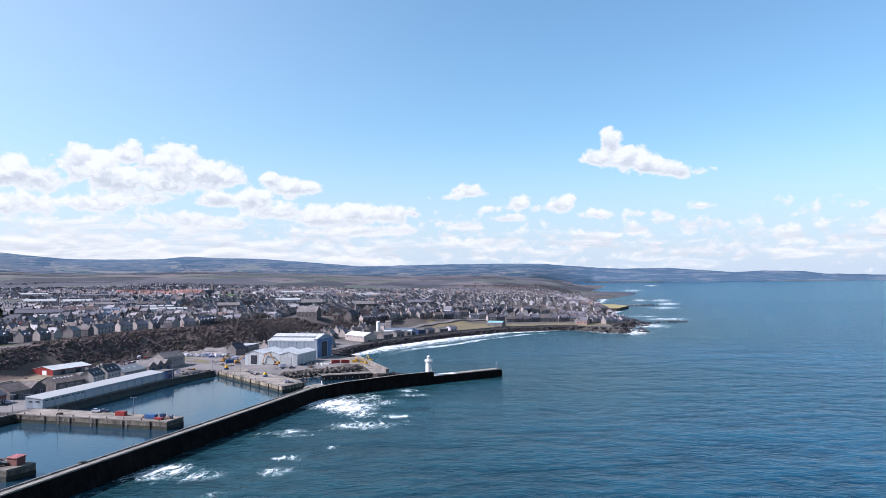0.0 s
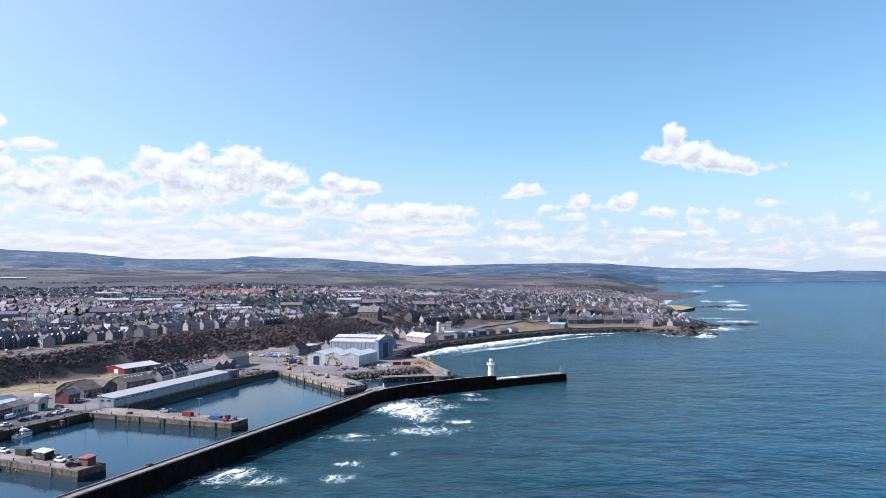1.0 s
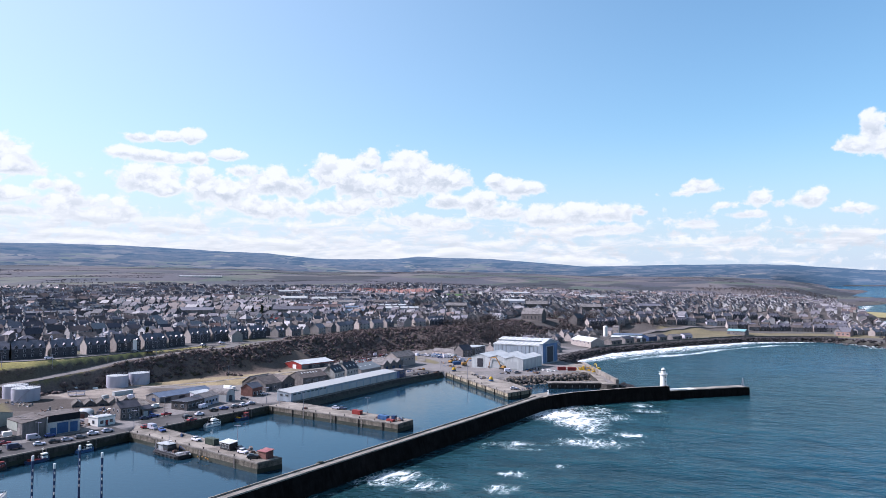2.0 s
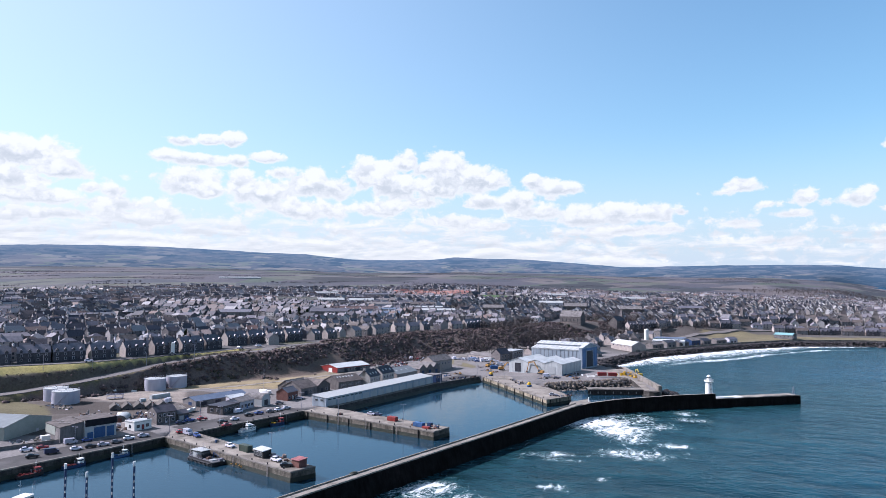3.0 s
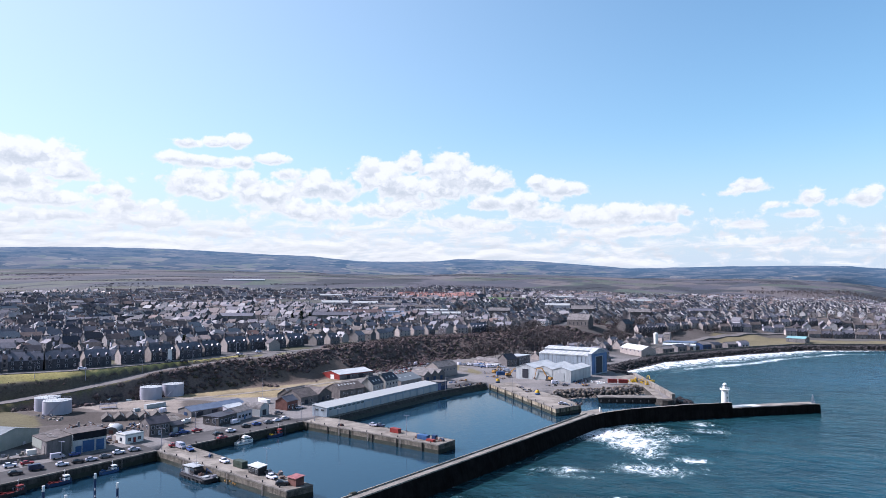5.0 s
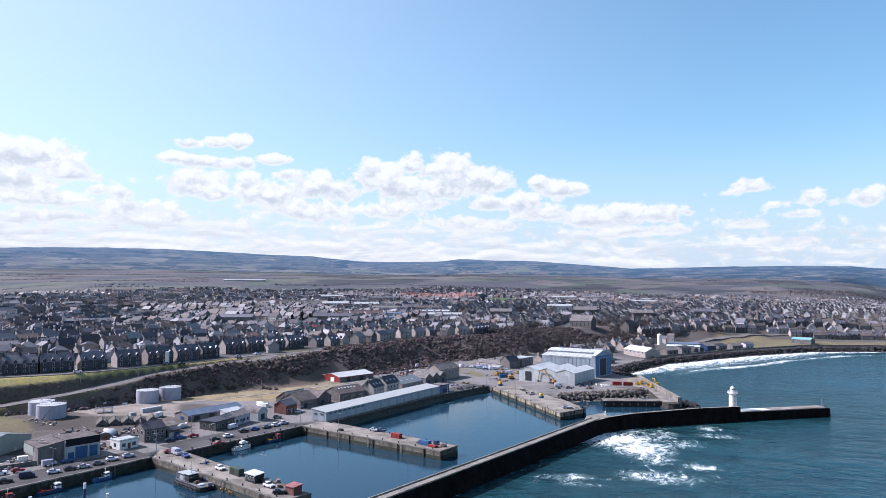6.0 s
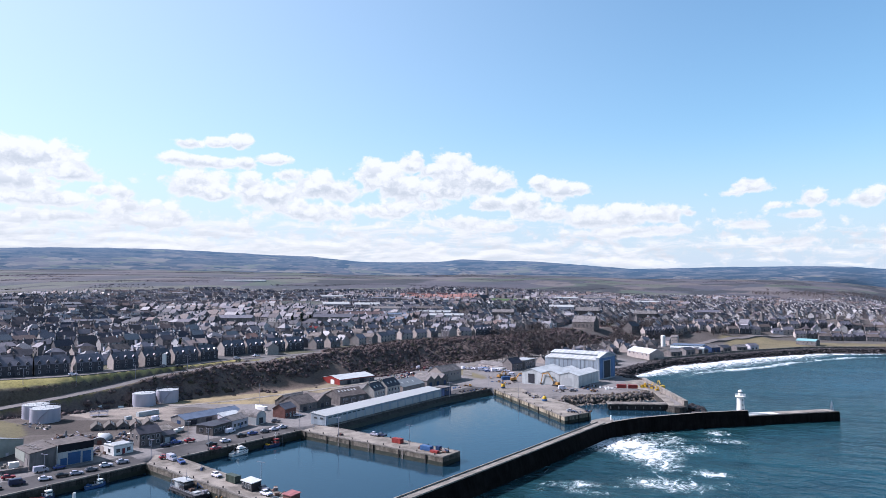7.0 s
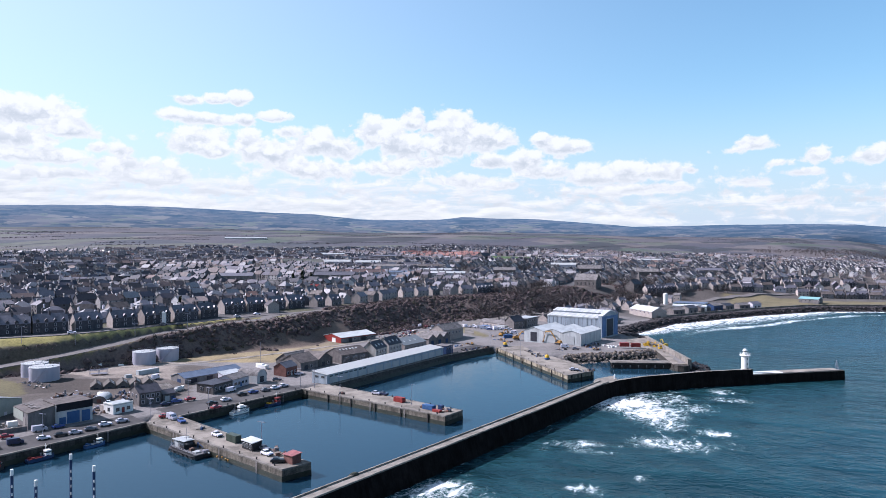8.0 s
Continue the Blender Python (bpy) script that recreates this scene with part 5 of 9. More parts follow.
def lighthouse():
    root = thing("lighthouse", -10.2, 471.5, 5.0, 35, "white round stone lighthouse with a gallery and domed lantern", "lighthouse")
    tower = Shape()
    tower.loft([[(r * math.cos(k * math.pi / 12), r * math.sin(k * math.pi / 12), z) for k in range(24)]
                for r, z in ((2.45, 0), (2.45, 0.5), (2.15, 0.6), (1.95, 5.0), (1.85, 8.6))])
    part("tower", tower, [WHITE_PAINT], root, round_off=True)
    part("gallery", Shape().loft([[(r * math.cos(k * math.pi / 12), r * math.sin(k * math.pi / 12), z) for k in range(24)]
                                  for r, z in ((1.85, 8.3), (2.5, 8.8), (2.75, 8.85), (2.75, 9.2), (1.2, 9.25))]), [WHITE_PAINT], root, round_off=True)
    rail = Shape()
    for k in range(16):
        c, s = math.cos(k * math.pi / 8), math.sin(k * math.pi / 8)
        c2, s2 = math.cos((k + 1) * math.pi / 8), math.sin((k + 1) * math.pi / 8)
        rail.beam((2.6 * c, 2.6 * s, 9.2), (2.6 * c, 2.6 * s, 10.2), 0.05, 5)
        for h in (9.7, 10.2):
            rail.beam((2.6 * c, 2.6 * s, h), (2.6 * c2, 2.6 * s2, h), 0.045, 5)
    part("railing", rail, [WHITE_PAINT], root)
    part("lantern", Shape().tube(0, 0, 9.2, 10.9, 1.15, 1.15, 16), [WHITE_PAINT], root, round_off=True)
    part("glazing", Shape().tube(0, 0, 10.85, 11.5, 1.1, 1.1, 16), [GLASS], root, round_off=True)
    part("dome", Shape().loft([[(r * math.cos(k * math.pi / 10), r * math.sin(k * math.pi / 10), z) for k in range(20)]
                               for r, z in ((1.3, 11.45), (1.3, 11.6), (1.05, 12.1), (0.6, 12.5), (0.15, 12.65), (0.1, 13.1))]), [WHITE_PAINT], root, round_off=True)
    part("door", Shape().box(0, -2.2, 0.5, 0.9, 0.3, 2.0), [DOOR_DARK], root)
    for z in (4.2, 6.9):
        part("window", Shape().box(0, -1.95, z, 0.5, 0.2, 0.8), [GLASS], root)


lighthouse()


def light_mast(name, x, y, z, h, label):
    root = thing(name, x, y, z, 20, label, "beacon")
    m = Shape()
    for i, j in ((-1, -1), (1, -1), (1, 1), (-1, 1)):
        m.beam((i * 0.7, j * 0.7, 0), (i * 0.25, j * 0.25, h * 0.8), 0.06, 5)
    for k in range(5):
        s = 0.7 - 0.45 * k / 5
        for i, j, u, v in ((-1, -1, 1, -1), (1, -1, 1, 1), (1, 1, -1, 1), (-1, 1, -1, -1)):
            m.beam((i * s, j * s, h * 0.16 * k), (u * s, v * s, h * 0.16 * (k + 1)), 0.035, 4)
    part("frame", m, [STEEL], root)
    part("lamp", Shape().tube(0, 0, h * 0.8, h, 0.22, 0.18, 8), [STEEL], root)


light_mast("beacon", 37.2, 499.5, 4.7, 5.2, "grey lattice light beacon on the pier head")


# ---- harbour buildings ----
def frame_of(a, b):
    a, b = Vector(a), Vector(b)
    d = b - a
    return pose(a.x, a.y, 0, 0, 0, math.degrees(math.atan2(d.y, d.x))), d.length


def building(name, label, category, a, b, z, depth, eave, ridge, wall, roof, along=True, style="gable", windows=(), doors=(), end_windows=(), end_doors=(), chimneys=(), rooflights=(), dormers=(), over=0.3, trim=None, roof_label="", group=""):
    """a, b: the ends of the front; depth runs away to the left of a to b. Openings on the front: (x, sill, width, height);
    end_...: on the end at a, x runs back from the front. chimneys: (x, y). rooflights: (x, how far up, side). dormers: x."""
    m, L = frame_of(a, b)
    root = new(name)
    m.translation.z = z
    root.matrix_basis = m
    tagged(root, label, category, group)
    body = Shape()
    if style == "flat":
        body.box(L / 2, depth / 2, -1.5, L, depth, eave + 1.5)
        part("wall", body, [wall], root)
        part("roof", Shape().box(L / 2, depth / 2, eave, L + 2 * over, depth + 2 * over, 0.3), [roof], root, roof_label)
    elif style == "mono":
        pts = [(0, 0, -1.5), (L, 0, -1.5), (L, depth, -1.5), (0, depth, -1.5), (0, 0, eave), (L, 0, eave), (L, depth, ridge), (0, depth, ridge)]
        body.add(pts, [(0, 1, 5, 4), (1, 2, 6, 5), (2, 3, 7, 6), (3, 0, 4, 7), (4, 5, 6, 7)])
        part("wall", body, [wall], root)
        k = (ridge - eave) / depth
        o = over
        q = [(-o, -o, eave - k * o), (L + o, -o, eave - k * o), (L + o, depth + o, ridge + k * o), (-o, depth + o, ridge + k * o)]
        part("roof", Shape().add([(x, y, h + 0.02) for x, y, h in q] + [(x, y, h + 0.27) for x, y, h in q],
                                 [(3, 2, 1, 0), (4, 5, 6, 7), (0, 1, 5, 4), (1, 2, 6, 5), (2, 3, 7, 6), (3, 0, 4, 7)]), [roof], root, roof_label)
    elif style == "hip":
        body.box(L / 2, depth / 2, -1.5, L, depth, eave + 1.5)
        part("wall", body, [wall], root)
        part("roof", Shape().hip_roof(L, depth, eave, ridge, over), [roof], root, roof_label)
    elif style == "vault":
        n = 9
        arc = [(L / 2 + L / 2 * math.cos(math.pi * k / n), eave + (ridge - eave) * math.sin(math.pi * k / n)) for k in range(n + 1)]
        ends = [(0, -1.5), (L, -1.5)] + arc
        cnt = len(ends)
        body.add([(x, 0, h) for x, h in ends] + [(x, depth, h) for x, h in ends], [tuple(range(cnt)), tuple(reversed(range(cnt, 2 * cnt)))] + [(1, cnt + 1, cnt + 2, 2), (cnt - 1, 2 * cnt - 1, cnt, 0)])
        part("wall", body, [wall], root)
        r = Shape()
        for p, q in zip(arc[:-1], arc[1:]):
            r.add([(p[0], -0.2, p[1] + 0.08), (p[0], depth + 0.2, p[1] + 0.08), (q[0], depth + 0.2, q[1] + 0.08), (q[0], -0.2, q[1] + 0.08)], [(0, 1, 2, 3)])
        part("roof", r, [roof], root, roof_label)
    else:
        body.gable_walls(L, depth, eave, ridge, along)
        body.box(L / 2, depth / 2, -1.5, L - 0.02, depth - 0.02, 1.5)
        part("wall", body, [wall], root)
        r = part("roof", Shape().gable_roof(L, depth, eave, ridge, along, over), [roof], root, roof_label)
        if along:
            part("ridge_cap", Shape().box(L / 2, depth / 2, ridge + 0.08, L + 2 * over, 0.35, 0.16), [roof], root)
    win_cache = {}

    def opening(kind, x, y, sill, w, h, face, mat, frame_mat):
        key = (kind, round(w, 2), round(h, 2), face)
        if key not in win_cache:
            s, g = Shape(), Shape()
            if face == "front":
                s.box(0, -0.05, 0, w + 0.24, 0.12, h + 0.2)
                g.box(0, -0.11, 0.1, w, 0.06, h)
            else:
                s.box(-0.05, 0, 0, 0.12, w + 0.24, h + 0.2)
                g.box(-0.11, 0, 0.1, 0.06, w, h)
            win_cache[key] = s.mesh(kind, [frame_mat]), g.mesh("pane", [mat])
        s, g = win_cache[key]
        o = part(kind, s, None, root, at=pose(x, y, sill - 0.1))
        part("pane" if kind == "window" else "leaf", g, None, o)

    surround = trim or HARL_WHITE
    for x, sill, w, h in windows:
        opening("window", x, 0, sill, w, h, "front", GLASS, surround)
    for q in doors:
        opening("door", q[0], 0, q[1], q[2], q[3], "front", q[4] if len(q) > 4 else DOOR_DARK, trim or wall)
    for x, sill, w, h in end_windows:
        opening("window", 0, x, sill, w, h, "end", GLASS, surround)
    for q in end_doors:
        opening("door", 0, q[0], q[1], q[2], q[3], "end", q[4] if len(q) > 4 else DOOR_DARK, trim or wall)
    for x, y in chimneys:
        top = ridge + 1.3
        ch = part("chimney", Shape().box(x, y, eave, 0.8, 1.5, top - eave).box(x, y, top, 0.95, 1.65, 0.18), [wall], root)
        part("chimney_pots", Shape().tube(x, y - 0.4, top + 0.18, top + 0.7, 0.16, 0.13, 8).tube(x, y + 0.4, top + 0.18, top + 0.7, 0.16, 0.13, 8), [BRICK_RED], ch)
    if along and style == "gable":
        k = (ridge - eave) / (depth / 2)
        tilt = math.degrees(math.atan(k))
        if rooflights:
            rl = Shape().box(0, 0, 0.24, 1.0, 1.5, 0.1).mesh("rooflight", [ROOF_WHITE])
            for x, up in rooflights:
                part("rooflight", rl, None, root, at=pose(x, depth / 2 * up, eave + (ridge - eave) * up, tilt, 0, 0))
        if dormers:
            dm = Shape().gable_walls(1.5, 2.6, 1.3, 1.3, True, 0, -0.75, -0.05)
            dm.gable_roof(1.5, 2.6, 1.25, 2.0, False, 0.15, 0.1, 1, -0.75, -0.05)
            dm.add([(-0.75, -0.05, 1.3), (0.75, -0.05, 1.3), (0, -0.05, 2.0)], [(0, 1, 2)], 0)
            dm = dm.mesh("dormer", [surround, roof])
            pane = Shape().box(0, -0.1, 0.25, 0.95, 0.06, 1.0).mesh("pane", [GLASS])
            for x in dormers:
                d = part("dormer", dm, None, root, at=pose(x, depth * 0.12, eave + 0.25 * (ridge - eave) + 0.0))
                part("pane", pane, None, d)
    return root


def row_of(x0, x1, n, sill, w, h):
    return [(x0 + (x1 - x0) * i / (n - 1), sill, w, h) for i in range(n)]


# the long market shed on the quay
MARKET = building("market_shed", "long pale blue market shed with a flat white roof", "shed", (-205.2, 362.6), (-185.6, 470.5), QUAY, 10.0, 4.6, 5.6, BLUE_GREY, MARKET_ROOF, style="mono",
                  doors=[(5 + 7.6 * i, 0.2, 5.8, 3.2, (DOOR_DARK, GREY_CLAD, WHITE_STEEL, HARL_GREY, GREY_CLAD, WHITE_STEEL, GREY_CLAD)[(0, 1, 2, 4, 2, 1, 4, 2, 3, 0, 4, 2, 0, 1)[i] if i else 1]) for i in range(14)],
                  windows=row_of(3, 30, 8, 3.4, 2.6, 0.7), over=0.25, trim=GREY_CLAD, end_windows=[(3, 3.0, 2, 0.9), (7, 3.0, 2, 0.9)])
building("harbour_office", "small dark harbour office with a navy door", "office", (-184.6, 473), (-183.2, 481), QUAY, 8, 5.0, 5.0, NAVY, ROOF_GREY, style="flat", windows=row_of(1.5, 6.5, 3, 2.8, 1.2, 1.2))

# the shipyard
def boat_hall():
    m, L = frame_of((-148.2, 596), (-104.5, 585.5))
    m.translation.z = 5.0
    root = tagged(new("boat_hall"), "tall pale blue boat hall with a stepped white ribbed roof", "hall")
    root.matrix_basis = m
    part("wall", Shape().add([(0, 0, -1.5), (L, 0, -1.5), (L, 26, -1.5), (0, 26, -1.5), (0, 0, 13.6), (L, 0, 13.6), (L, 10, 15.2), (0, 10, 15.2), (L, 10, 16.6), (0, 10, 16.6), (L, 18, 18.2), (0, 18, 18.2), (L, 26, 16.4), (0, 26, 16.4)],
                             [(0, 1, 5, 4), (4, 5, 6, 7), (7, 6, 8, 9), (9, 8, 10, 11), (11, 10, 12, 13), (2, 3, 13, 12), (1, 2, 12, 10, 8, 6, 5), (3, 0, 4, 7, 9, 11, 13)]), [BLUE_GREY], root)
    for nm, (y0, z0, y1, z1) in (("lower_roof", (-0.4, 13.6, 10.0, 15.25)), ("upper_roof", (9.6, 16.55, 18.0, 18.25)), ("rear_roof", (18.0, 18.25, 26.4, 16.35))):
        q = [(-0.3, y0, z0 + 0.05), (L + 0.3, y0, z0 + 0.05), (L + 0.3, y1, z1 + 0.05), (-0.3, y1, z1 + 0.05)]
        r = part(nm, Shape().add(q + [(x, y, z + 0.22) for x, y, z in q], [(3, 2, 1, 0), (4, 5, 6, 7), (0, 1, 5, 4), (1, 2, 6, 5), (2, 3, 7, 6), (3, 0, 4, 7)]), [ROOF_WHITE], root)
        tilt = math.degrees(math.atan2(z1 - z0, y1 - y0))
        run = math.hypot(y1 - y0, z1 - z0)
        strip = Shape().box(0, run / 2, 0.28, 0.5, run, 0.09).mesh("roof_rib", [GREY_CLAD])
        for k in range(10):
            part("roof_rib", strip, None, r, at=pose(2.0 + (L - 4) * k / 9, y0, z0 + 0.03, tilt, 0, 0))
    seam = Shape().box(0, -0.06, 0, 0.22, 0.12, 13.4).mesh("wall_seam", [GREY_DARK])
    for k in range(13):
        part("wall_seam", seam, None, root, at=pose(1.5 + (L - 3) * k / 12, 0, 0))
    part("eave_band", Shape().box(L / 2, -0.12, 13.0, L, 0.2, 0.55), [WHITE_STEEL], root)
    part("plinth", Shape().box(L / 2, -0.1, -0.5, L, 0.2, 1.6), [GREY_DARK], root)


GREY_DARK = surface("dark grey steel", (0.075, 0.085, 0.10), (0.11, 0.122, 0.14), 0.6, 0.5, 3.0)
boat_hall()
_hall_end = building("slipway_hall", "blue ended hall with a tall dark slipway door", "hall", (-104.4, 584), (-96.4, 608.5), 5.0, 3.0, 15.5, 18.8, BLUE_GREY, ROOF_WHITE, style="gable", along=False,
                     doors=[(12.5, 0.1, 10.0, 12.5, DOOR_DARK)], trim=BLUE_PAINT)
part("blue_panel", Shape().box(3.2, -0.05, 0, 6.0, 0.1, 14.5).box(22.2, -0.05, 0, 6.6, 0.1, 14.5).box(12.8, -0.04, 13.2, 25.4, 0.08, 1.8), [surface("mid blue cladding", (0.05, 0.11, 0.23), (0.08, 0.15, 0.29), 0.5, 0.3, 2.0, stain=0.25, spots=0.4, run=(1, 1, 0.2))], _hall_end, "mid blue cladding round the slipway door")
for k, (x0, w, h) in enumerate(((0.0, 15.0, 10.2), (15.2, 14.0, 9.8), (29.4, 14.0, 9.6))):
    u = (Vector((-110.7, 536)) - Vector((-153.2, 545.6))).normalized()
    a = Vector((-153.2, 545.6)) + u * x0
    b = a + u * w
    building("workshop_bay", "white steel workshop bay with a low pitched pale roof", "workshop", a, b, 5.0, 36, 7.6, h, WHITE_STEEL, ROOF_WHITE, along=False, group="shipyard workshop bays",
             doors=[(7.5, 0.1, 5.0, 6.6, DOOR_DARK)] if k == 0 else [(6.0, 0.1, 6, 5.6, GREY_CLAD)], trim=WHITE_STEEL)

# behind the market
HOUSE_PALE = surface("pale grey harling", (0.25, 0.235, 0.22), (0.33, 0.312, 0.292), 0.9, 0.4, 2.5, bump=0.3, stain=0.25, spots=0.5, run=(1, 1, 0.3))
building("red_shed", "long low shed with red ends and a white roof", "shed", (-264, 478.6), (-252.8, 508), 6.0, 20, 3.6, 5.6, HARL_GREY, ROOF_WHITE, doors=[(8, 0.1, 3, 2.8), (20, 0.1, 4, 2.8)], windows=row_of(12, 28, 4, 1.4, 1.6, 1.0),
         end_doors=[(8, 0.1, 4, 3, WHITE_PAINT)])
_m, _L = frame_of((-264, 478.6), (-252.8, 508))
_m.translation.z = 6.0
red_end = bpy.data.objects["red_shed"]
part("red_cladding", Shape().add([(-0.06, 0, 0), (-0.06, 20, 0), (-0.06, 20, 3.6), (-0.06, 10, 5.6), (-0.06, 0, 3.6)], [(4, 3, 2, 1, 0)]), [RED_PAINT], red_end, "red painted gable end")
part("red_fascia", Shape().box(_L / 2, -0.06, 3.0, _L, 0.08, 0.5), [RED_PAINT], red_end)
building("harbour_house", "two storey pale harled house with a dark slate roof", "house", (-214.6, 434), (-213.8, 447), 4.6, 9, 6.4, 10.4, HOUSE_PALE, ROOF_DARK, windows=row_of(2, 11, 4, 3.6, 1.1, 1.5) + row_of(2, 11, 4, 0.9, 1.1, 1.5), rooflights=[(3, 0.4), (6.5, 0.45), (10, 0.4)], chimneys=[(0.4, 4.5), (12.6, 4.5)])
building("harbour_house", "two storey pale harled house with a dark slate roof", "house", (-213.4, 449.5), (-211.6, 464), 4.6, 9, 6.8, 11.0, HOUSE_PALE, ROOF_DARK, windows=row_of(2, 12.5, 4, 3.8, 1.1, 1.5) + row_of(2, 12.5, 4, 0.9, 1.1, 1.5), rooflights=[(3, 0.4), (7, 0.45), (11.5, 0.4)], chimneys=[(0.4, 4.5), (14, 4.5)])
building("green_roofed_store", "stone store with a green grey sheet roof", "store", (-210.5, 466.5), (-206, 491), 4.6, 17, 4.4, 7.6, STONE_PALE, ROOF_GREEN, windows=row_of(3, 20, 5, 1.2, 1.2, 1.4), rooflights=[(5, 0.5), (11, 0.5), (17, 0.5)])
for k in range(3):
    building("gabled_store", "small stone store with a grey gabled roof", "store", (-207.5 + 2.4 * k, 499 + 7.2 * k), (-205.1 + 2.4 * k, 506 + 7.2 * k), 4.6, 14, 4.6, 7.4, STONE, ROOF_GREY, along=False, doors=[(3.6, 0.1, 2.6, 3.0, NAVY)], group="row of gabled stores")
building("tall_store", "tall stone store with a pale grey roof", "store", (-206.5, 523), (-199.5, 545), 4.6, 12, 7.6, 11.2, STONE_PALE, ROOF_GREY, windows=row_of(3, 19, 5, 4.6, 1.1, 1.3), end_windows=[(4, 4.8, 1.1, 1.3), (8, 4.8, 1.1, 1.3)])
building("workshop", "stone workshop with a brown roof and pale rooflights", "workshop", (-226.3, 413.5), (-219, 432), 4.6, 15, 5.0, 8.2, STONE, ROOF_BROWN, rooflights=[(3 + 2.4 * i, 0.7) for i in range(6)], windows=row_of(4, 16, 3, 1.4, 3.2, 2.2))
for a, b, w, h, rg, lab in (((-236, 386), (-233, 399), 16, 4.4, 8.2, 1), ((-233.4, 400), (-230.8, 411), 17, 4.2, 7.6, 2), ((-246, 392), (-243, 408), 12, 4.0, 7.6, 3)):
    building("net_store", "old stone net store with a brown grey roof", "store", a, b, 4.5, w, h, rg, STONE, ROOF_BROWN if lab != 3 else ROOF_GREY, along=lab != 2, doors=[(4, 0.1, 2.4, 2.6)], windows=[(8, 1.2, 1.4, 1.4)], group="old net stores")
building("brick_shop", "red brown brick shop with a grey slate roof", "shop", (-235, 370.5), (-234.4, 380), 4.3, 8, 4.6, 7.0, BRICK_RED, ROOF_SLATE, windows=row_of(1.8, 7.8, 3, 1.0, 1.3, 1.4), doors=[(4.8, 0.1, 1.1, 2.1, WHITE_PAINT)])
building("net_barn", "grey curved roofed barn with a pale end", "barn", (-238.5, 350.6), (-237.8, 357.6), 4.3, 13, 3.4, 6.4, GREY_CLAD, ROOF_GREY, style="vault", doors=[(3.4, 0.1, 2.8, 3.0)])
building("white_canopy", "white curved fabric store", "store", (-250, 343), (-247.6, 354), 4.3, 8, 3.4, 5.2, HARL_WHITE, WHITE_STEEL, style="mono")
building("blue_roofed_shed", "long grey shed with a slate blue metal roof", "shed", (-267, 331.5), (-258, 364), 4.4, 12, 3.6, 5.4, HARL_GREY, ROOF_BLUE, doors=[(5, 0.1, 3.4, 2.9), (14, 0.1, 3.4, 2.9)], windows=row_of(20, 30, 4, 1.2, 1.6, 1.0), end_doors=[(5, 0.1, 3, 2.8, NAVY)])
building("low_office", "low brown office block with a dark flat roof", "office", (-242.4, 322.6), (-241.9, 335.6), 4.2, 10, 4.0, 4.0, STONE, ROOF_DARK, style="flat", windows=row_of(2, 11, 4, 1.2, 1.6, 1.5), end_windows=[(3, 1.2, 1.5, 1.5), (7, 1.2, 1.5, 1.5)])
building("white_fronted_unit", "low unit with a white front and grey roof", "unit", (-241.8, 336), (-241.6, 348), 4.2, 9, 4.2, 6.0, HARL_WHITE, ROOF_GREY, windows=row_of(2, 10, 4, 1.2, 1.5, 1.4), doors=[(6, 0.1, 1.2, 2.1, BLUE_PAINT)])

# the near quay
building("ice_store", "grey store with a white and blue front and dark fascia", "store", (-261, 254.8), (-256.6, 267.6), QUAY, 13, 7.8, 7.8, WHITE_STEEL, ROOF_BROWN, style="flat", over=0.1,
         doors=[(6.2, 0.1, 4.5, 4.4, BLUE_PAINT), (11, 0.1, 3.0, 4.2, BLUE_PAINT), (2.2, 0.1, 2.2, 2.6, BLUE_PAINT)], trim=BLUE_PAINT)
_m, _L = frame_of((-261, 254.8), (-256.6, 267.6))
part("fascia", Shape().box(_L / 2, -0.1, 5.3, _L + 0.1, 0.2, 2.9), [surface("black fascia boards", (0.009, 0.010, 0.014), (0.018, 0.019, 0.025), 0.8, 0.5, 3.0, spec=0.1)], bpy.data.objects["ice_store"], "dark fascia over the front")
building("grey_store", "plain grey rendered store with a stained brown roof", "store", (-281.5, 252.6), (-265.8, 246.4), QUAY, 9.6, 6.1, 7.5, HARL_GREY, ROOF_BROWN, style="mono", over=0.2, doors=[(13.2, 0.1, 3.0, 4.0, PALE_TIMBER)])
part("panel", Shape().box(6.0, -0.1, 2.4, 11.6, 0.2, 3.5), [GREEN_PANEL], bpy.data.objects["grey_store"], "pale green panelled end wall")
sheet_me = Shape().box(0, 4.8, 0.0, 1.1, 1.9, 0.05).mesh("roof_sheet", [ROOF_GREY])
for k in range(6):
    part("roof_sheet", sheet_me, None, bpy.data.objects["grey_store"], at=pose(2.2 + 2.3 * k, -2.0 + 0.7 * (k % 3), 6.4 + 0.1 * (k % 3), 8.3, 0, 0))
building("green_shed", "large green grey shed with its gable to the quay", "shed", (-286.8, 237.0), (-291.3, 263.6), QUAY, 34, 6.4, 9.2, GREEN_PANEL, ROOF_GREEN, along=False, over=0.25, doors=[(18.5, 0.1, 1.4, 2.6, HARL_WHITE)])
yard_wall = thing("yard_wall", -265.6, 246.0, QUAY, 242.7, "low grey rendered yard wall along the quay road", "wall")
part("wall", Shape().box(14, 0, -0.2, 28, 0.35, 1.7), [HARL_GREY], yard_wall)
part("coping", Shape().box(14, 0, 1.5, 28, 0.5, 0.12), [CONCRETE_DARK], yard_wall)
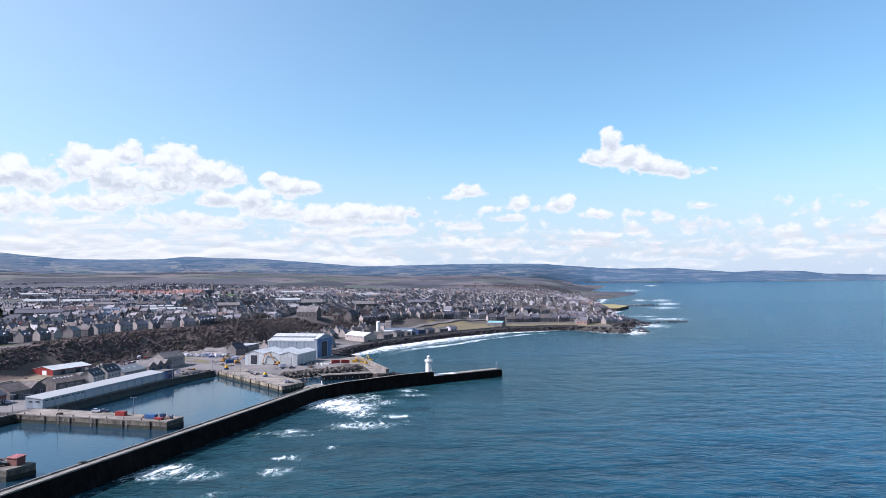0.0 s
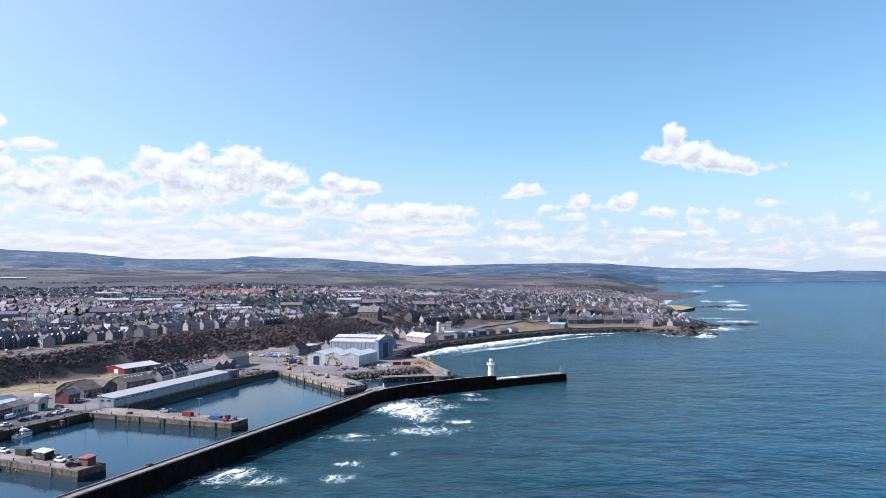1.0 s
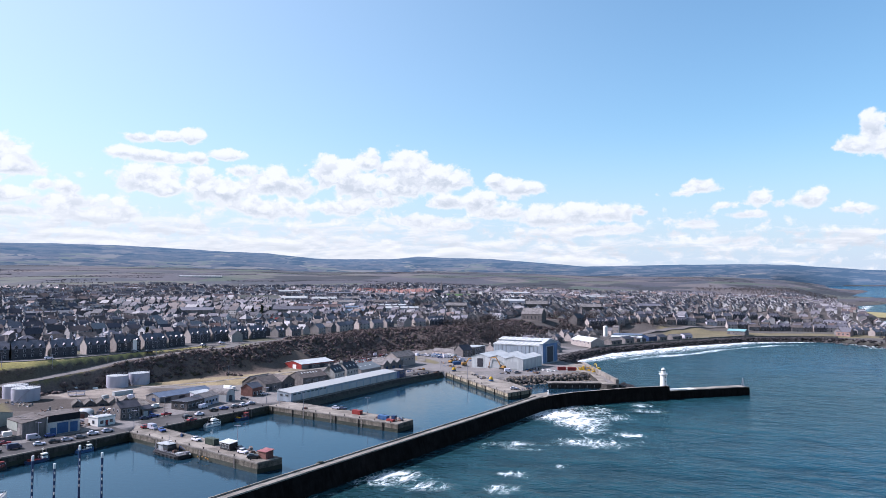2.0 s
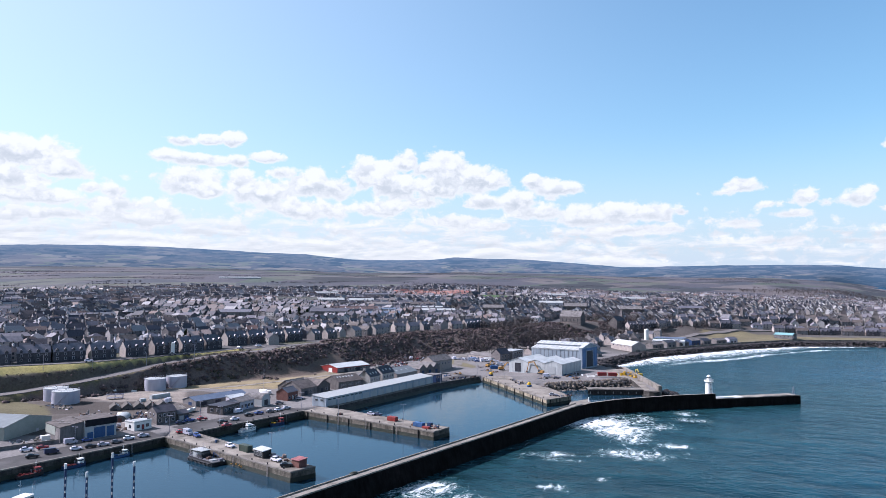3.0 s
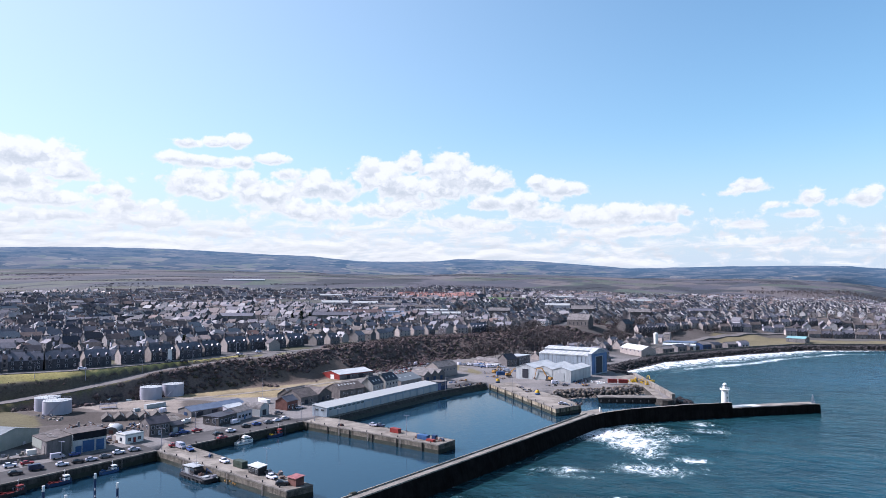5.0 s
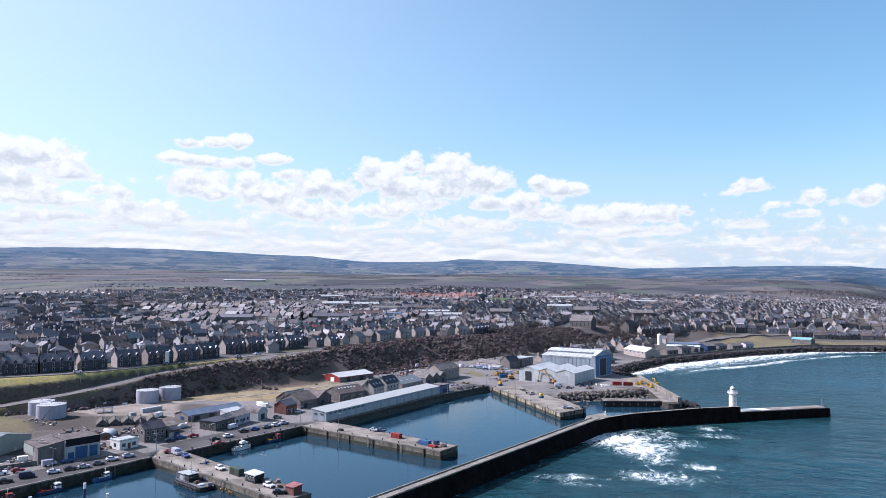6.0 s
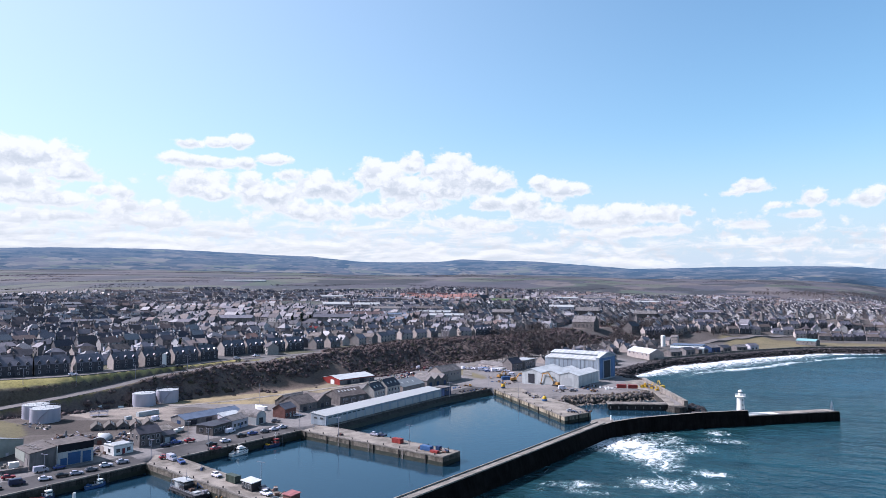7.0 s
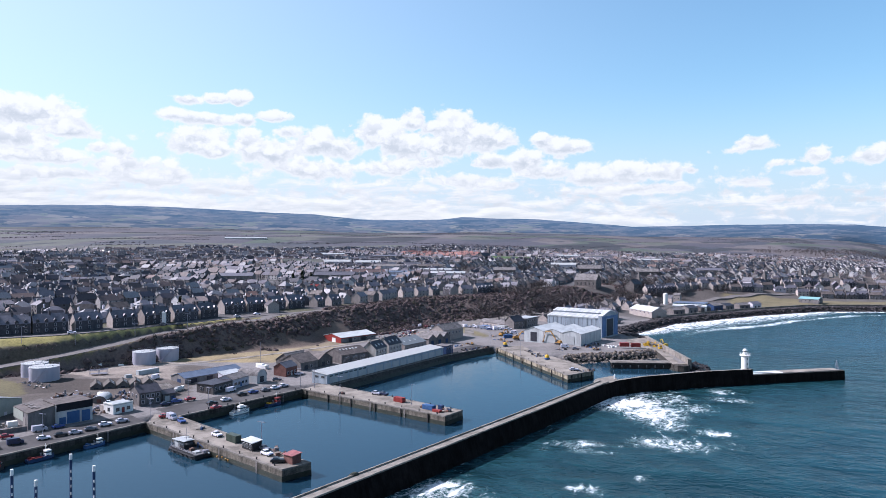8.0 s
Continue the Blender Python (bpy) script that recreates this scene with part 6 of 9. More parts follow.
building("cottage", "low white cottage with blue window frames and a pale flat roof", "cottage", (-254.9, 276.4), (-252.9, 284.8), QUAY, 7.4, 3.5, 3.5, WHITE_PAINT, GREY_CLAD, style="flat", over=0.15, windows=row_of(1.9, 6.6, 2, 1.0, 1.3, 1.3), doors=[(4.3, 0.1, 1.0, 2.1, RED_PAINT)], end_windows=[(3.5, 1.0, 1.3, 1.3)], trim=NAVY)
part("lean_to", Shape().box(4.2, 9.0, -0.5, 8.4, 3.0, 3.2), [STONE_PALE], bpy.data.objects["cottage"])
part("parapet", Shape().box(4.2, -0.05, 3.75, 8.8, 0.25, 0.45).box(-0.05, 3.7, 3.75, 0.25, 7.4, 0.45), [WHITE_PAINT], bpy.data.objects["cottage"])
building("stone_office", "two storey grey stone office with a black slate roof", "office", (-255.6, 291.0), (-251.7, 299.8), 4.2, 11, 5.4, 8.0, STONE, ROOF_DARK, windows=row_of(1.6, 8.0, 4, 3.3, 1.1, 1.3) + row_of(1.6, 8.0, 3, 0.9, 1.1, 1.4), doors=[(4.6, 0.1, 1.1, 2.2, HARL_WHITE)], end_windows=[(3, 3.3, 1.1, 1.3), (7.5, 3.3, 1.1, 1.3)], chimneys=[(0.5, 5.5)])
building("garage", "low stone garage with a dark roof and pale fascia", "garage", (-251.4, 300.6), (-249.4, 306.2), 4.2, 8, 3.4, 4.6, STONE, ROOF_DARK, doors=[(1.8, 0.1, 2.2, 2.4, GREY_CLAD), (4.4, 0.1, 1.6, 2.2, NAVY)])
building("lean_shed", "long low shed with a patched pale brown roof", "shed", (-262.0, 301.5), (-258.4, 314.5), 4.3, 10, 3.2, 4.8, STONE, surface("patched pale roof", (0.10, 0.085, 0.075), (0.22, 0.195, 0.175), 0.85, 0.5, 3.0, bump=0.2, stain=0.5, spots=0.6), doors=[(4, 0.1, 2.4, 2.4, NAVY), (9.5, 0.1, 2.4, 2.4)])
building("round_hut", "small round roofed hut with a pale roof", "hut", (-276.6, 285.2), (-271.6, 288.2), 4.3, 9, 1.6, 3.6, STONE, GREY_CLAD, style="vault", doors=[(2.9, 0.1, 1.8, 2.2, BRICK_RED)])
SHED_ROOF = surface("mossy sheet roof", (0.055, 0.048, 0.044), (0.12, 0.105, 0.097), 0.85, 0.5, 3.0, bump=0.3, stain=0.45, spots=0.5, spread=0.2)
for k in range(5):
    p = Vector((-296.0, 301.6)).lerp(Vector((-276.6, 322.4)), k / 5)
    q = p + Vector((3.4, 3.9))
    building("gear_shed", "small stone fishing gear shed with a mossy gabled roof", "shed", p, q, 4.5, 10, 2.4, 4.5, STONE, SHED_ROOF, along=False, over=0.15, doors=[(2.5, 0.1, 1.8, 2.1)], group="row of gear sheds")
    gear = bpy.data.objects["gear_shed" if k == 0 else f"gear_shed.{k:03d}"]
    for r in range(3):
        part("roof_light", Shape().add([(4.6, 1.0 + 2.6 * r, 3.25), (4.6, 2.6 + 2.6 * r, 3.25), (3.2, 2.6 + 2.6 * r, 4.35), (3.2, 1.0 + 2.6 * r, 4.35)], [(0, 1, 2, 3)]), [GREY_CLAD], gear, "pale translucent roof sheet")

# beyond the slipway and along the shore
building("low_store", "long low stone store with a grey roof", "store", (-210.8, 618), (-180, 602), 5.2, 9, 3.4, 5.8, STONE_PALE, ROOF_GREY, windows=row_of(4, 30, 7, 1.2, 1.2, 1.0))
building("stone_house", "stone house with steep gables", "house", (-176, 599), (-170.5, 611), 5.2, 10, 6.4, 10.6, STONE, ROOF_DARK, windows=row_of(2, 11, 3, 4.0, 1.1, 1.5) + row_of(2, 11, 3, 1.0, 1.1, 1.5), chimneys=[(0.5, 5), (12.5, 5)])
building("flat_block", "plain flat roofed grey block", "office", (-169.6, 614), (-165.6, 634), 5.4, 12, 7.6, 7.6, HARL_GREY, GREY_CLAD, style="flat", windows=row_of(3, 17, 5, 4.8, 1.6, 1.3) + row_of(3, 17, 5, 1.4, 1.6, 1.3))
building("boat_store", "cream sided store with a white pitched roof", "store", (-106.9, 768), (-83, 738), 6.0, 16, 4.4, 8.0, STONE_PALE, ROOF_WHITE, windows=row_of(5, 34, 5, 2.4, 1.6, 1.4))
building("teal_factory", "low factory with a teal wall and pale roof", "factory", (-70.5, 842), (-39, 838), 6.4, 22, 4.6, 4.6, TEAL, ROOF_BLUE, style="flat", windows=row_of(4, 31, 8, 3.6, 1.2, 0.8))
building("silo_house", "tan harled mill block beside the silo", "mill", (-73, 884), (-66, 883), 7.0, 8, 9.5, 11.5, STONE_PALE, ROOF_GREY, windows=row_of(1.5, 5.5, 2, 5.0, 1.0, 1.2))
building("white_factory", "low white factory with a white roof", "factory", (-70, 824), (-37, 822), 6.2, 14, 3.4, 4.6, WHITE_STEEL, ROOF_WHITE, windows=row_of(3, 30, 6, 1.2, 1.0, 0.8))
shed_line = offset(COAST[18:21], 24)
for k, (u, L, dep, h, wall, roof) in enumerate(((0.30, 17, 10, 4.6, STONE, ROOF_GREY), (0.47, 15, 11, 5.4, HARL_GREY, ROOF_DARK), (0.62, 16, 10, 4.4, STONE, ROOF_SLATE), (0.78, 15, 12, 5.8, NAVY, ROOF_GREY), (0.93, 14, 10, 4.6, HARL_GREY, ROOF_DARK), (1.12, 16, 10, 4.2, STONE, ROOF_GREY), (1.32, 13, 9, 4.8, HARL_WHITE, ROOF_SLATE))):
    i = int(u)
    t = (Vector(shed_line[i + 1]) - Vector(shed_line[i])).normalized()
    p = Vector(shed_line[i]).lerp(Vector(shed_line[i + 1]), u - i)
    building("shore_shed", "dark fronted low shed behind the sea wall", "shed", p, p + t * L, ground_at(p.x, p.y), dep, h, h + 2.2, wall, roof, doors=[(L * 0.3, 0.1, 2.6, 2.8), (L * 0.7, 0.1, 2.6, 2.8)], group="sheds along the shore")
building("beach_hall", "low hall with a pale teal roof", "hall", (60.5, 972), (80, 963), 6.4, 14, 3.4, 5.6, HARL_GREY, TEAL, windows=row_of(3, 22, 5, 1.2, 1.6, 1.2))


# ---- the town ----
rng = random.Random(7)
KEEP_OUT = [(-172, 905, 32), (-118, 930, 16), (-440, 1482, 82), (-414, 1392, 48)]
# large blocks of the town: x, y, turn, length, width, height, ridge, look
BLOCKS = []
BLOCKS += [(-592, 1034, 18, 42, 15, 7, 10, "white"), (-548, 1056, 20, 40, 15, 7, 10, "white"), (-520, 1092, 20, 34, 15, 7, 10, "pale"), (-440, 1039, 14, 58, 26, 6, 8.5, "dark"), (-428, 748, 24, 46, 13, 8, 11.5, "grey"),
           (-420, 876, 22, 62, 24, 5.5, 6.5, "blue"), (-392, 962, 18, 48, 24, 6, 7.5, "white"), (-203, 1094, 12, 34, 18, 8, 13, "stone"), (-316, 1483, 12, 50, 22, 7, 9, "white"), (-263, 1514, 10, 46, 22, 7, 9, "pale")]
BLOCKS += [(-455, 824, 60, 26, 9, 6, 9.5, "pink"), (-440, 836, 60, 26, 9, 6, 9.5, "pink"), (-425, 848, 60, 26, 9, 6, 9.5, "pink"), (-655, 1000, 70, 30, 10, 6, 10, "cream"), (-640, 1012, 66, 30, 10, 6, 10, "cream"),
           (-625, 1024, 62, 30, 10, 6, 10, "cream"), (-610, 1000, 60, 24, 10, 6, 10, "cream"), (-675, 1020, 74, 28, 10, 6, 9.6, "pink"), (-690, 1010, 76, 28, 10, 6, 9.6, "pink"), (-705, 1000, 78, 28, 10, 6, 9.6, "pink")]
BLOCKS += [(-520, 690, 22, 40, 14, 6, 9, "grey"), (-350, 900, 20, 44, 20, 6, 8, "white"), (-480, 980, 20, 50, 18, 7, 9.5, "pale"), (-300, 985, 14, 30, 15, 8, 12, "stone"), (-260, 1180, 10, 40, 18, 7, 10, "white"),
           (-730, 1240, 26, 60, 22, 6, 8, "white"), (-620, 1260, 22, 46, 20, 6, 8, "grey"), (-120, 1080, 8, 30, 14, 8, 12, "stone"), (-40, 1180, 6, 36, 16, 7, 10, "grey"), (-150, 1420, 8, 44, 18, 7, 9, "white")]
KEEP_OUT += [(x, y, L * 0.5) for x, y, _t, L, _w, _h, _r, _k in BLOCKS]
CELLS, SPOTS = {}, []


def taken(x, y, gap):
    i, j = int(x // 20), int(y // 20)
    for a in (-1, 0, 1):
        for b in (-1, 0, 1):
            for q in CELLS.get((i + a, j + b), ()):
                if (x - q[0]) ** 2 + (y - q[1]) ** 2 < gap * gap:
                    return True
    return any((x - a) ** 2 + (y - b) ** 2 < r * r for a, b, r in KEEP_OUT)


def claim(x, y):
    CELLS.setdefault((int(x // 20), int(y // 20)), []).append((x, y))


# street ribbons
def ribbon(name, pts, width, material, label, lift=0.12, category="road"):
    """A strip of road that follows the ground along pts."""
    line = []
    for (ax, ay), (bx, by) in zip(pts[:-1], pts[1:]):
        n = max(2, int(math.hypot(bx - ax, by - ay) / 6))
        line += [(ax + (bx - ax) * k / n, ay + (by - ay) * k / n) for k in range(n)]
    line.append(pts[-1])
    a, b = offset(line, width / 2), offset(line, -width / 2)
    mid = land_level(np.array([p[0] for p in line]), np.array([p[1] for p in line]))
    za = land_level(np.array([p[0] for p in a]), np.array([p[1] for p in a]))
    zb = land_level(np.array([p[0] for p in b]), np.array([p[1] for p in b]))
    s = Shape()
    vs = []
    for p, q, h, ha, hb in zip(a, b, mid, za, zb):
        vs += [(*p, max(h, ha) + lift), (*q, max(h, hb) + lift)]
    s.add(vs, [(2 * i, 2 * i + 1, 2 * i + 3, 2 * i + 2) for i in range(len(line) - 1)])
    skirt = [(*p, h - 2.5) for p, h in zip(a, za)] + [(*p, h - 2.5) for p, h in zip(b, zb)]
    n = len(line)
    s.add([v for v in vs[0::2]] + skirt[:n], [(i, i + 1, n + i + 1, n + i) for i in range(n - 1)])
    s.add([v for v in vs[1::2]] + skirt[n:], [(n + i, n + i + 1, i + 1, i) for i in range(n - 1)])
    ob = part(name, s, [material])
    tagged(ob, label, category, kind="structure")
    for x, y in line:
        claim(x, y)
    return ob


ribbon("road_1", [(p[0], p[1]) for p in RAMP] + [(-316, 478)], 8.4, ROAD, "grey road that slants down the bank to the harbour")
ribbon("road_2", TERRACE_ROAD, 6.5, ROAD, "grey street in front of the stone terraces")
ribbon("path_1", [(-330, 352), (-308, 372), (-290, 398), (-272, 440), (-262, 466), (-246, 512), (-236, 560)], 4.0, CONCRETE, "pale gravel track across the rough grass", category="path")
ribbon("road_3", [(-135, 800), (-108, 850), (-70, 900), (-20, 960), (30, 1010), (90, 1060)], 9.0, ROAD, "grey road down towards the shore village")
ribbon("road_4", [(-200, 560), (-214, 600), (-222, 640), (-205, 690), (-170, 740), (-135, 800)], 7.0, CONCRETE_DARK, "worn road behind the shipyard")
ribbon("road_5", [(120, 1120), (100, 1200), (70, 1300), (40, 1400)], 8.0, CONCRETE, "pale street climbing through the far village")


# houses near by, built with their parts
def house_parts(name, label, L, W, h, ridge, wall, roof, gable_mat=None, dormers=0, floors=1, chimneys=2, hip=False, trim=HARL_WHITE, group=""):
    root = tagged(new(name), label, "house", group)
    body = Shape()
    if hip:
        body.box(0, 0, -2.5, L, W, h + 2.5)
        part("wall", body, [wall], root)
        part("roof", Shape().hip_roof(L, W, h, ridge, 0.35, 0, -L / 2, -W / 2), [roof], root)
    else:
        body.gable_walls(L, W, h, ridge, True, 0, -L / 2, -W / 2)
        body.box(0, 0, -2.5, L - 0.02, W - 0.02, 2.5)
        if gable_mat is not None:
            for i, q in enumerate(body.f[:6]):
                if len(q) == 5:
                    body.m[i] = 1
        part("wall", body, [wall, gable_mat or wall], root)
        part("roof", Shape().gable_roof(L, W, h, ridge, True, 0.2, 0.16, 0, -L / 2, -W / 2), [roof], root)
    for k in range(chimneys):
        x = (-1, 1, 0)[k] * (L / 2 - 0.5)
        part("chimney", Shape().box(x, 0, ridge - 1.0, 0.9, 1.8, 2.3).box(x, 0, ridge + 1.3, 1.05, 1.95, 0.15)
             .tube(x, -0.5, ridge + 1.45, ridge + 1.95, 0.15, 0.12, 6).tube(x, 0.5, ridge + 1.45, ridge + 1.95, 0.15, 0.12, 6), [wall], root)
    pane = Shape().box(0, 0, 0, 1.25, 0.1, 1.65, 0, 1).box(0, -0.04, 0.08, 1.0, 0.1, 1.48).mesh("window", [GLASS, trim])
    n = max(2, int(L / 4.2))
    for f in range(floors):
        for i in range(n):
            x = -L / 2 + L * (i + 0.5) / n
            part("window", pane, None, root, at=pose(x, -W / 2 - 0.04, 0.9 + 2.8 * f))
    if floors == 1:
        part("window", pane, None, root, at=pose(L / 4, W / 2 + 0.04, 0.9, 0, 0, 180))
    part("door", Shape().box(0, 0, 0, 1.1, 0.14, 2.1), [DOOR_DARK], root, at=pose(L / 2 / n * 0.0 + 0.01, -W / 2 - 0.05, 0))
    if dormers:
        dm = Shape()
        dm.gable_walls(1.7, 2.4, 1.5, 1.5, True, 0, -0.85, -0.05)
        dm.add([(-0.85, -0.05, 1.5), (0.85, -0.05, 1.5), (0, -0.05, 2.5)], [(0, 1, 2)], 0)
        dm.gable_roof(1.7, 3.2, 1.5, 2.5, False, 0.15, 0.1, 1, -0.85, -0.05)
        dm.box(0, -0.08, 0.2, 1.0, 0.06, 1.25, 0, 2)
        dm = dm.mesh("dormer", [wall, roof, GLASS])
        for i in range(dormers):
            part("dormer", dm, None, root, at=pose(-L / 2 + L * (i + 0.5) / dormers, -W / 2 + 0.05, h - 0.35))
    return root


KINDS = {
    "terrace": [house_parts("terrace_house", "dark stone terrace block with shade-toned walls, slate roof and gabled dormers", 17.5, 9, 5.9, 10.4, TERRACE_STONE, ROOF_SLATE, STONE_PALE, 4, 2, 3, group="stone terraces on the bank top"),
                house_parts("terrace_house", "dark stone terrace block with shade-toned walls, slate roof and gabled dormers", 15, 9, 5.7, 10.0, TERRACE_STONE, ROOF_SLATE, STONE_PALE, 3, 2, 2, group="stone terraces on the bank top")],
    "semi": [house_parts("house", "pale harled semi detached house with slate roof", 13, 8.5, 5.2, 8.6, STONE_PALE, ROOF_SLATE, None, 0, 2, 2, group="houses of the town"),
             house_parts("house", "grey harled semi detached house with brown tile roof", 14, 8.5, 5.2, 8.4, HARL_GREY, ROOF_BROWN, None, 0, 2, 2, group="houses of the town"),
             house_parts("house", "stone house with slate roof and dormers", 11, 8, 4.6, 8.6, STONE, ROOF_SLATE, STONE_PALE, 2, 1, 2, group="houses of the town")],
    "bungalow": [house_parts("bungalow", "white harled bungalow with a dark hipped roof", 13, 9.5, 2.8, 6.2, HARL_WHITE, ROOF_SLATE, None, 0, 1, 1, True, group="bungalows of the town"),
                 house_parts("bungalow", "cream bungalow with a brown tile roof", 14, 9, 2.8, 6.0, STONE_PALE, ROOF_BROWN, None, 0, 1, 1, group="bungalows of the town"),
                 house_parts("bungalow", "grey bungalow with a dark slate roof", 12, 9, 2.7, 6.4, HARL_GREY, ROOF_DARK, None, 0, 1, 1, group="bungalows of the town")],
}
FRESH = {id(t): True for ts in KINDS.values() for t in ts}


def stand(template, x, y, turn, sink=0.0):
    """The template itself the first time, copies after that."""
    m = pose(x, y, ground_at(x, y) + 0.1 - sink, 0, 0, turn)
    if FRESH.pop(id(template), None):
        template.matrix_basis = m
        return template
    return copy_thing(template, m)


# terraces along the bank top
def along(line, start, stop, pitch, back, choose, jitter=0.0, swing=(0,)):
    pts = [Vector(p) for p in line]
    s = start
    cuts = [0.0]
    for a, b in zip(pts[:-1], pts[1:]):
        cuts.append(cuts[-1] + (b - a).length)
    while s < min(stop, cuts[-1]):
        i = max(k for k in range(len(cuts) - 1) if cuts[k] <= s)
        t = (pts[i + 1] - pts[i]).normalized()
        p = pts[i] + t * (s - cuts[i]) + Vector((-t.y, t.x)) * (back + rng.uniform(-jitter, jitter))
        turn = math.degrees(math.atan2(t.y, t.x))
        kind = choose()
        if kind is not None and not taken(p.x, p.y, 8):
            stand(kind, p.x, p.y, turn + rng.uniform(-2, 2) + rng.choice(swing))
            claim(p.x, p.y), claim(p.x + t.x * 5, p.y + t.y * 5), claim(p.x - t.x * 5, p.y - t.y * 5)
        s += pitch + rng.uniform(-1, 1)


FRONT = [(-440, 246), (-414, 284), (-391, 316), (-374, 337), (-363, 356), (-355, 376), (-347, 398), (-340, 426), (-337, 455)]
along(FRONT, 0, 300, 20.5, 9.5, lambda: rng.choice(KINDS["terrace"] + KINDS["terrace"][:1]))
along([(-346, 470), (-336, 500), (-326, 530)], 0, 60, 19, 4, lambda: rng.choice(KINDS["terrace"]))
along([(-312, 540), (-300, 590), (-292, 645), (-268, 690), (-238, 728), (-221, 785), (-212, 850)], 0, 360, 17, 12, lambda: rng.choice(KINDS["terrace"][1:] + KINDS["semi"] + KINDS["semi"]), 3, (0, 0, 90, -90, 12))
along(FRONT, 6, 300, 17, 36, lambda: rng.choice(KINDS["semi"] + KINDS["bungalow"]), 1)
along(FRONT, 0, 300, 16, 58, lambda: rng.choice(KINDS["bungalow"]), 1)
along(FRONT, 4, 300, 16, 84, lambda: rng.choice(KINDS["bungalow"] + KINDS["semi"]), 1)
along([(-330, 548), (-318, 600), (-310, 655), (-286, 708), (-256, 746), (-240, 800)], 0, 300, 15, 26, lambda: rng.choice(KINDS["semi"] + KINDS["bungalow"][:1]), 3, (0, 90, -12, 90))
along([(-330, 548), (-318, 600), (-310, 655), (-286, 708), (-256, 746)], 4, 260, 15, 52, lambda: rng.choice(KINDS["semi"]), 2)
# the shore village
along([(-30, 985), (-5, 1030), (40, 1075), (100, 1112), (170, 1140), (235, 1120)], 0, 320, 15, 3, lambda: rng.choice(KINDS["semi"] + KINDS["terrace"][1:]), 2)
along([(195, 1000), (222, 1030), (262, 1078)], 0, 110, 17, 0, lambda: rng.choice(KINDS["semi"]), 2)
along([(232, 1022), (268, 1060), (280, 1110)], 0, 110, 16, -3, lambda: rng.choice(KINDS["bungalow"][:1] + KINDS["semi"][:1]), 2)

along([(-166, 668), (-150, 705), (-128, 745)], 0, 120, 14, 2, lambda: rng.choice(KINDS["semi"] + KINDS["bungalow"]), 3)
along([(-146, 660), (-132, 690), (-118, 722)], 0, 100, 15, -2, lambda: rng.choice(KINDS["semi"] + KINDS["bungalow"]), 3)
along([(-128, 790), (-108, 830), (-86, 868)], 0, 120, 14, 8, lambda: rng.choice(KINDS["semi"]), 3)
along([(-100, 905), (-62, 945), (-28, 985)], 0, 130, 14, 14, lambda: rng.choice(KINDS["semi"] + KINDS["terrace"][1:]), 3)

# crowded houses between the shipyard and the shore, and rows along the beach
FILL = [(-165, 645), (-120, 640), (-98, 690), (-125, 735), (-112, 790), (-84, 805), (-80, 880), (-62, 915), (-100, 900), (-140, 820), (-165, 740)]
for i in range(12):
    for j in range(24):
        x, y = -170 + 11.5 * i + rng.uniform(-2, 2), 642 + 12 * j + rng.uniform(-2, 2)
        if inside(np.array([x]), np.array([y]), FILL)[0] and not taken(x, y, 10) and rng.random() < 0.8:
            stand(rng.choice(KINDS["semi"] + KINDS["bungalow"][1:]), x, y, rng.choice((60, 75, 150, -20, 80)) + rng.uniform(-6, 6))
            claim(x, y)
along([(-44, 985), (20, 1012), (80, 1030), (150, 1045), (235, 1052)], 0, 300, 13.5, 3, lambda: rng.choice(KINDS["semi"] + KINDS["terrace"][1:]), 3)
along([(-44, 985), (20, 1012), (80, 1030), (150, 1045), (235, 1052)], 5, 300, 13.5, 20, lambda: rng.choice(KINDS["semi"] + KINDS["bungalow"][:1]), 4)

# and the rest of the town
# pinkish tiles, lightened so that the sun's glint is in their colour
PALE_ROOFS = palette("pinkish tile roofs lightened for glint", [(0.22, 0.17, 0.155), (0.27, 0.205, 0.185), (0.16, 0.13, 0.12), (0.20, 0.115, 0.095), (0.13, 0.12, 0.125)], 0.6, fine=2.0, spec=0.4)


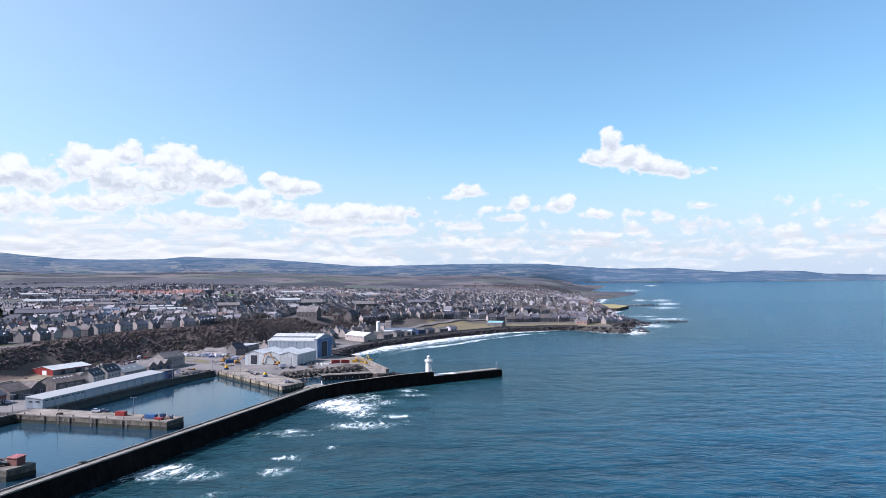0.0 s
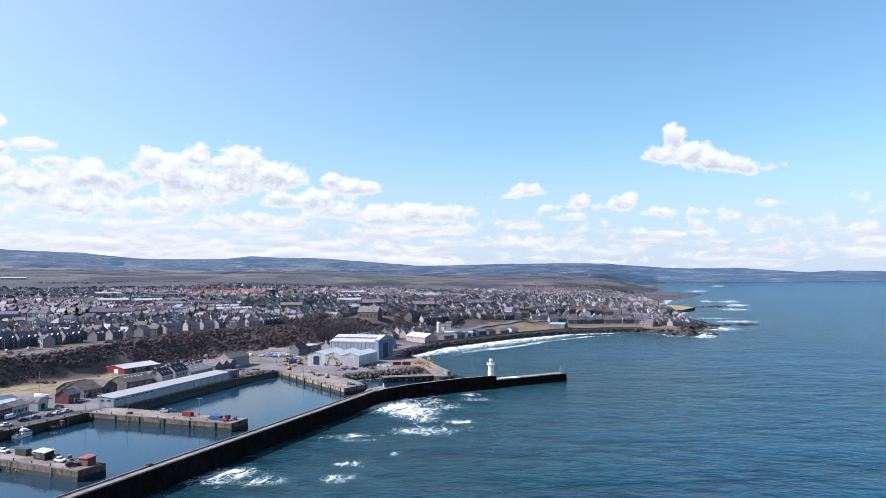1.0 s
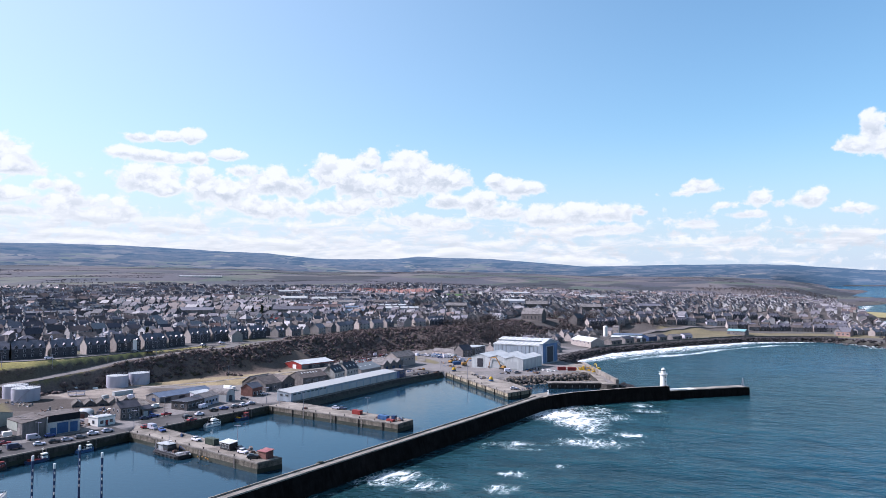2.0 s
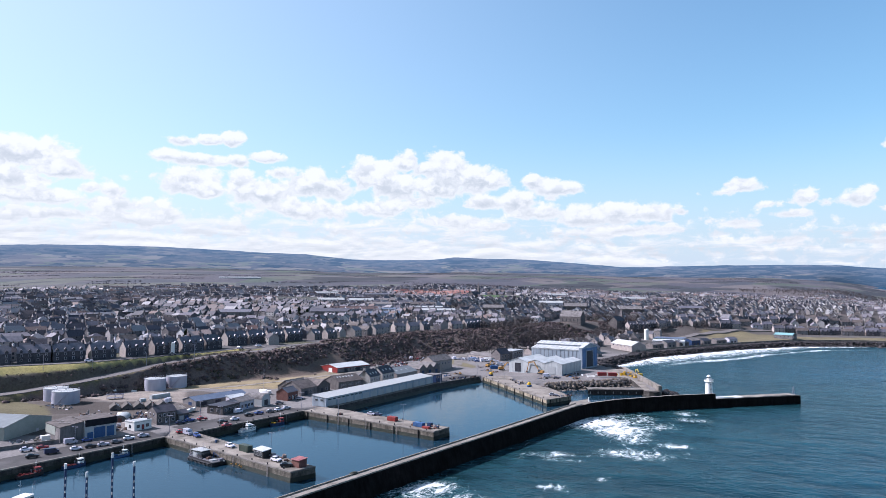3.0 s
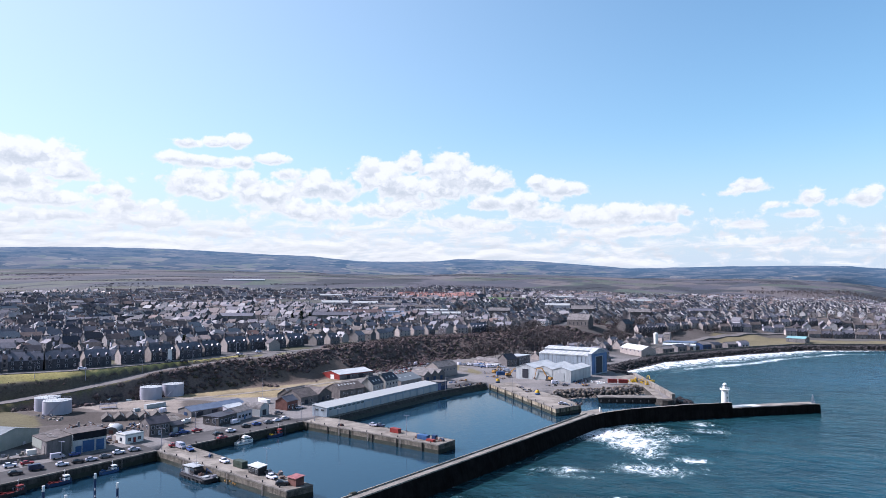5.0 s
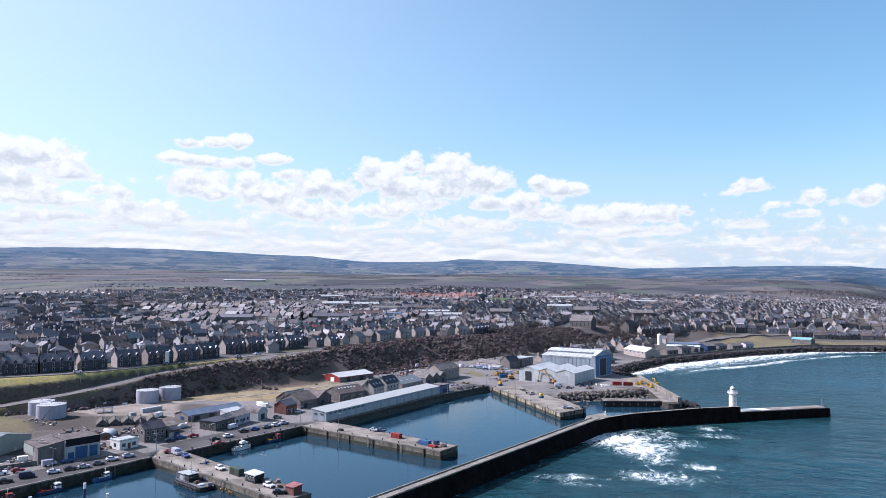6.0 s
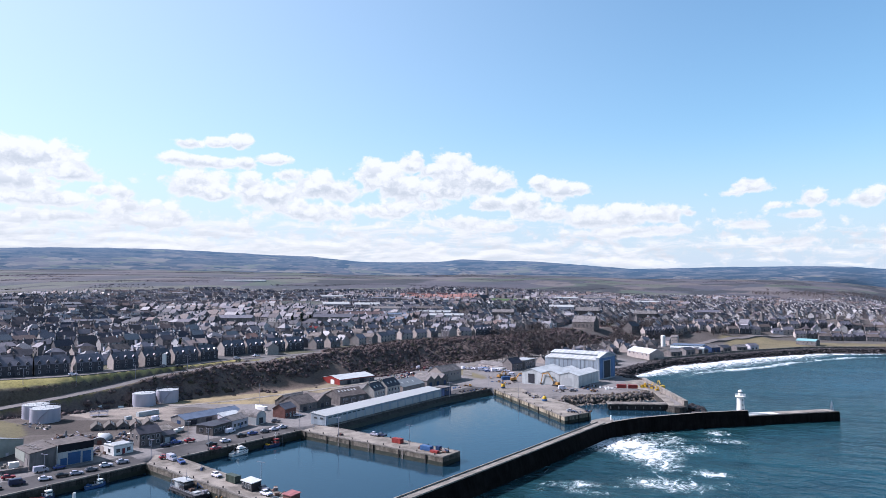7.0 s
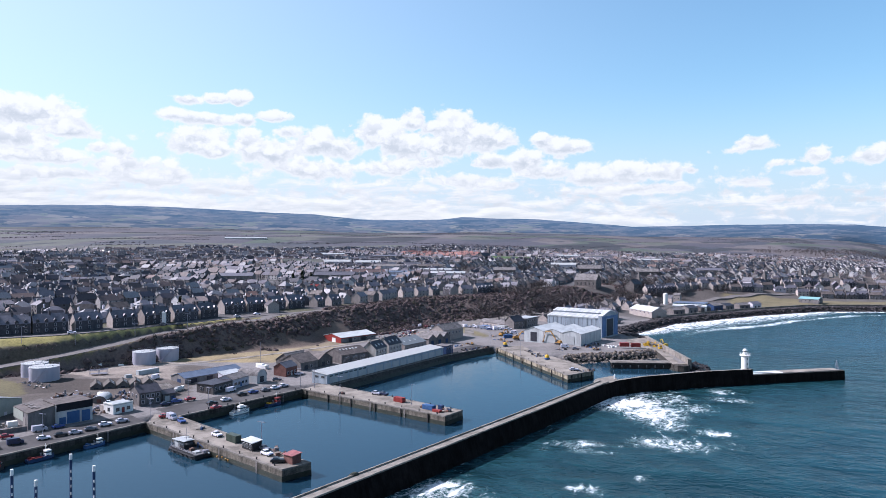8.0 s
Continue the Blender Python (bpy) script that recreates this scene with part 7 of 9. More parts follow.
def far_house(shape, x, y, z, turn, L, W, h, ridge, hip, stacks, slot):
    c, s = math.cos(radians(turn)), math.sin(radians(turn))

    def at(px, py, pz):
        return (x + px * c - py * s, y + px * s + py * c, z + pz)

    a, b, o = L / 2, W / 2, 0.3
    walls = [at(i * a, j * b, k) for k in (-3, h) for i, j in ((-1, -1), (1, -1), (1, 1), (-1, 1))] + [at(-a, 0, ridge - 0.1), at(a, 0, ridge - 0.1)]
    if hip:
        shape.add(walls[:8], [(0, 1, 5, 4), (1, 2, 6, 5), (2, 3, 7, 6), (3, 0, 4, 7)], 0)
        q = max(a - b, 0.5)
        shape.add([at(i * (a + o), j * (b + o), h) for i, j in ((-1, -1), (1, -1), (1, 1), (-1, 1))] + [at(-q, 0, ridge), at(q, 0, ridge)], [(0, 1, 5, 4), (2, 3, 4, 5), (1, 2, 5), (3, 0, 4)], slot)
    else:
        shape.add(walls, [(0, 1, 5, 4), (2, 3, 7, 6), (1, 2, 6, 9, 5), (3, 0, 4, 8, 7)], 0)
        e = h - o * (ridge - h) / b
        shape.add([at(i * (a + o), j * (b + o), e) for i, j in ((-1, -1), (1, -1), (1, 1), (-1, 1))] + [at(-a - o, 0, ridge), at(a + o, 0, ridge)], [(0, 1, 5, 4), (2, 3, 4, 5)], slot)
    if x * x + y * y < 1150 ** 2:
        # window panes, a hand proud of the wall
        m = max(2, int(L / 3.6))
        for side in (-1, 1):
            for floor in range(2 if h > 4 else 1):
                for n in range(m):
                    u = -a + L * (n + 0.5) / m
                    p = [at(u + i * 0.6, side * (b + 0.06), 0.9 + 2.6 * floor + j) for i, j in ((-1, 0), (1, 0), (1, 1.5), (-1, 1.5))]
                    shape.add(p, [(0, 1, 2, 3) if side < 0 else (3, 2, 1, 0)], 3)
    for k in range(stacks):
        i = (-1, 1)[k] * (a - 0.5)
        p = [at(i + u * 0.45, v * 0.8, w) for w in (ridge - 1, ridge + 1.2) for u, v in ((-1, -1), (1, -1), (1, 1), (-1, 1))]
        shape.add(p, [(4, 5, 6, 7), (0, 1, 5, 4), (1, 2, 6, 5), (2, 3, 7, 6), (3, 0, 4, 7)], 0)


DISTRICTS = []
for i in range(-11, 5):
    for j in range(2, 16):
        DISTRICTS.append((i * 170 + rng.uniform(-50, 50), j * 170 + rng.uniform(-50, 50), rng.choice((78, 78, 72, 84, 65, 168, 160, 50, 95)), rng.random()))
far_spots = []
for cx, cy, turn, pick in DISTRICTS:
    c, s = math.cos(radians(turn)), math.sin(radians(turn))
    v = -150.0
    while v < 150:
        u = -150.0
        while u < 150:
            x, y = cx + u * c - v * s, cy + u * s + v * c
            u += rng.uniform(13, 17) if pick < 0.7 else rng.uniform(10.5, 12.5)
            far_spots.append((x + rng.uniform(-0.7, 0.7), y + rng.uniform(-0.7, 0.7), turn + rng.uniform(-1.5, 1.5) + (90 if rng.random() < 0.06 else 0), pick, cx, cy))
        v += (19, 24)[int(v + 150) // 22 % 2]
fx, fy = np.array([q[0] for q in far_spots]), np.array([q[1] for q in far_spots])
fd = np.where(inside(fx, fy, PLATEAU), dist_to(fx, fy, PLATEAU[:29])[0], -1)
fr, ft = np.hypot(fx, fy), np.degrees(np.arctan2(fx, fy))
edge = 1750 + 260 * (value_noise(fx, fy, 240, 31) - 0.5) + np.interp(ft, [-55, -30, -15, 5, 11, 20], [-250, 100, 150, 200, 650, 750])
LOW_TOWN = [(-118, 905), (-60, 975), (-5, 1040), (60, 1062), (150, 1078), (225, 1105), (268, 1100), (288, 1185), (298, 1335), (330, 1560), (360, 1900), (330, 1900), (230, 1400), (110, 1190), (-60, 1020), (-150, 940)]
SHIP_TOWN = [(-186, 650), (-118, 655), (-100, 700), (-118, 770), (-94, 800), (-84, 860), (-112, 885), (-160, 790), (-172, 720)]
fd = np.where(inside(fx, fy, LOW_TOWN) | inside(fx, fy, SHIP_TOWN), 50, fd)
ok = (fd > 16) & (fr < edge) & (ft > -68) & (ft < 22) & (value_noise(fx, fy, 60, 33) > 0.17)
centres = np.array([(d[0], d[1]) for d in DISTRICTS])
fz = land_level(fx, fy)
town_shape = Shape()
TREE_SPOTS = []
for k in np.nonzero(ok)[0]:
    x, y, turn, pick, cx, cy = far_spots[k]
    near = np.argmin((centres[:, 0] - x) ** 2 + (centres[:, 1] - y) ** 2)
    if abs(centres[near, 0] - cx) + abs(centres[near, 1] - cy) > 0.1 or taken(x, y, 12.5):
        continue
    if rng.random() < 0.10:
        TREE_SPOTS.append((x, y))
        continue
    claim(x, y)
    slot = 4 if math.hypot(x + 565, y - 1450) < 105 else (2 if 0.70 < pick < 0.78 and x < -380 else 1)
    kind = rng.random()
    if pick > 0.7:
        far_house(town_shape, x, y, fz[k], turn, rng.uniform(9.5, 11.5), rng.uniform(8, 9), rng.uniform(4.6, 5.6), rng.uniform(8.2, 9.4), False, 2, slot)
    elif kind < 0.35:
        far_house(town_shape, x, y, fz[k], turn, rng.uniform(11, 14), rng.uniform(8.5, 10), 2.8, rng.uniform(5.8, 6.6), rng.random() < 0.6, 1, slot)
    elif kind < 0.93:
        far_house(town_shape, x, y, fz[k], turn, rng.uniform(10, 15), rng.uniform(8, 9.5), rng.uniform(4.6, 5.8), rng.uniform(8.0, 9.8), rng.random() < 0.15, 2, slot)
    else:
        far_house(town_shape, x, y, fz[k], turn, rng.uniform(16, 26), rng.uniform(9, 13), rng.uniform(4, 7), rng.uniform(6.5, 10), False, 0, slot)
tagged(part("town_houses", town_shape, [TOWN_WALLS, TOWN_ROOFS, PALE_ROOFS, GLASS, palette("red tile roofs", [(0.17, 0.075, 0.066), (0.20, 0.10, 0.088), (0.14, 0.066, 0.06)], 0.6, fine=2.0)]), "hundreds of stone and harled houses with slate roofs across the town", "houses", kind="stuff")


# ---- tanks ----
def oil_tank(x, y, r, h, stair):
    root = thing("storage_tank", x, y, 5.2, 20, "round white steel storage tank with a shallow roof", "tank", "storage tanks below the bank")
    n = 32
    part("shell", Shape().loft([[(q * math.cos(2 * math.pi * k / n), q * math.sin(2 * math.pi * k / n), z) for k in range(n)] for q, z in ((r, -0.8), (r, h * 0.33), (r + 0.02, h * 0.34), (r, h * 0.66), (r + 0.02, h * 0.67), (r, h))]), [TANK_PAINT], root, round_off=True)
    part("roof", Shape().loft([[(q * math.cos(2 * math.pi * k / n), q * math.sin(2 * math.pi * k / n), z) for k in range(n)] for q, z in ((r + 0.08, h - 0.1), (r + 0.08, h + 0.08), (r * 0.5, h + 0.35), (0.3, h + 0.5))]), [WHITE_STEEL], root, round_off=True)
    rail = Shape()
    for k in range(n):
        a, b = 2 * math.pi * k / n, 2 * math.pi * (k + 1) / n
        p, q = ((r - 0.1) * math.cos(a), (r - 0.1) * math.sin(a)), ((r - 0.1) * math.cos(b), (r - 0.1) * math.sin(b))
        rail.beam((*p, h), (*p, h + 1.0), 0.04, 4).beam((*p, h + 1.0), (*q, h + 1.0), 0.035, 4)
    part("railing", rail, [STEEL], root)
    if stair:
        s = Shape()
        for k in range(26):
            a = -1.9 + 1.1 * k / 25
            s.box((r + 0.45) * math.cos(a), (r + 0.45) * math.sin(a), h * k / 25, 0.35, 0.8, 0.12, math.degrees(a) + 90)
        part("stair", s, [STEEL], root)
    part("vent", Shape().tube(0, 0, h + 0.45, h + 1.0, 0.3, 0.3, 8).tube(r * 0.6, 0, h + 0.2, h + 0.7, 0.35, 0.35, 8), [WHITE_STEEL], root)


oil_tank(-337.4, 311.0, 6.9, 7.7, True)
oil_tank(-351.5, 316.8, 6.3, 7.6, False)
oil_tank(-327.2, 366.1, 6.2, 7.9, False)
oil_tank(-323.6, 380.4, 6.2, 8.0, True)


# ---- vehicles ----
def car_body(kind):
    """Side outline of a car, van or pickup: x, z of bonnet, screen, roof and tail, and its width."""
    if kind == "van":
        return [(-2.5, 0.35), (2.45, 0.35), (2.5, 0.9), (2.2, 1.15), (1.75, 1.25), (1.15, 2.05), (-2.4, 2.1), (-2.5, 1.9)], 1.9, 5.0
    return [(-2.1, 0.35), (2.1, 0.35), (2.15, 0.65), (1.95, 0.88), (1.0, 0.98), (0.35, 1.0), (-1.75, 1.05), (-2.1, 0.95)], 1.76, 4.25


def wheel_mesh():
    return Shape().loft([[(q * math.cos(2 * math.pi * k / 12), y, 0.32 + q * math.sin(2 * math.pi * k / 12)) for k in range(12)] for q, y in ((0.2, -0.1), (0.32, -0.1), (0.32, 0.1), (0.2, 0.1))]).mesh("wheel", [BLACK])


WHEEL = wheel_mesh()
VEHICLES = {}


def vehicle(kind, colour, x, y, turn, z=QUAY + 0.02):
    names = ["white", "black", "silver", "grey", "blue", "red", "dark blue"]
    m = pose(x, y, z, 0, 0, turn) @ Matrix.Diagonal((1.05, 1.06, 1.1, 1.0))
    if (kind, colour) in VEHICLES:
        return copy_thing(VEHICLES[kind, colour], m)
    paint_mat = CAR_COLOURS[names.index(colour)]
    root = tagged(new(kind), f"{colour} parked {kind} with dark windows", kind, "vehicles parked on the quays")
    root.matrix_basis = m
    VEHICLES[kind, colour] = root
    outline, w, _ = car_body(kind)
    rings = []
    for y0, inset, dz in ((-w / 2, 0.06, 0.0), (-w / 2 + 0.1, 0.0, 0.03), (w / 2 - 0.1, 0.0, 0.03), (w / 2, 0.06, 0.0)):
        rings.append([(px * (1 - inset / 2), y0, pz + dz if pz > 0.5 else pz) for px, pz in outline])
    part("body", Shape().loft(rings), [paint_mat], root, round_off=True)
    if kind == "van":
        part("windscreen", Shape().add([(1.74, -0.8, 1.3), (1.74, 0.8, 1.3), (1.2, 0.78, 2.0), (1.2, -0.78, 2.0)], [(0, 1, 2, 3)]).box(0.9, 0.955, 1.25, 0.9, 0.03, 0.55).box(0.9, -0.955, 1.25, 0.9, 0.03, 0.55), [GLASS], root)
    else:
        cab = [(-1.8, 1.0), (0.75, 0.98), (0.05, 1.42), (-1.25, 1.45)]
        roofl = [(-1.3, 1.40), (0.1, 1.38), (-0.05, 1.5), (-1.2, 1.52)]
        part("cabin_glass", Shape().loft([[(a, -0.78, b) if b < 1.2 else (a, -0.62, b) for a, b in cab], [(a, 0.78, b) if b < 1.2 else (a, 0.62, b) for a, b in cab]]), [GLASS], root)
        part("roof", Shape().loft([[(a, -0.64, b) for a, b in roofl], [(a, 0.64, b) for a, b in roofl]]), [paint_mat], root)
        part("bumper", Shape().box(2.08, 0, 0.38, 0.16, 1.6, 0.22).box(-2.08, 0, 0.38, 0.16, 1.6, 0.22), [BLACK], root)
    for sx in (-1.35, 1.35):
        for sy in (-w / 2 + 0.08, w / 2 - 0.08):
            part("wheel", WHEEL, None, root, at=pose(sx, sy, 0))
    return root


# parked vehicles: kind, colour, x, y, turn
PARKED = []
PARKED += [("car", "red", -262.6, 235.6, 62), ("van", "dark blue", -252.3, 231.2, 62), ("van", "silver", -260.0, 246.8, 64), ("car", "white", -248.4, 239.2, 60), ("car", "black", -246.4, 244.6, 60),
           ("car", "silver", -244.2, 249.0, 60), ("car", "grey", -243.2, 254.8, 64), ("car", "white", -243.2, 261.6, 62), ("car", "silver", -241.4, 268.0, 66), ("car", "blue", -257.4, 252.6, 68), ("car", "black", -253.4, 223.5, 62), ("car", "white", -265.2, 230.4, 62)]
PARKED += [("car", "dark blue", -246.8, 297, 62), ("car", "blue", -246.4, 303, 60), ("car", "red", -243.4, 308.4, 64), ("car", "white", -227.9, 313.6, 70), ("car", "black", -229.2, 306, 70),
           ("car", "black", -228.4, 325.6, 66), ("car", "blue", -226.6, 331.6, 66), ("car", "grey", -223.9, 337.5, 70), ("car", "white", -222.7, 343.5, 72), ("car", "silver", -221.6, 349, 72)]
PARKED += [("van", "white", -239.0, 331, 84), ("car", "grey", -234, 361, 40), ("car", "silver", -231.4, 377, 60), ("car", "red", -231.2, 280.2, 60), ("van", "silver", -226.6, 279.0, -20), ("car", "blue", -219.6, 276.6, -30),
           ("car", "white", -193.4, 265.8, -20), ("car", "silver", -171.5, 350.6, -10), ("car", "dark blue", -167.8, 350.8, -10), ("car", "white", -162.6, 253.4, -18), ("car", "grey", -166.6, 257.6, -22)]
PARKED += [("car", "black", -154.6, 248.2, 30), ("car", "white", -268.6, 287.6, 40), ("van", "white", -287, 333, 110), ("car", "black", -262.5, 294.5, 30),
           ("car", "white", -178, 592, 20), ("car", "silver", -182, 590, 25), ("van", "white", -187, 588, 30), ("car", "blue", -192, 585, 30), ("van", "white", -199, 590, 20), ("car", "white", -204, 594, 40)]
PARKED += [("van", "white", -120, 527, 20), ("car", "grey", -112, 522, 30), ("car", "silver", -98, 446, 20), ("car", "dark blue", -172, 566, 60), ("van", "white", -168, 572, 10), ("car", "red", -222, 300, 75), ("car", "white", -259, 205, 60), ("car", "black", -262, 212, 60)]
for kind, colour, x, y, turn in PARKED:
    vehicle(kind, colour, x, y, turn, max(QUAY + 0.02, ground_at(x, y) + 0.05))
for k in range(9):
    vehicle(("van", "car", "car")[k % 3], ("white", "silver", "white", "grey", "blue")[k % 5], -216 + 4.3 * k, 595.5 - 0.4 * k, 82, ground_at(-216 + 4.3 * k, 595.5) + 0.05)
for k in range(7):
    vehicle(("car", "van", "car")[k % 3], ("grey", "white", "red", "silver")[k % 4], -256 + 5.0 * k, 582 + 1.5 * k, 100, ground_at(-256 + 5.0 * k, 582 + 1.5 * k) + 0.05)
for kind, colour, x, y, turn in [("van", "white", -346.5, 316.5, 60), ("car", "black", -340, 408, 60), ("car", "grey", -344, 399, 60), ("car", "white", -362, 348, 55), ("car", "silver", -330, 452, 80), ("car", "white", -327, 470, 70)]:
    vehicle(kind, colour, x, y, turn, ground_at(x, y) + 0.3)


# ---- boats ----
def hull(L, W, free, sheer=0.5, n=9):
    rings = []
    for k in range(n):
        u = k / (n - 1)
        half = W / 2 * (min(1, 0.78 + u * 0.8) if u < 0.5 else max(0.04, 1 - ((u - 0.5) / 0.5) ** 2.2))
        x, top = -L / 2 + L * u, free + sheer * max(0, u - 0.4) ** 1.5 * 2
        rings.append([(x, -half, top), (x, -half * 0.92, 0.1), (x, -half * 0.55, -0.6), (x, half * 0.55, -0.6), (x, half * 0.92, 0.1), (x, half, top)])
    return Shape().loft(rings)


def boat(name, label, x, y, turn, L, W, free, hull_mat, deck_mat, house, house_mat, mast=0.0, extras=()):
    root = thing(name, x, y, 0, turn, label, "boat", "boats moored in the harbour")
    part("hull", hull(L, W, free), [hull_mat], root)
    part("deck", Shape().box(-L * 0.08, 0, free - 0.05, L * 0.72, W * 0.82, 0.12), [deck_mat], root)
    part("gunwale", Shape().beam((-L / 2, -W * 0.4, free + 0.05), (L * 0.1, -W / 2, free + 0.1), 0.1).beam((-L / 2, W * 0.4, free + 0.05), (L * 0.1, W / 2, free + 0.1), 0.1)
         .beam((L * 0.1, -W / 2, free + 0.1), (L * 0.48, 0, free + 0.55), 0.1).beam((L * 0.1, W / 2, free + 0.1), (L * 0.48, 0, free + 0.55), 0.1), [BLACK], root)
    hx, hl, hw, hh = house
    part("wheelhouse", Shape().box(hx, 0, free, hl, hw, hh, 0, 0, 0.94).box(hx, 0, free + hh, hl * 1.05, hw * 1.02, 0.12), [house_mat], root)
    part("window", Shape().box(hx, 0, free + hh * 0.55, hl * 0.99, hw * 0.985, hh * 0.28), [GLASS], root)
    rail = Shape()
    for side in (-1, 1):
        for k in range(5):
            u = k / 4
            p = (L * (0.08 + 0.36 * u), side * W * 0.46 * (1 - u ** 2.2 * 0.9), free + 0.15 + 0.4 * u)
            rail.beam(p, (p[0], p[1], p[2] + 0.7), 0.03, 4)
            if k:
                rail.beam((old[0], old[1], old[2] + 0.7), (p[0], p[1], p[2] + 0.7), 0.03, 4)
            old = p
    part("bow_rail", rail, [STEEL], root)
    part("hauler", Shape().tube(hx - hl * 0.9, W * 0.28, free, free + 0.9, 0.16, 0.12, 8).box(hx - hl * 0.9, W * 0.36, free + 0.8, 0.5, 0.3, 0.3), [STEEL], root)
    part("fish_box", Shape().box(-L * 0.3, -W * 0.15, free, 1.0, 0.7, 0.5).box(-L * 0.36, W * 0.18, free, 0.8, 0.8, 0.65, 20), [(BLUE_PAINT, YELLOW, RED_PAINT, GREY_CLAD)[int(L * 10) % 4]], root)
    if mast:
        part("mast", Shape().beam((hx - hl * 0.3, 0, free + hh), (hx - hl * 0.3, 0, free + hh + mast), 0.07).beam((hx - hl * 0.3, -0.8, free + hh + mast * 0.7), (hx - hl * 0.3, 0.8, free + hh + mast * 0.7), 0.04), [WHITE_PAINT], root)
    for nm, shape, mat in extras:
        part(nm, shape, [mat], root)
    return root


def workboat():
    root = thing("workboat", -198.0, 256.5, 0, 161, "broad grey workboat with a white canopy, moored along the pier", "boat", "boats moored in the harbour")
    plan = [(-9.6, -3.2), (-8.8, -3.6), (6.5, -3.6), (8.6, -2.6), (9.6, 0), (8.6, 2.6), (6.5, 3.6), (-8.8, 3.6), (-9.6, 3.2)]
    slim = [(x * 0.96, y * 0.9) for x, y in plan]
    part("hull", Shape().prism(plan, -0.8, 1.5, 0, 0, slim), [surface("dark grey hull paint", (0.022, 0.023, 0.027), (0.045, 0.046, 0.052), 0.5, 0.6, 3.0, stain=0.4, spots=0.6)], root)
    part("deck", Shape().prism([(x * 0.95, y * 0.93) for x, y in plan], 1.4, 1.56, 0), [surface("worn grey deck", (0.07, 0.07, 0.074), (0.15, 0.15, 0.155), 0.8, 0.6, 3.0, stain=0.4, spots=0.6)], root)
    belt = Shape()
    for (ax, ay), (bx, by) in zip(plan, plan[1:] + plan[:1]):
        belt.beam((ax * 1.01, ay * 1.02, 1.15), (bx * 1.01, by * 1.02, 1.15), 0.2, 6)
    part("rubbing_strake", belt, [BLACK], root)
    rail = Shape()
    for (ax, ay), (bx, by) in zip(plan[2:], plan[3:]):
        n = max(2, int(math.hypot(bx - ax, by - ay) / 1.5))
        for k in range(n):
            p, q = Vector((ax, ay)).lerp(Vector((bx, by)), k / n) * 0.96, Vector((ax, ay)).lerp(Vector((bx, by)), (k + 1) / n) * 0.96
            rail.beam((*p, 1.5), (*p, 2.6), 0.04, 4).beam((*p, 2.6), (*q, 2.6), 0.035, 4).beam((*p, 2.1), (*q, 2.1), 0.03, 4)
    part("railing", rail, [STEEL], root)
    part("bulwark", Shape().box(-1, -3.5, 1.5, 15, 0.14, 0.5).box(-1, 3.5, 1.5, 15, 0.14, 0.5), [BLACK], root)
    house = part("wheelhouse", Shape().box(1.2, 0.3, 1.5, 3.2, 3.8, 2.9, 0, 0, 0.94), [BLACK], root, "dark wheelhouse")
    part("window", Shape().box(1.2, 0.3, 3.0, 3.16, 3.76, 0.85), [GLASS], house)
    part("roof", Shape().box(1.2, 0.3, 4.4, 3.6, 4.2, 0.15), [GREY_CLAD], house)
    part("canopy", Shape().box(5.3, 0, 4.1, 5.0, 4.6, 0.14), [GREY_CLAD], root, "pale flat canopy")
    for x in (2.9, 5.3, 7.7):
        for y in (-2.5, 2.5):
            part("canopy_post", Shape().beam((x, y, 1.5), (x, y, 4.1), 0.07, 6), [STEEL], root)
    part("cabin", Shape().box(5.0, 0.4, 1.5, 3.6, 3.0, 2.0), [GREY_CLAD], root)
    part("mast", Shape().beam((1.2, 0.3, 4.5), (1.2, 0.3, 9.0), 0.08, 6, 0, 0.04).beam((1.2, -0.9, 7.0), (1.2, 1.5, 7.0), 0.04).beam((1.2, -0.6, 6.2), (1.2, 1.2, 6.2), 0.04), [STEEL], root)
    part("radar", Shape().box(1.2, 0.3, 5.4, 0.4, 1.8, 0.25), [WHITE_PAINT], root)
    part("crane", Shape().tube(-1.8, -2.4, 1.5, 3.6, 0.3, 0.25, 8).beam((-1.8, -2.4, 3.5), (-5.6, -2.2, 2.5), 0.16).beam((-1.8, -2.4, 2.4), (-3.6, -2.3, 3.0), 0.09), [NAVY], root)
    part("winch", Shape().box(-3.0, 0.6, 1.5, 1.4, 1.6, 0.9).tube(-3.0, 0.6, 2.4, 2.6, 0.4, 0.4, 8), [RUST], root)
    part("hatch", Shape().box(-6.2, 0.6, 1.5, 2.2, 2.2, 0.45), [GREY_CLAD], root)
    part("locker", Shape().box(-8.2, -1.6, 1.5, 1.2, 2.0, 0.8), [STEEL], root)
    tyre = Shape().loft([[(q * math.cos(k * math.pi / 5), y, q * math.sin(k * math.pi / 5)) for k in range(10)] for q, y in ((0.25, -0.12), (0.5, -0.14), (0.5, 0.14), (0.25, 0.12))]).mesh("tyre_fender", [BLACK])
    for k in range(6):
        part("tyre_fender", tyre, None, root, at=pose(-7.5 + 2.9 * k, 3.8, 0.7))
        part("tyre_fender", tyre, None, root, at=pose(-7.5 + 2.9 * k, -3.8, 0.7))


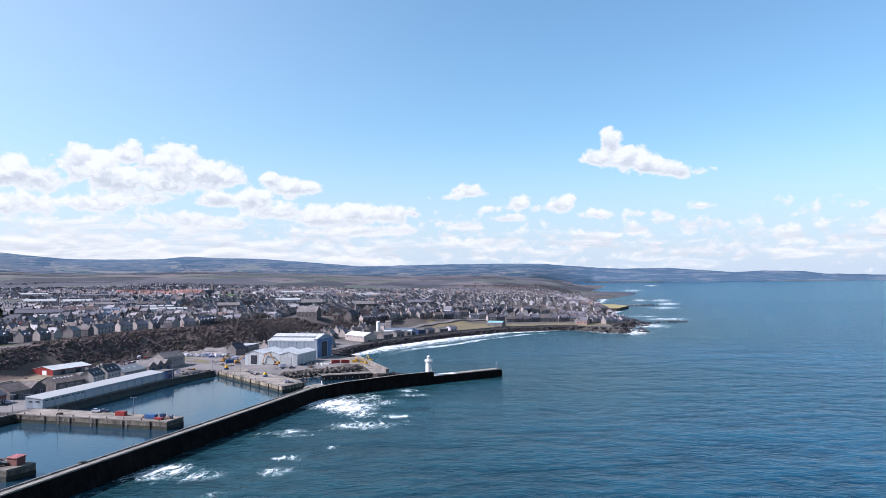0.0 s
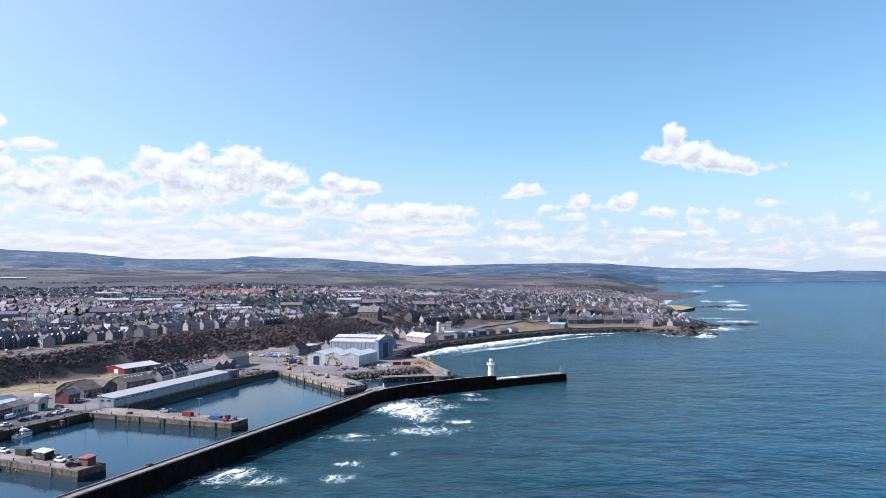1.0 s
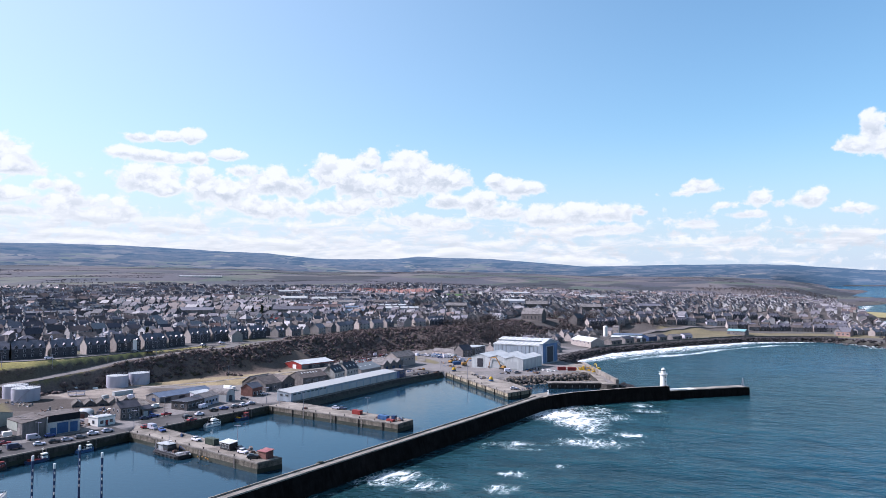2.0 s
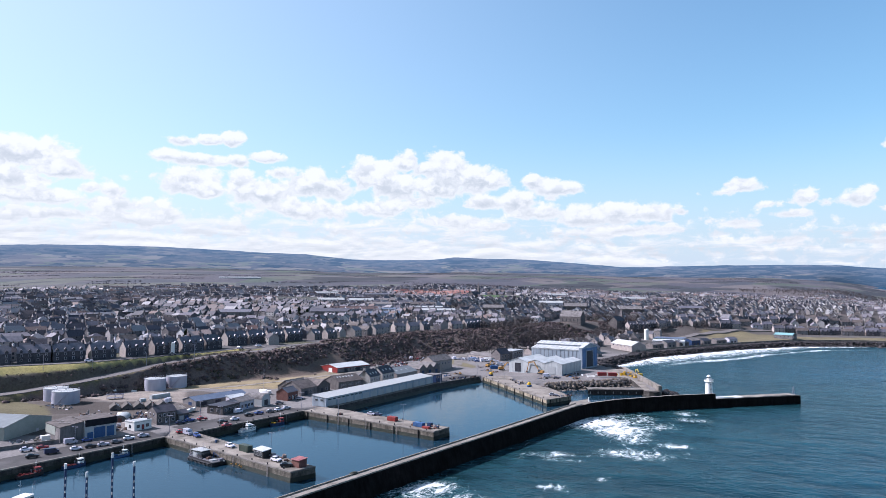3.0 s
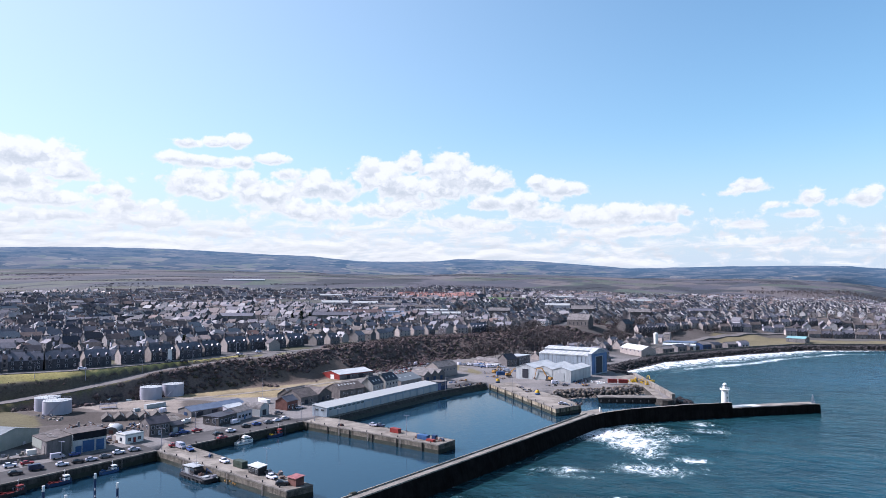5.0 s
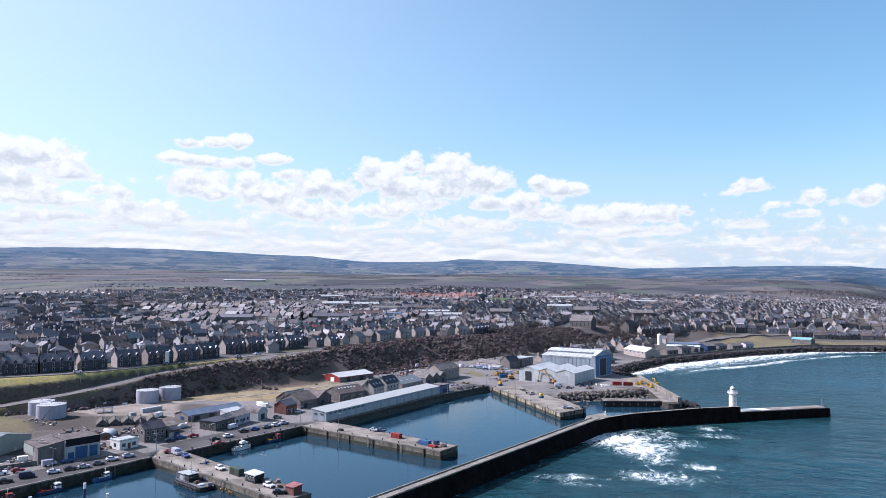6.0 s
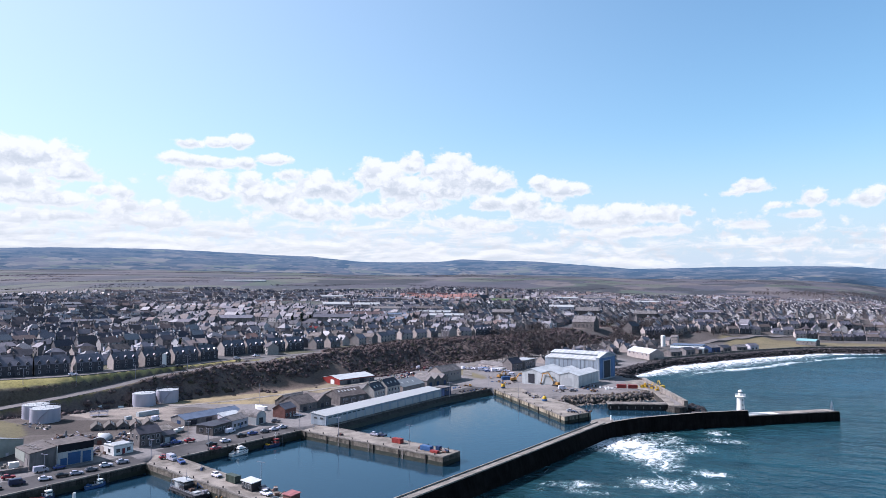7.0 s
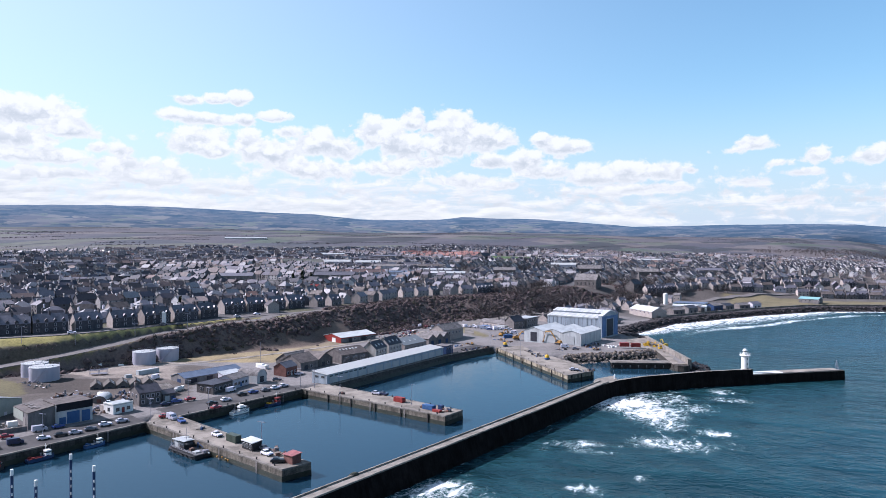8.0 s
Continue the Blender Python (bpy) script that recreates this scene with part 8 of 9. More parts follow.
workboat()
boat("cabin_cruiser", "white and blue cabin boat", -218.2, 311.1, 75, 9.5, 3.2, 1.2, WHITE_PAINT, GREY_CLAD, (0.8, 3.6, 2.3, 1.6), WHITE_PAINT, 2.2, [("flybridge", Shape().box(0.4, 0, 2.9, 2.2, 1.8, 0.7), WHITE_PAINT), ("stripe", Shape().box(-0.6, 0, 0.75, 7.0, 3.0, 0.22), BLUE_PAINT)])
boat("fishing_boat", "small red topped fishing boat", -213.5, 329.2, 75, 8.5, 3.0, 1.2, NAVY, RUST, (2.2, 2.0, 1.9, 2.0), RED_PAINT, 3.0)
boat("creel_boat", "small blue and white creel boat", -235.7, 250.0, 76, 7.6, 2.7, 1.0, BLUE_PAINT, GREY_CLAD, (1.6, 1.7, 1.7, 1.6), WHITE_PAINT, 2.0)
boat("creel_boat", "small navy creel boat with a red deck", -239.8, 230.9, 77, 9.0, 3.0, 1.1, NAVY, RED_PAINT, (2.4, 1.9, 1.9, 1.8), WHITE_PAINT, 2.4)
boat("creel_boat", "small red and black creel boat", -243.4, 215.0, 77, 9.4, 3.2, 1.2, BLACK, RED_PAINT, (2.4, 1.9, 1.9, 1.8), RED_PAINT, 2.4)
boat("trawler", "white fishing vessel with a tall mast and gantry", -207, 182.0, 100, 18, 5.8, 2.2, WHITE_PAINT, GREY_CLAD, (1.5, 4.6, 3.8, 3.4), WHITE_PAINT, 5.0,
     [("gantry", Shape().beam((-6, -2.2, 2.2), (-6, -2.2, 6.2), 0.14).beam((-6, 2.2, 2.2), (-6, 2.2, 6.2), 0.14).beam((-6, -2.2, 6.2), (-6, 2.2, 6.2), 0.14), WHITE_PAINT), ("foremast", Shape().beam((5.4, 0, 2.2), (5.4, 0, 8.5), 0.1), WHITE_PAINT)])


# the jack-up barge with its four tall legs
def barge():
    root = thing("jack_up_barge", -181.3, 188.3, 0, 60, "red jack-up barge with four tall black and white legs", "barge")
    part("hull", Shape().box(0, 0, -0.8, 16, 10, 1.5, 0, 0, 1.0), [RED_PAINT], root)
    part("deck", Shape().box(0, 0, 0.7, 15.4, 9.4, 0.12), [RUST], root)
    part("deckhouse", Shape().box(-4.5, -1.5, 0.8, 3, 2.4, 1.8).box(-4.5, -1.5, 2.6, 3.3, 2.7, 0.15), [GREY_CLAD], root)
    part("winch", Shape().box(2, -1, 0.8, 2.2, 2.4, 1.0).box(4.0, 2.0, 1.2, 1.8, 2.4, 0.8), [RED_PAINT], root)
    back = root.matrix_basis.inverted()
    for x, y, top in ((-184.8, 196.4, 17.9), (-172.4, 192.8, 17.3), (-188.3, 182.1, 17.6), (-179.7, 182.0, 16.0)):
        p = back @ Vector((x, y, 0))
        leg = part("leg", Shape().tube(p.x, p.y, -6, top - 1.5, 0.36, 0.36, 12), [NAVY], root)
        part("leg_top", Shape().tube(p.x, p.y, top - 1.5, top, 0.39, 0.39, 12), [WHITE_PAINT], leg, "white painted leg top")
        marks = Shape()
        for k in range(5):
            marks.box(p.x - 0.05, p.y - 0.36, 5 + 2.0 * k, 0.3, 0.3, 0.7)
        part("depth_marks", marks, [WHITE_PAINT], leg)
        part("jack_house", Shape().box(p.x, p.y, -0.6, 1.5, 1.5, 1.6), [RED_PAINT], root)


barge()


# ---- containers, cabins and gear ----
def container(name, label, x, y, turn, L, W, H, mat, z=QUAY, ribs=True):
    root = thing(name, x, y, z, turn, label, "container")
    part("body", Shape().box(0, 0, 0.1, L, W, H - 0.1), [mat], root)
    if ribs:
        me = Shape().box(0, 0, 0.15, 0.18, W + 0.1, H - 0.25).mesh("rib", [mat])
        for k in range(int(L / 0.8)):
            part("rib", me, None, root, at=pose(-L / 2 + 0.4 + 0.8 * k, 0, 0))
    part("doors", Shape().box(L / 2 + 0.03, -W / 4, 0.2, 0.08, W / 2 - 0.1, H - 0.4).box(L / 2 + 0.03, W / 4, 0.2, 0.08, W / 2 - 0.1, H - 0.4), [mat], root)
    return root


container("container", "red steel container standing on the pier", -155.2, 341.2, -17, 5.2, 2.3, 2.1, RED_PAINT)
container("container", "blue steel container standing on the pier end", -137.5, 333.0, -17, 5.6, 2.3, 2.0, BLUE_PAINT)
container("skip", "low red skip beside the blue container", -132.6, 330.0, -17, 4.0, 1.8, 1.0, RED_PAINT, ribs=False)
container("generator", "dark blue generator box on the pier end", -132.8, 335.0, -17, 2.0, 1.8, 1.8, NAVY, ribs=False)
container("container", "dark green steel cabin on the pier", -183.4, 262.6, -20, 6.1, 2.4, 2.6, surface("dark green painted steel", (0.03, 0.042, 0.033), (0.05, 0.065, 0.052), 0.5, 0.5, 3.0))
container("long_container", "long white trailer container beside the tanks", -302.6, 343.6, 77, 11.6, 2.5, 2.9, WHITE_STEEL, 5.4)
container("container", "red steel container beside the revetment", -83, 542.5, 18, 6.1, 2.4, 2.6, RED_PAINT, 5.0)
container("container", "red steel container beside the revetment", -76, 545, 18, 6.1, 2.4, 2.6, RED_PAINT, 4.8)
container("container", "blue steel container in the yard", -168.5, 556, 30, 6.1, 2.4, 2.6, BLUE_PAINT, 4.6)
building("kiosk", "dark glazed pier kiosk with a white roof", "kiosk", (-175.6, 257.2), (-169.6, 254.9), QUAY, 3.6, 2.7, 3.1, BLACK, ROOF_WHITE, style="mono", windows=row_of(1.2, 5.2, 3, 0.9, 1.2, 1.2), over=0.3, trim=GREY_CLAD)
building("pier_shack", "small red roofed shack on the pier end", "shack", (-153.0, 249.2), (-149.0, 248.0), QUAY, 3.6, 2.6, 2.9, BRICK_RED, surface("faded pink red roof", (0.20, 0.07, 0.075), (0.27, 0.11, 0.11), 0.7, 0.5, 3.0, stain=0.3, spots=0.6), style="mono", over=0.3, end_windows=[(1.8, 0.9, 1.0, 1.0)])
building("portacabin", "white portable cabin in the yard", "cabin", (-192, 603), (-184, 599), 5.0, 3, 2.8, 2.8, WHITE_PAINT, GREY_CLAD, style="flat", windows=row_of(1.5, 7, 3, 1.1, 1.2, 1.0))
building("portacabin", "white portable cabin in the yard", "cabin", (-204, 598), (-196, 594), 5.0, 3, 2.8, 2.8, WHITE_PAINT, BLUE_PAINT, style="flat", windows=row_of(1.5, 7, 3, 1.1, 1.2, 1.0))


def buoy(x, y, turn, mat, base, label):
    root = thing("navigation_buoy", x, y, QUAY, turn, label, "buoy")
    part("float", Shape().loft([[(r * math.cos(k * math.pi / 8), r * math.sin(k * math.pi / 8), z) for k in range(16)] for r, z in ((1.3, 0.1), (1.7, 0.4), (1.7, 1.0), (1.2, 1.3))]), [base], root, round_off=True)
    part("tower", Shape().loft([[(r * math.cos(k * math.pi / 6), r * math.sin(k * math.pi / 6), z) for k in range(12)] for r, z in ((1.35, 1.3), (1.3, 2.2), (0.9, 2.9), (0.4, 3.1))]), [mat], root, round_off=True)
    part("lamp", Shape().tube(0, 0, 3.1, 3.7, 0.2, 0.15, 8), [BLACK], root)


buoy(-159.4, 519, 0, YELLOW, NAVY, "yellow and blue navigation buoy standing on the quay")
buoy(-120.4, 477, 0, YELLOW, BLUE_PAINT, "yellow and blue navigation buoy standing on the quay")


def excavator(x, y, turn, reach, label, mat=ORANGE, z=5.0):
    root = thing("excavator", x, y, z, turn, label, "excavator")
    for s in (-1, 1):
        part("track", Shape().box(0, s * 1.3, 0, 4.2, 0.7, 0.9, 0, 0, 0.9), [BLACK], root)
    part("upper", Shape().box(-0.5, 0, 1.0, 4.0, 2.7, 1.5, 0, 0, 0.95), [mat], root)
    part("cab", Shape().box(0.7, 0.8, 1.2, 1.6, 1.1, 2.0), [GLASS], root)
    part("boom", Shape().beam((1.2, 0, 2.0), (reach * 0.45, 0, reach * 0.62), 0.38, 6).beam((reach * 0.45, 0, reach * 0.62), (reach * 0.8, 0, reach * 0.55), 0.32, 6), [mat], root)
    part("arm", Shape().beam((reach * 0.8, 0, reach * 0.55), (reach * 0.92, 0, 1.0), 0.24, 6), [mat], root)
    part("bucket", Shape().box(reach * 0.94, 0, 0.1, 1.0, 1.2, 1.1, 0, 0, 0.7), [RUST], root)


excavator(-126.8, 537, 158, 13.5, "orange long armed excavator in front of the workshop")
excavator(-160, 549, 30, 9, "orange excavator parked beside the workshop", ORANGE)
excavator(-58, 556, 120, 8, "yellow crane on the mole", YELLOW, 4.0)
excavator(-175, 563, 70, 8, "orange excavator parked in the yard", ORANGE, 4.9)


def scrap_heap(name, label, spots, mats, category="gear", group="", high=0.0):
    root = None
    for x, y, r, n in spots:
        z = max(QUAY, ground_at(x, y))
        root = tagged(new(name), label, category, group)
        root.matrix_basis = pose(x, y, z)
        for k in range(n):
            a, d = rng.uniform(0, 6.28), r * rng.random() ** 0.5
            s = Shape()
            px, py = d * math.cos(a), d * math.sin(a)
            up = high * (1 - d / r) * rng.random()
            if rng.random() < 0.5:
                s.box(px, py, -0.05, rng.uniform(0.6, 2.0), rng.uniform(0.5, 1.2), up + rng.uniform(0.4, 1.3), rng.uniform(0, 180), 0, rng.uniform(0.7, 1))
            else:
                b = rng.uniform(0, 6.28)
                q = rng.uniform(1, 2.4)
                s.beam((px, py, up + 0.15), (px + q * math.cos(b), py + q * math.sin(b), up + rng.uniform(0.15, 1.2)), rng.uniform(0.08, 0.25), 6)
            part(rng.choice(("crate", "beam", "bale")), s, [rng.choice(mats)], root)
    return root


scrap_heap("scrap_pile", "high heap of rusty steel and timber scrap", [(-288, 287, 5.0, 46), (-282.5, 289, 4.0, 34), (-293, 285, 4.5, 30)], [RUST, RUST, BLACK, PALE_TIMBER, STEEL], group="scrap on the quays", high=4.0)
scrap_heap("gear_pile", "pile of rusty fishing gear and scrap", [(-268, 279, 3.0, 14), (-264, 287, 3.0, 12), (-266, 295, 3.5, 16), (-272, 298, 3.5, 14), (-278, 303, 3, 12), (-270, 306, 3, 12), (-262, 275, 2.5, 9)], [RUST, BLACK, PALE_TIMBER, NAVY, STEEL], group="scrap on the quays")
scrap_heap("gear_pile", "pipes and timber lying beside the tanks", [(-330, 300, 4, 10), (-322, 297, 3.5, 9), (-338, 300, 3, 7)], [STEEL, PALE_TIMBER, CONCRETE], group="scrap on the quays")
scrap_heap("gear_pile", "white tubs and timber behind the yard wall", [(-272, 242, 3, 10), (-277, 246, 3, 9), (-270, 236, 3, 10), (-279, 239, 3, 8)], [WHITE_PAINT, PALE_TIMBER, CONCRETE, STEEL], group="scrap on the quays")
scrap_heap("gear_pile", "stacked creels and nets in a yard", [(-232, 535, 7, 22), (-242, 528, 7, 22), (-228, 552, 6, 18), (-240, 545, 8, 24), (-222, 560, 6, 18), (-250, 536, 6, 16), (-248, 556, 7, 22), (-243, 575, 6, 20), (-236, 588, 6, 18), (-256, 560, 6, 18), (-240, 600, 5, 16), (-230, 570, 6, 20)], [RUST, BLACK, NAVY, STEEL, RED_PAINT, WHITE_PAINT, BLACK], group="yard behind the stores")
scrap_heap("gear_pile", "black nets and gear on the quay edge", [(-176, 500, 4, 12), (-172, 508, 4, 12), (-180, 494, 3, 8), (-94, 446, 3.5, 12), (-90, 450, 2.5, 8)], [BLACK, RUST, NAVY], group="scrap on the quays")
scrap_heap("yellow_frames", "yellow steel frames stacked on the mole", [(-70, 560, 5, 30), (-64, 559, 4.5, 26), (-66, 568, 4, 22), (-60, 550, 3, 12)], [YELLOW, YELLOW, ORANGE, PALE_TIMBER], group="steel on the mole", high=3.0)
scrap_heap("gear_pile", "white sacks and drums beside the slipway", [(-92, 542, 3, 14), (-88, 547, 3, 8), (-96, 547, 3, 8), (-196, 598, 4, 12), (-206, 600, 4, 12), (-186, 594, 4, 12), (-212, 606, 4, 10)], [WHITE_PAINT, WHITE_PAINT, STEEL], group="scrap on the quays")
scrap_heap("gear_pile", "blue and grey gear on the pale quay", [(-128, 486, 3, 10), (-132, 494, 3, 8), (-138, 503, 2.5, 8), (-112, 527, 4, 10), (-120, 519, 4, 10), (-104, 536, 4, 12)], [STEEL, BLUE_PAINT, PALE_TIMBER, BLACK, RUST], group="scrap on the quays")
scrap_heap("gear_pile", "rusty gear near the shipyard gate", [(-164, 540, 4, 14), (-172, 548, 4, 12), (-180, 560, 4, 12), (-100, 528, 3, 8), (-108, 540, 3, 12), (-104, 548, 3, 12), (-168, 560, 5, 16), (-175, 572, 5, 14), (-162, 574, 4, 12), (-186, 520, 3, 10), (-190, 508, 3, 10)], [RUST, BLACK, BLUE_PAINT, STEEL, ORANGE], group="scrap on the quays")


scrap_heap("gear_pile", "fish boxes, ropes and gear on a pier end", [(-129.5, 332.5, 2.0, 9), (-140.5, 336, 2.0, 7), (-157, 253.5, 2.0, 8), (-164, 258.5, 1.8, 6), (-206, 271.5, 1.6, 5), (-187, 346, 1.6, 5)], [RUST, BLACK, BRICK_RED, NAVY, PALE_TIMBER], group="scrap on the quays")


def drum(x, y, z, turn, L, r, label):
    root = thing("white_tank", x, y, z, turn, label, "tank")
    part("barrel", Shape().loft([[(q, s * math.cos(k * math.pi / 8), r + s * math.sin(k * math.pi / 8)) for k in range(16)] for q, s in ((-L / 2, r * 0.5), (-L / 2 + 0.3, r), (L / 2 - 0.3, r), (L / 2, r * 0.5))]), [WHITE_PAINT], root, round_off=True)
    part("cradle", Shape().box(-L / 3, 0, 0, 0.4, r * 1.6, r * 0.4).box(L / 3, 0, 0, 0.4, r * 1.6, r * 0.4), [RUST], root)


drum(-283.5, 297.4, 4.4, 20, 5, 1.3, "white cylindrical tank lying among scrap")
drum(-280.6, 294.6, 4.4, 20, 5, 1.3, "white cylindrical tank lying among scrap")
# pipe gantry on the gravel yard
gantry = thing("pipe_gantry", -323, 331, 5.3, 40, "open steel pipe stand on the gravel yard", "gantry")
for x in (-4, 0, 4):
    for y in (-2, 2):
        part("post", Shape().beam((x, y, -0.5), (x, y, 3.4), 0.12, 6), [STEEL], gantry)
    part("cross_beam", Shape().beam((x, -2, 3.4), (x, 2, 3.4), 0.1, 6), [STEEL], gantry)
for y in (-2, 0, 2):
    part("pipe", Shape().beam((-4.6, y, 3.5), (4.6, y, 3.5), 0.13, 6), [STEEL], gantry)
part("deck", Shape().box(0, 0, 1.5, 8, 4, 0.12), [STEEL], gantry)
container("container", "small grey steel hut on the gravel yard", -303, 331, 70, 3.0, 2.2, 2.4, GREY_CLAD, 5.2, ribs=False)
container("container", "small white tub cabin behind the yard wall", -275, 247, 64, 3.4, 2.2, 2.3, WHITE_PAINT, QUAY, ribs=False)
drum(-342, 346, 5.4, 60, 6.5, 1.4, "white tanker barrel on the gravel yard")
drum(-334, 356, 5.4, 30, 3.0, 0.8, "small white tank on the gravel yard")
silo = thing("silo", -81, 878, 7.0, 0, "tall white round silo beside the factory", "silo")
part("barrel", Shape().tube(0, 0, -1, 10.5, 2.5, 2.5, 20), [WHITE_PAINT], silo, round_off=True)
part("dome", Shape().loft([[(q * math.cos(k * math.pi / 10), q * math.sin(k * math.pi / 10), z) for k in range(20)] for q, z in ((2.6, 10.4), (2.5, 10.8), (1.6, 11.5), (0.3, 11.8))]), [WHITE_PAINT], silo, round_off=True)


def lamp_post(x, y, z, h=9.0, turn=0):
    m = pose(x, y, z, 0, 0, turn)
    if "lamp" in VEHICLES:
        return copy_thing(VEHICLES["lamp"], m)
    root = tagged(new("lamp_post"), "tall grey steel lamp post", "lamp post", "lamp posts on the quays")
    root.matrix_basis = m
    VEHICLES["lamp"] = root
    part("pole", Shape().beam((0, 0, 0), (0, 0, h), 0.13, 6, 0, 0.08), [STEEL], root)
    part("arm", Shape().beam((-1.2, 0, h), (1.2, 0, h), 0.06, 5), [STEEL], root)
    for s in (-1, 1):
        part("head", Shape().box(s * 1.2, 0, h - 0.1, 0.7, 0.3, 0.18), [STEEL], root)
    return root


for x, y in ((-169.4, 259.8), (-232.4, 273.8), (-148, 338), (-206, 352), (-245, 309), (-226, 300), (-214, 352), (-180, 470), (-250, 240), (-186, 342), (-140, 488), (-170, 520)):
    lamp_post(x, y, QUAY)
for k, (x, y) in enumerate(((-356, 345), (-346, 378), (-337, 412), (-331, 450), (-372, 325))):
    lamp_post(x, y, ground_at(x, y), turn=60)

monument = thing("white_column", -345.6, 400.9, 22.2, 15, "tall white square column on the grass bank", "column")
part("shaft", Shape().box(0, 0, 0, 2.0, 2.0, 9.4, 0, 0, 0.88), [WHITE_PAINT], monument)
part("plinth", Shape().box(0, 0, -1.5, 3.0, 3.0, 2.0), [CONCRETE_DARK], monument)

yacht = thing("yacht", -258.5, 381.5, 4.6, 165, "white sailing yacht laid up ashore with a tall mast", "yacht")
part("hull", hull(9.5, 3.0, 2.0).place(pose(0, 0, 0.9)), [WHITE_PAINT], yacht)
part("cabin", Shape().box(0.2, 0, 2.8, 4, 1.8, 0.6, 0, 0, 0.85), [WHITE_PAINT], yacht)
part("mast", Shape().beam((0.8, 0, 2.9), (0.8, 0, 15.5), 0.08, 6), [STEEL], yacht)
part("cradle", Shape().box(-2, 0, -0.6, 0.4, 2.6, 1.4).box(2, 0, -0.6, 0.4, 2.6, 1.4), [RUST], yacht)
for x, y, turn, L in ((-262, 372, 160, 6.5), (-255, 364, 150, 5.5), (-266, 316, 100, 7), (-261, 321, 90, 6.5)):
    b = thing("dinghy", x, y, 4.5, turn, "small white boat laid up ashore on chocks", "boat", "small boats ashore")
    part("hull", hull(L, 2.2, 1.1).place(pose(0, 0, 0.7)), [WHITE_PAINT], b)
    part("cover", Shape().box(-0.3, 0, 1.7, L * 0.5, 1.5, 0.5, 0, 0, 0.8), [NAVY if L > 6.6 else GREY_CLAD], b)
    part("chocks", Shape().box(-1.2, 0, -0.3, 0.4, 1.6, 0.9).box(1.2, 0, -0.3, 0.4, 1.6, 0.9), [RUST], b)

# floats hung on the pier wall, bollards
ball = Shape().loft([[(0.38 * math.sin(a) * math.cos(k * math.pi / 5), 0.38 * math.sin(a) * math.sin(k * math.pi / 5), -0.38 * math.cos(a)) for k in range(10)] for a in (0.1, 0.6, 1.2, 1.9, 2.5, 3.04)])
float_white, float_red = ball.mesh("float", [WHITE_PAINT]), ball.mesh("float", [ORANGE])
for k, s in enumerate((0.505, 0.54, 0.60, 0.635, 0.66, 0.675)):
    p = Vector(PIER_1[0]).lerp(Vector(PIER_1[1]), s)
    o = part("mooring_float", float_white if k < 2 else float_red, None, at=pose(p.x - 0.45, p.y - 0.95, 1.6 - 0.2 * (k % 3)))
    tagged(o, "white plastic mooring float on the pier wall" if k < 2 else "orange mooring float hung on the pier wall", "float", "floats along the pier")
    smooth(o)
bollard = Shape().loft([[(q * math.cos(k * math.pi / 5), q * math.sin(k * math.pi / 5), z) for k in range(10)] for q, z in ((0.3, 0), (0.22, 0.2), (0.2, 0.5), (0.32, 0.6), (0.28, 0.75))]).mesh("bollard", [BLACK])
for edge, n in ((PIER_1[:2], 9), (JETTY[:2], 9), (JETTY[2:], 7), (QUAY_B, 7), (QUAY_C[1:], 5), (SLIP[:2], 9)):
    inner = offset(edge, 0.7)
    for k in range(n):
        p = Vector(inner[0]).lerp(Vector(inner[-1]), (k + 0.5) / n)
        tagged(part("bollard", bollard, None, at=pose(p.x, p.y, QUAY + 0.05)), "black iron mooring bollard on the coping", "bollard", "bollards along the quays")
net = tagged(part("fishing_net", Shape().loft([[(q * 1.8 * math.cos(k * 0.7854), q * math.sin(k * 0.7854), z) for k in range(8)] for q, z in ((1.1, 0), (1.0, 0.35), (0.6, 0.7), (0.1, 0.8))]), [WEED], at=pose(-121.5, 238.5, 7.0, 0, 0, 70)), "dark green heap of net on the breakwater", "net")
post = thing("marker_post", -71.5, 414.5, 7.0, 0, "white marker post at the bend of the breakwater", "post")
part("shaft", Shape().tube(0, 0, 0, 2.2, 0.35, 0.35, 10), [WHITE_PAINT], post)
part("cap", Shape().tube(0, 0, 2.2, 2.5, 0.45, 0.2, 10), [WHITE_PAINT], post)


# ---- rock armour ----
def rock_mesh(seed, mat):
    r = random.Random(seed)
    bm = bmesh.new()
    bmesh.ops.create_icosphere(bm, subdivisions=1, radius=1.0)
    for v in bm.verts:
        v.co *= r.uniform(0.72, 1.2)
        v.co.z *= 0.75
    me = bpy.data.meshes.new("rock")
    bm.to_mesh(me)
    bm.free()
    me.materials.append(mat)
    return me


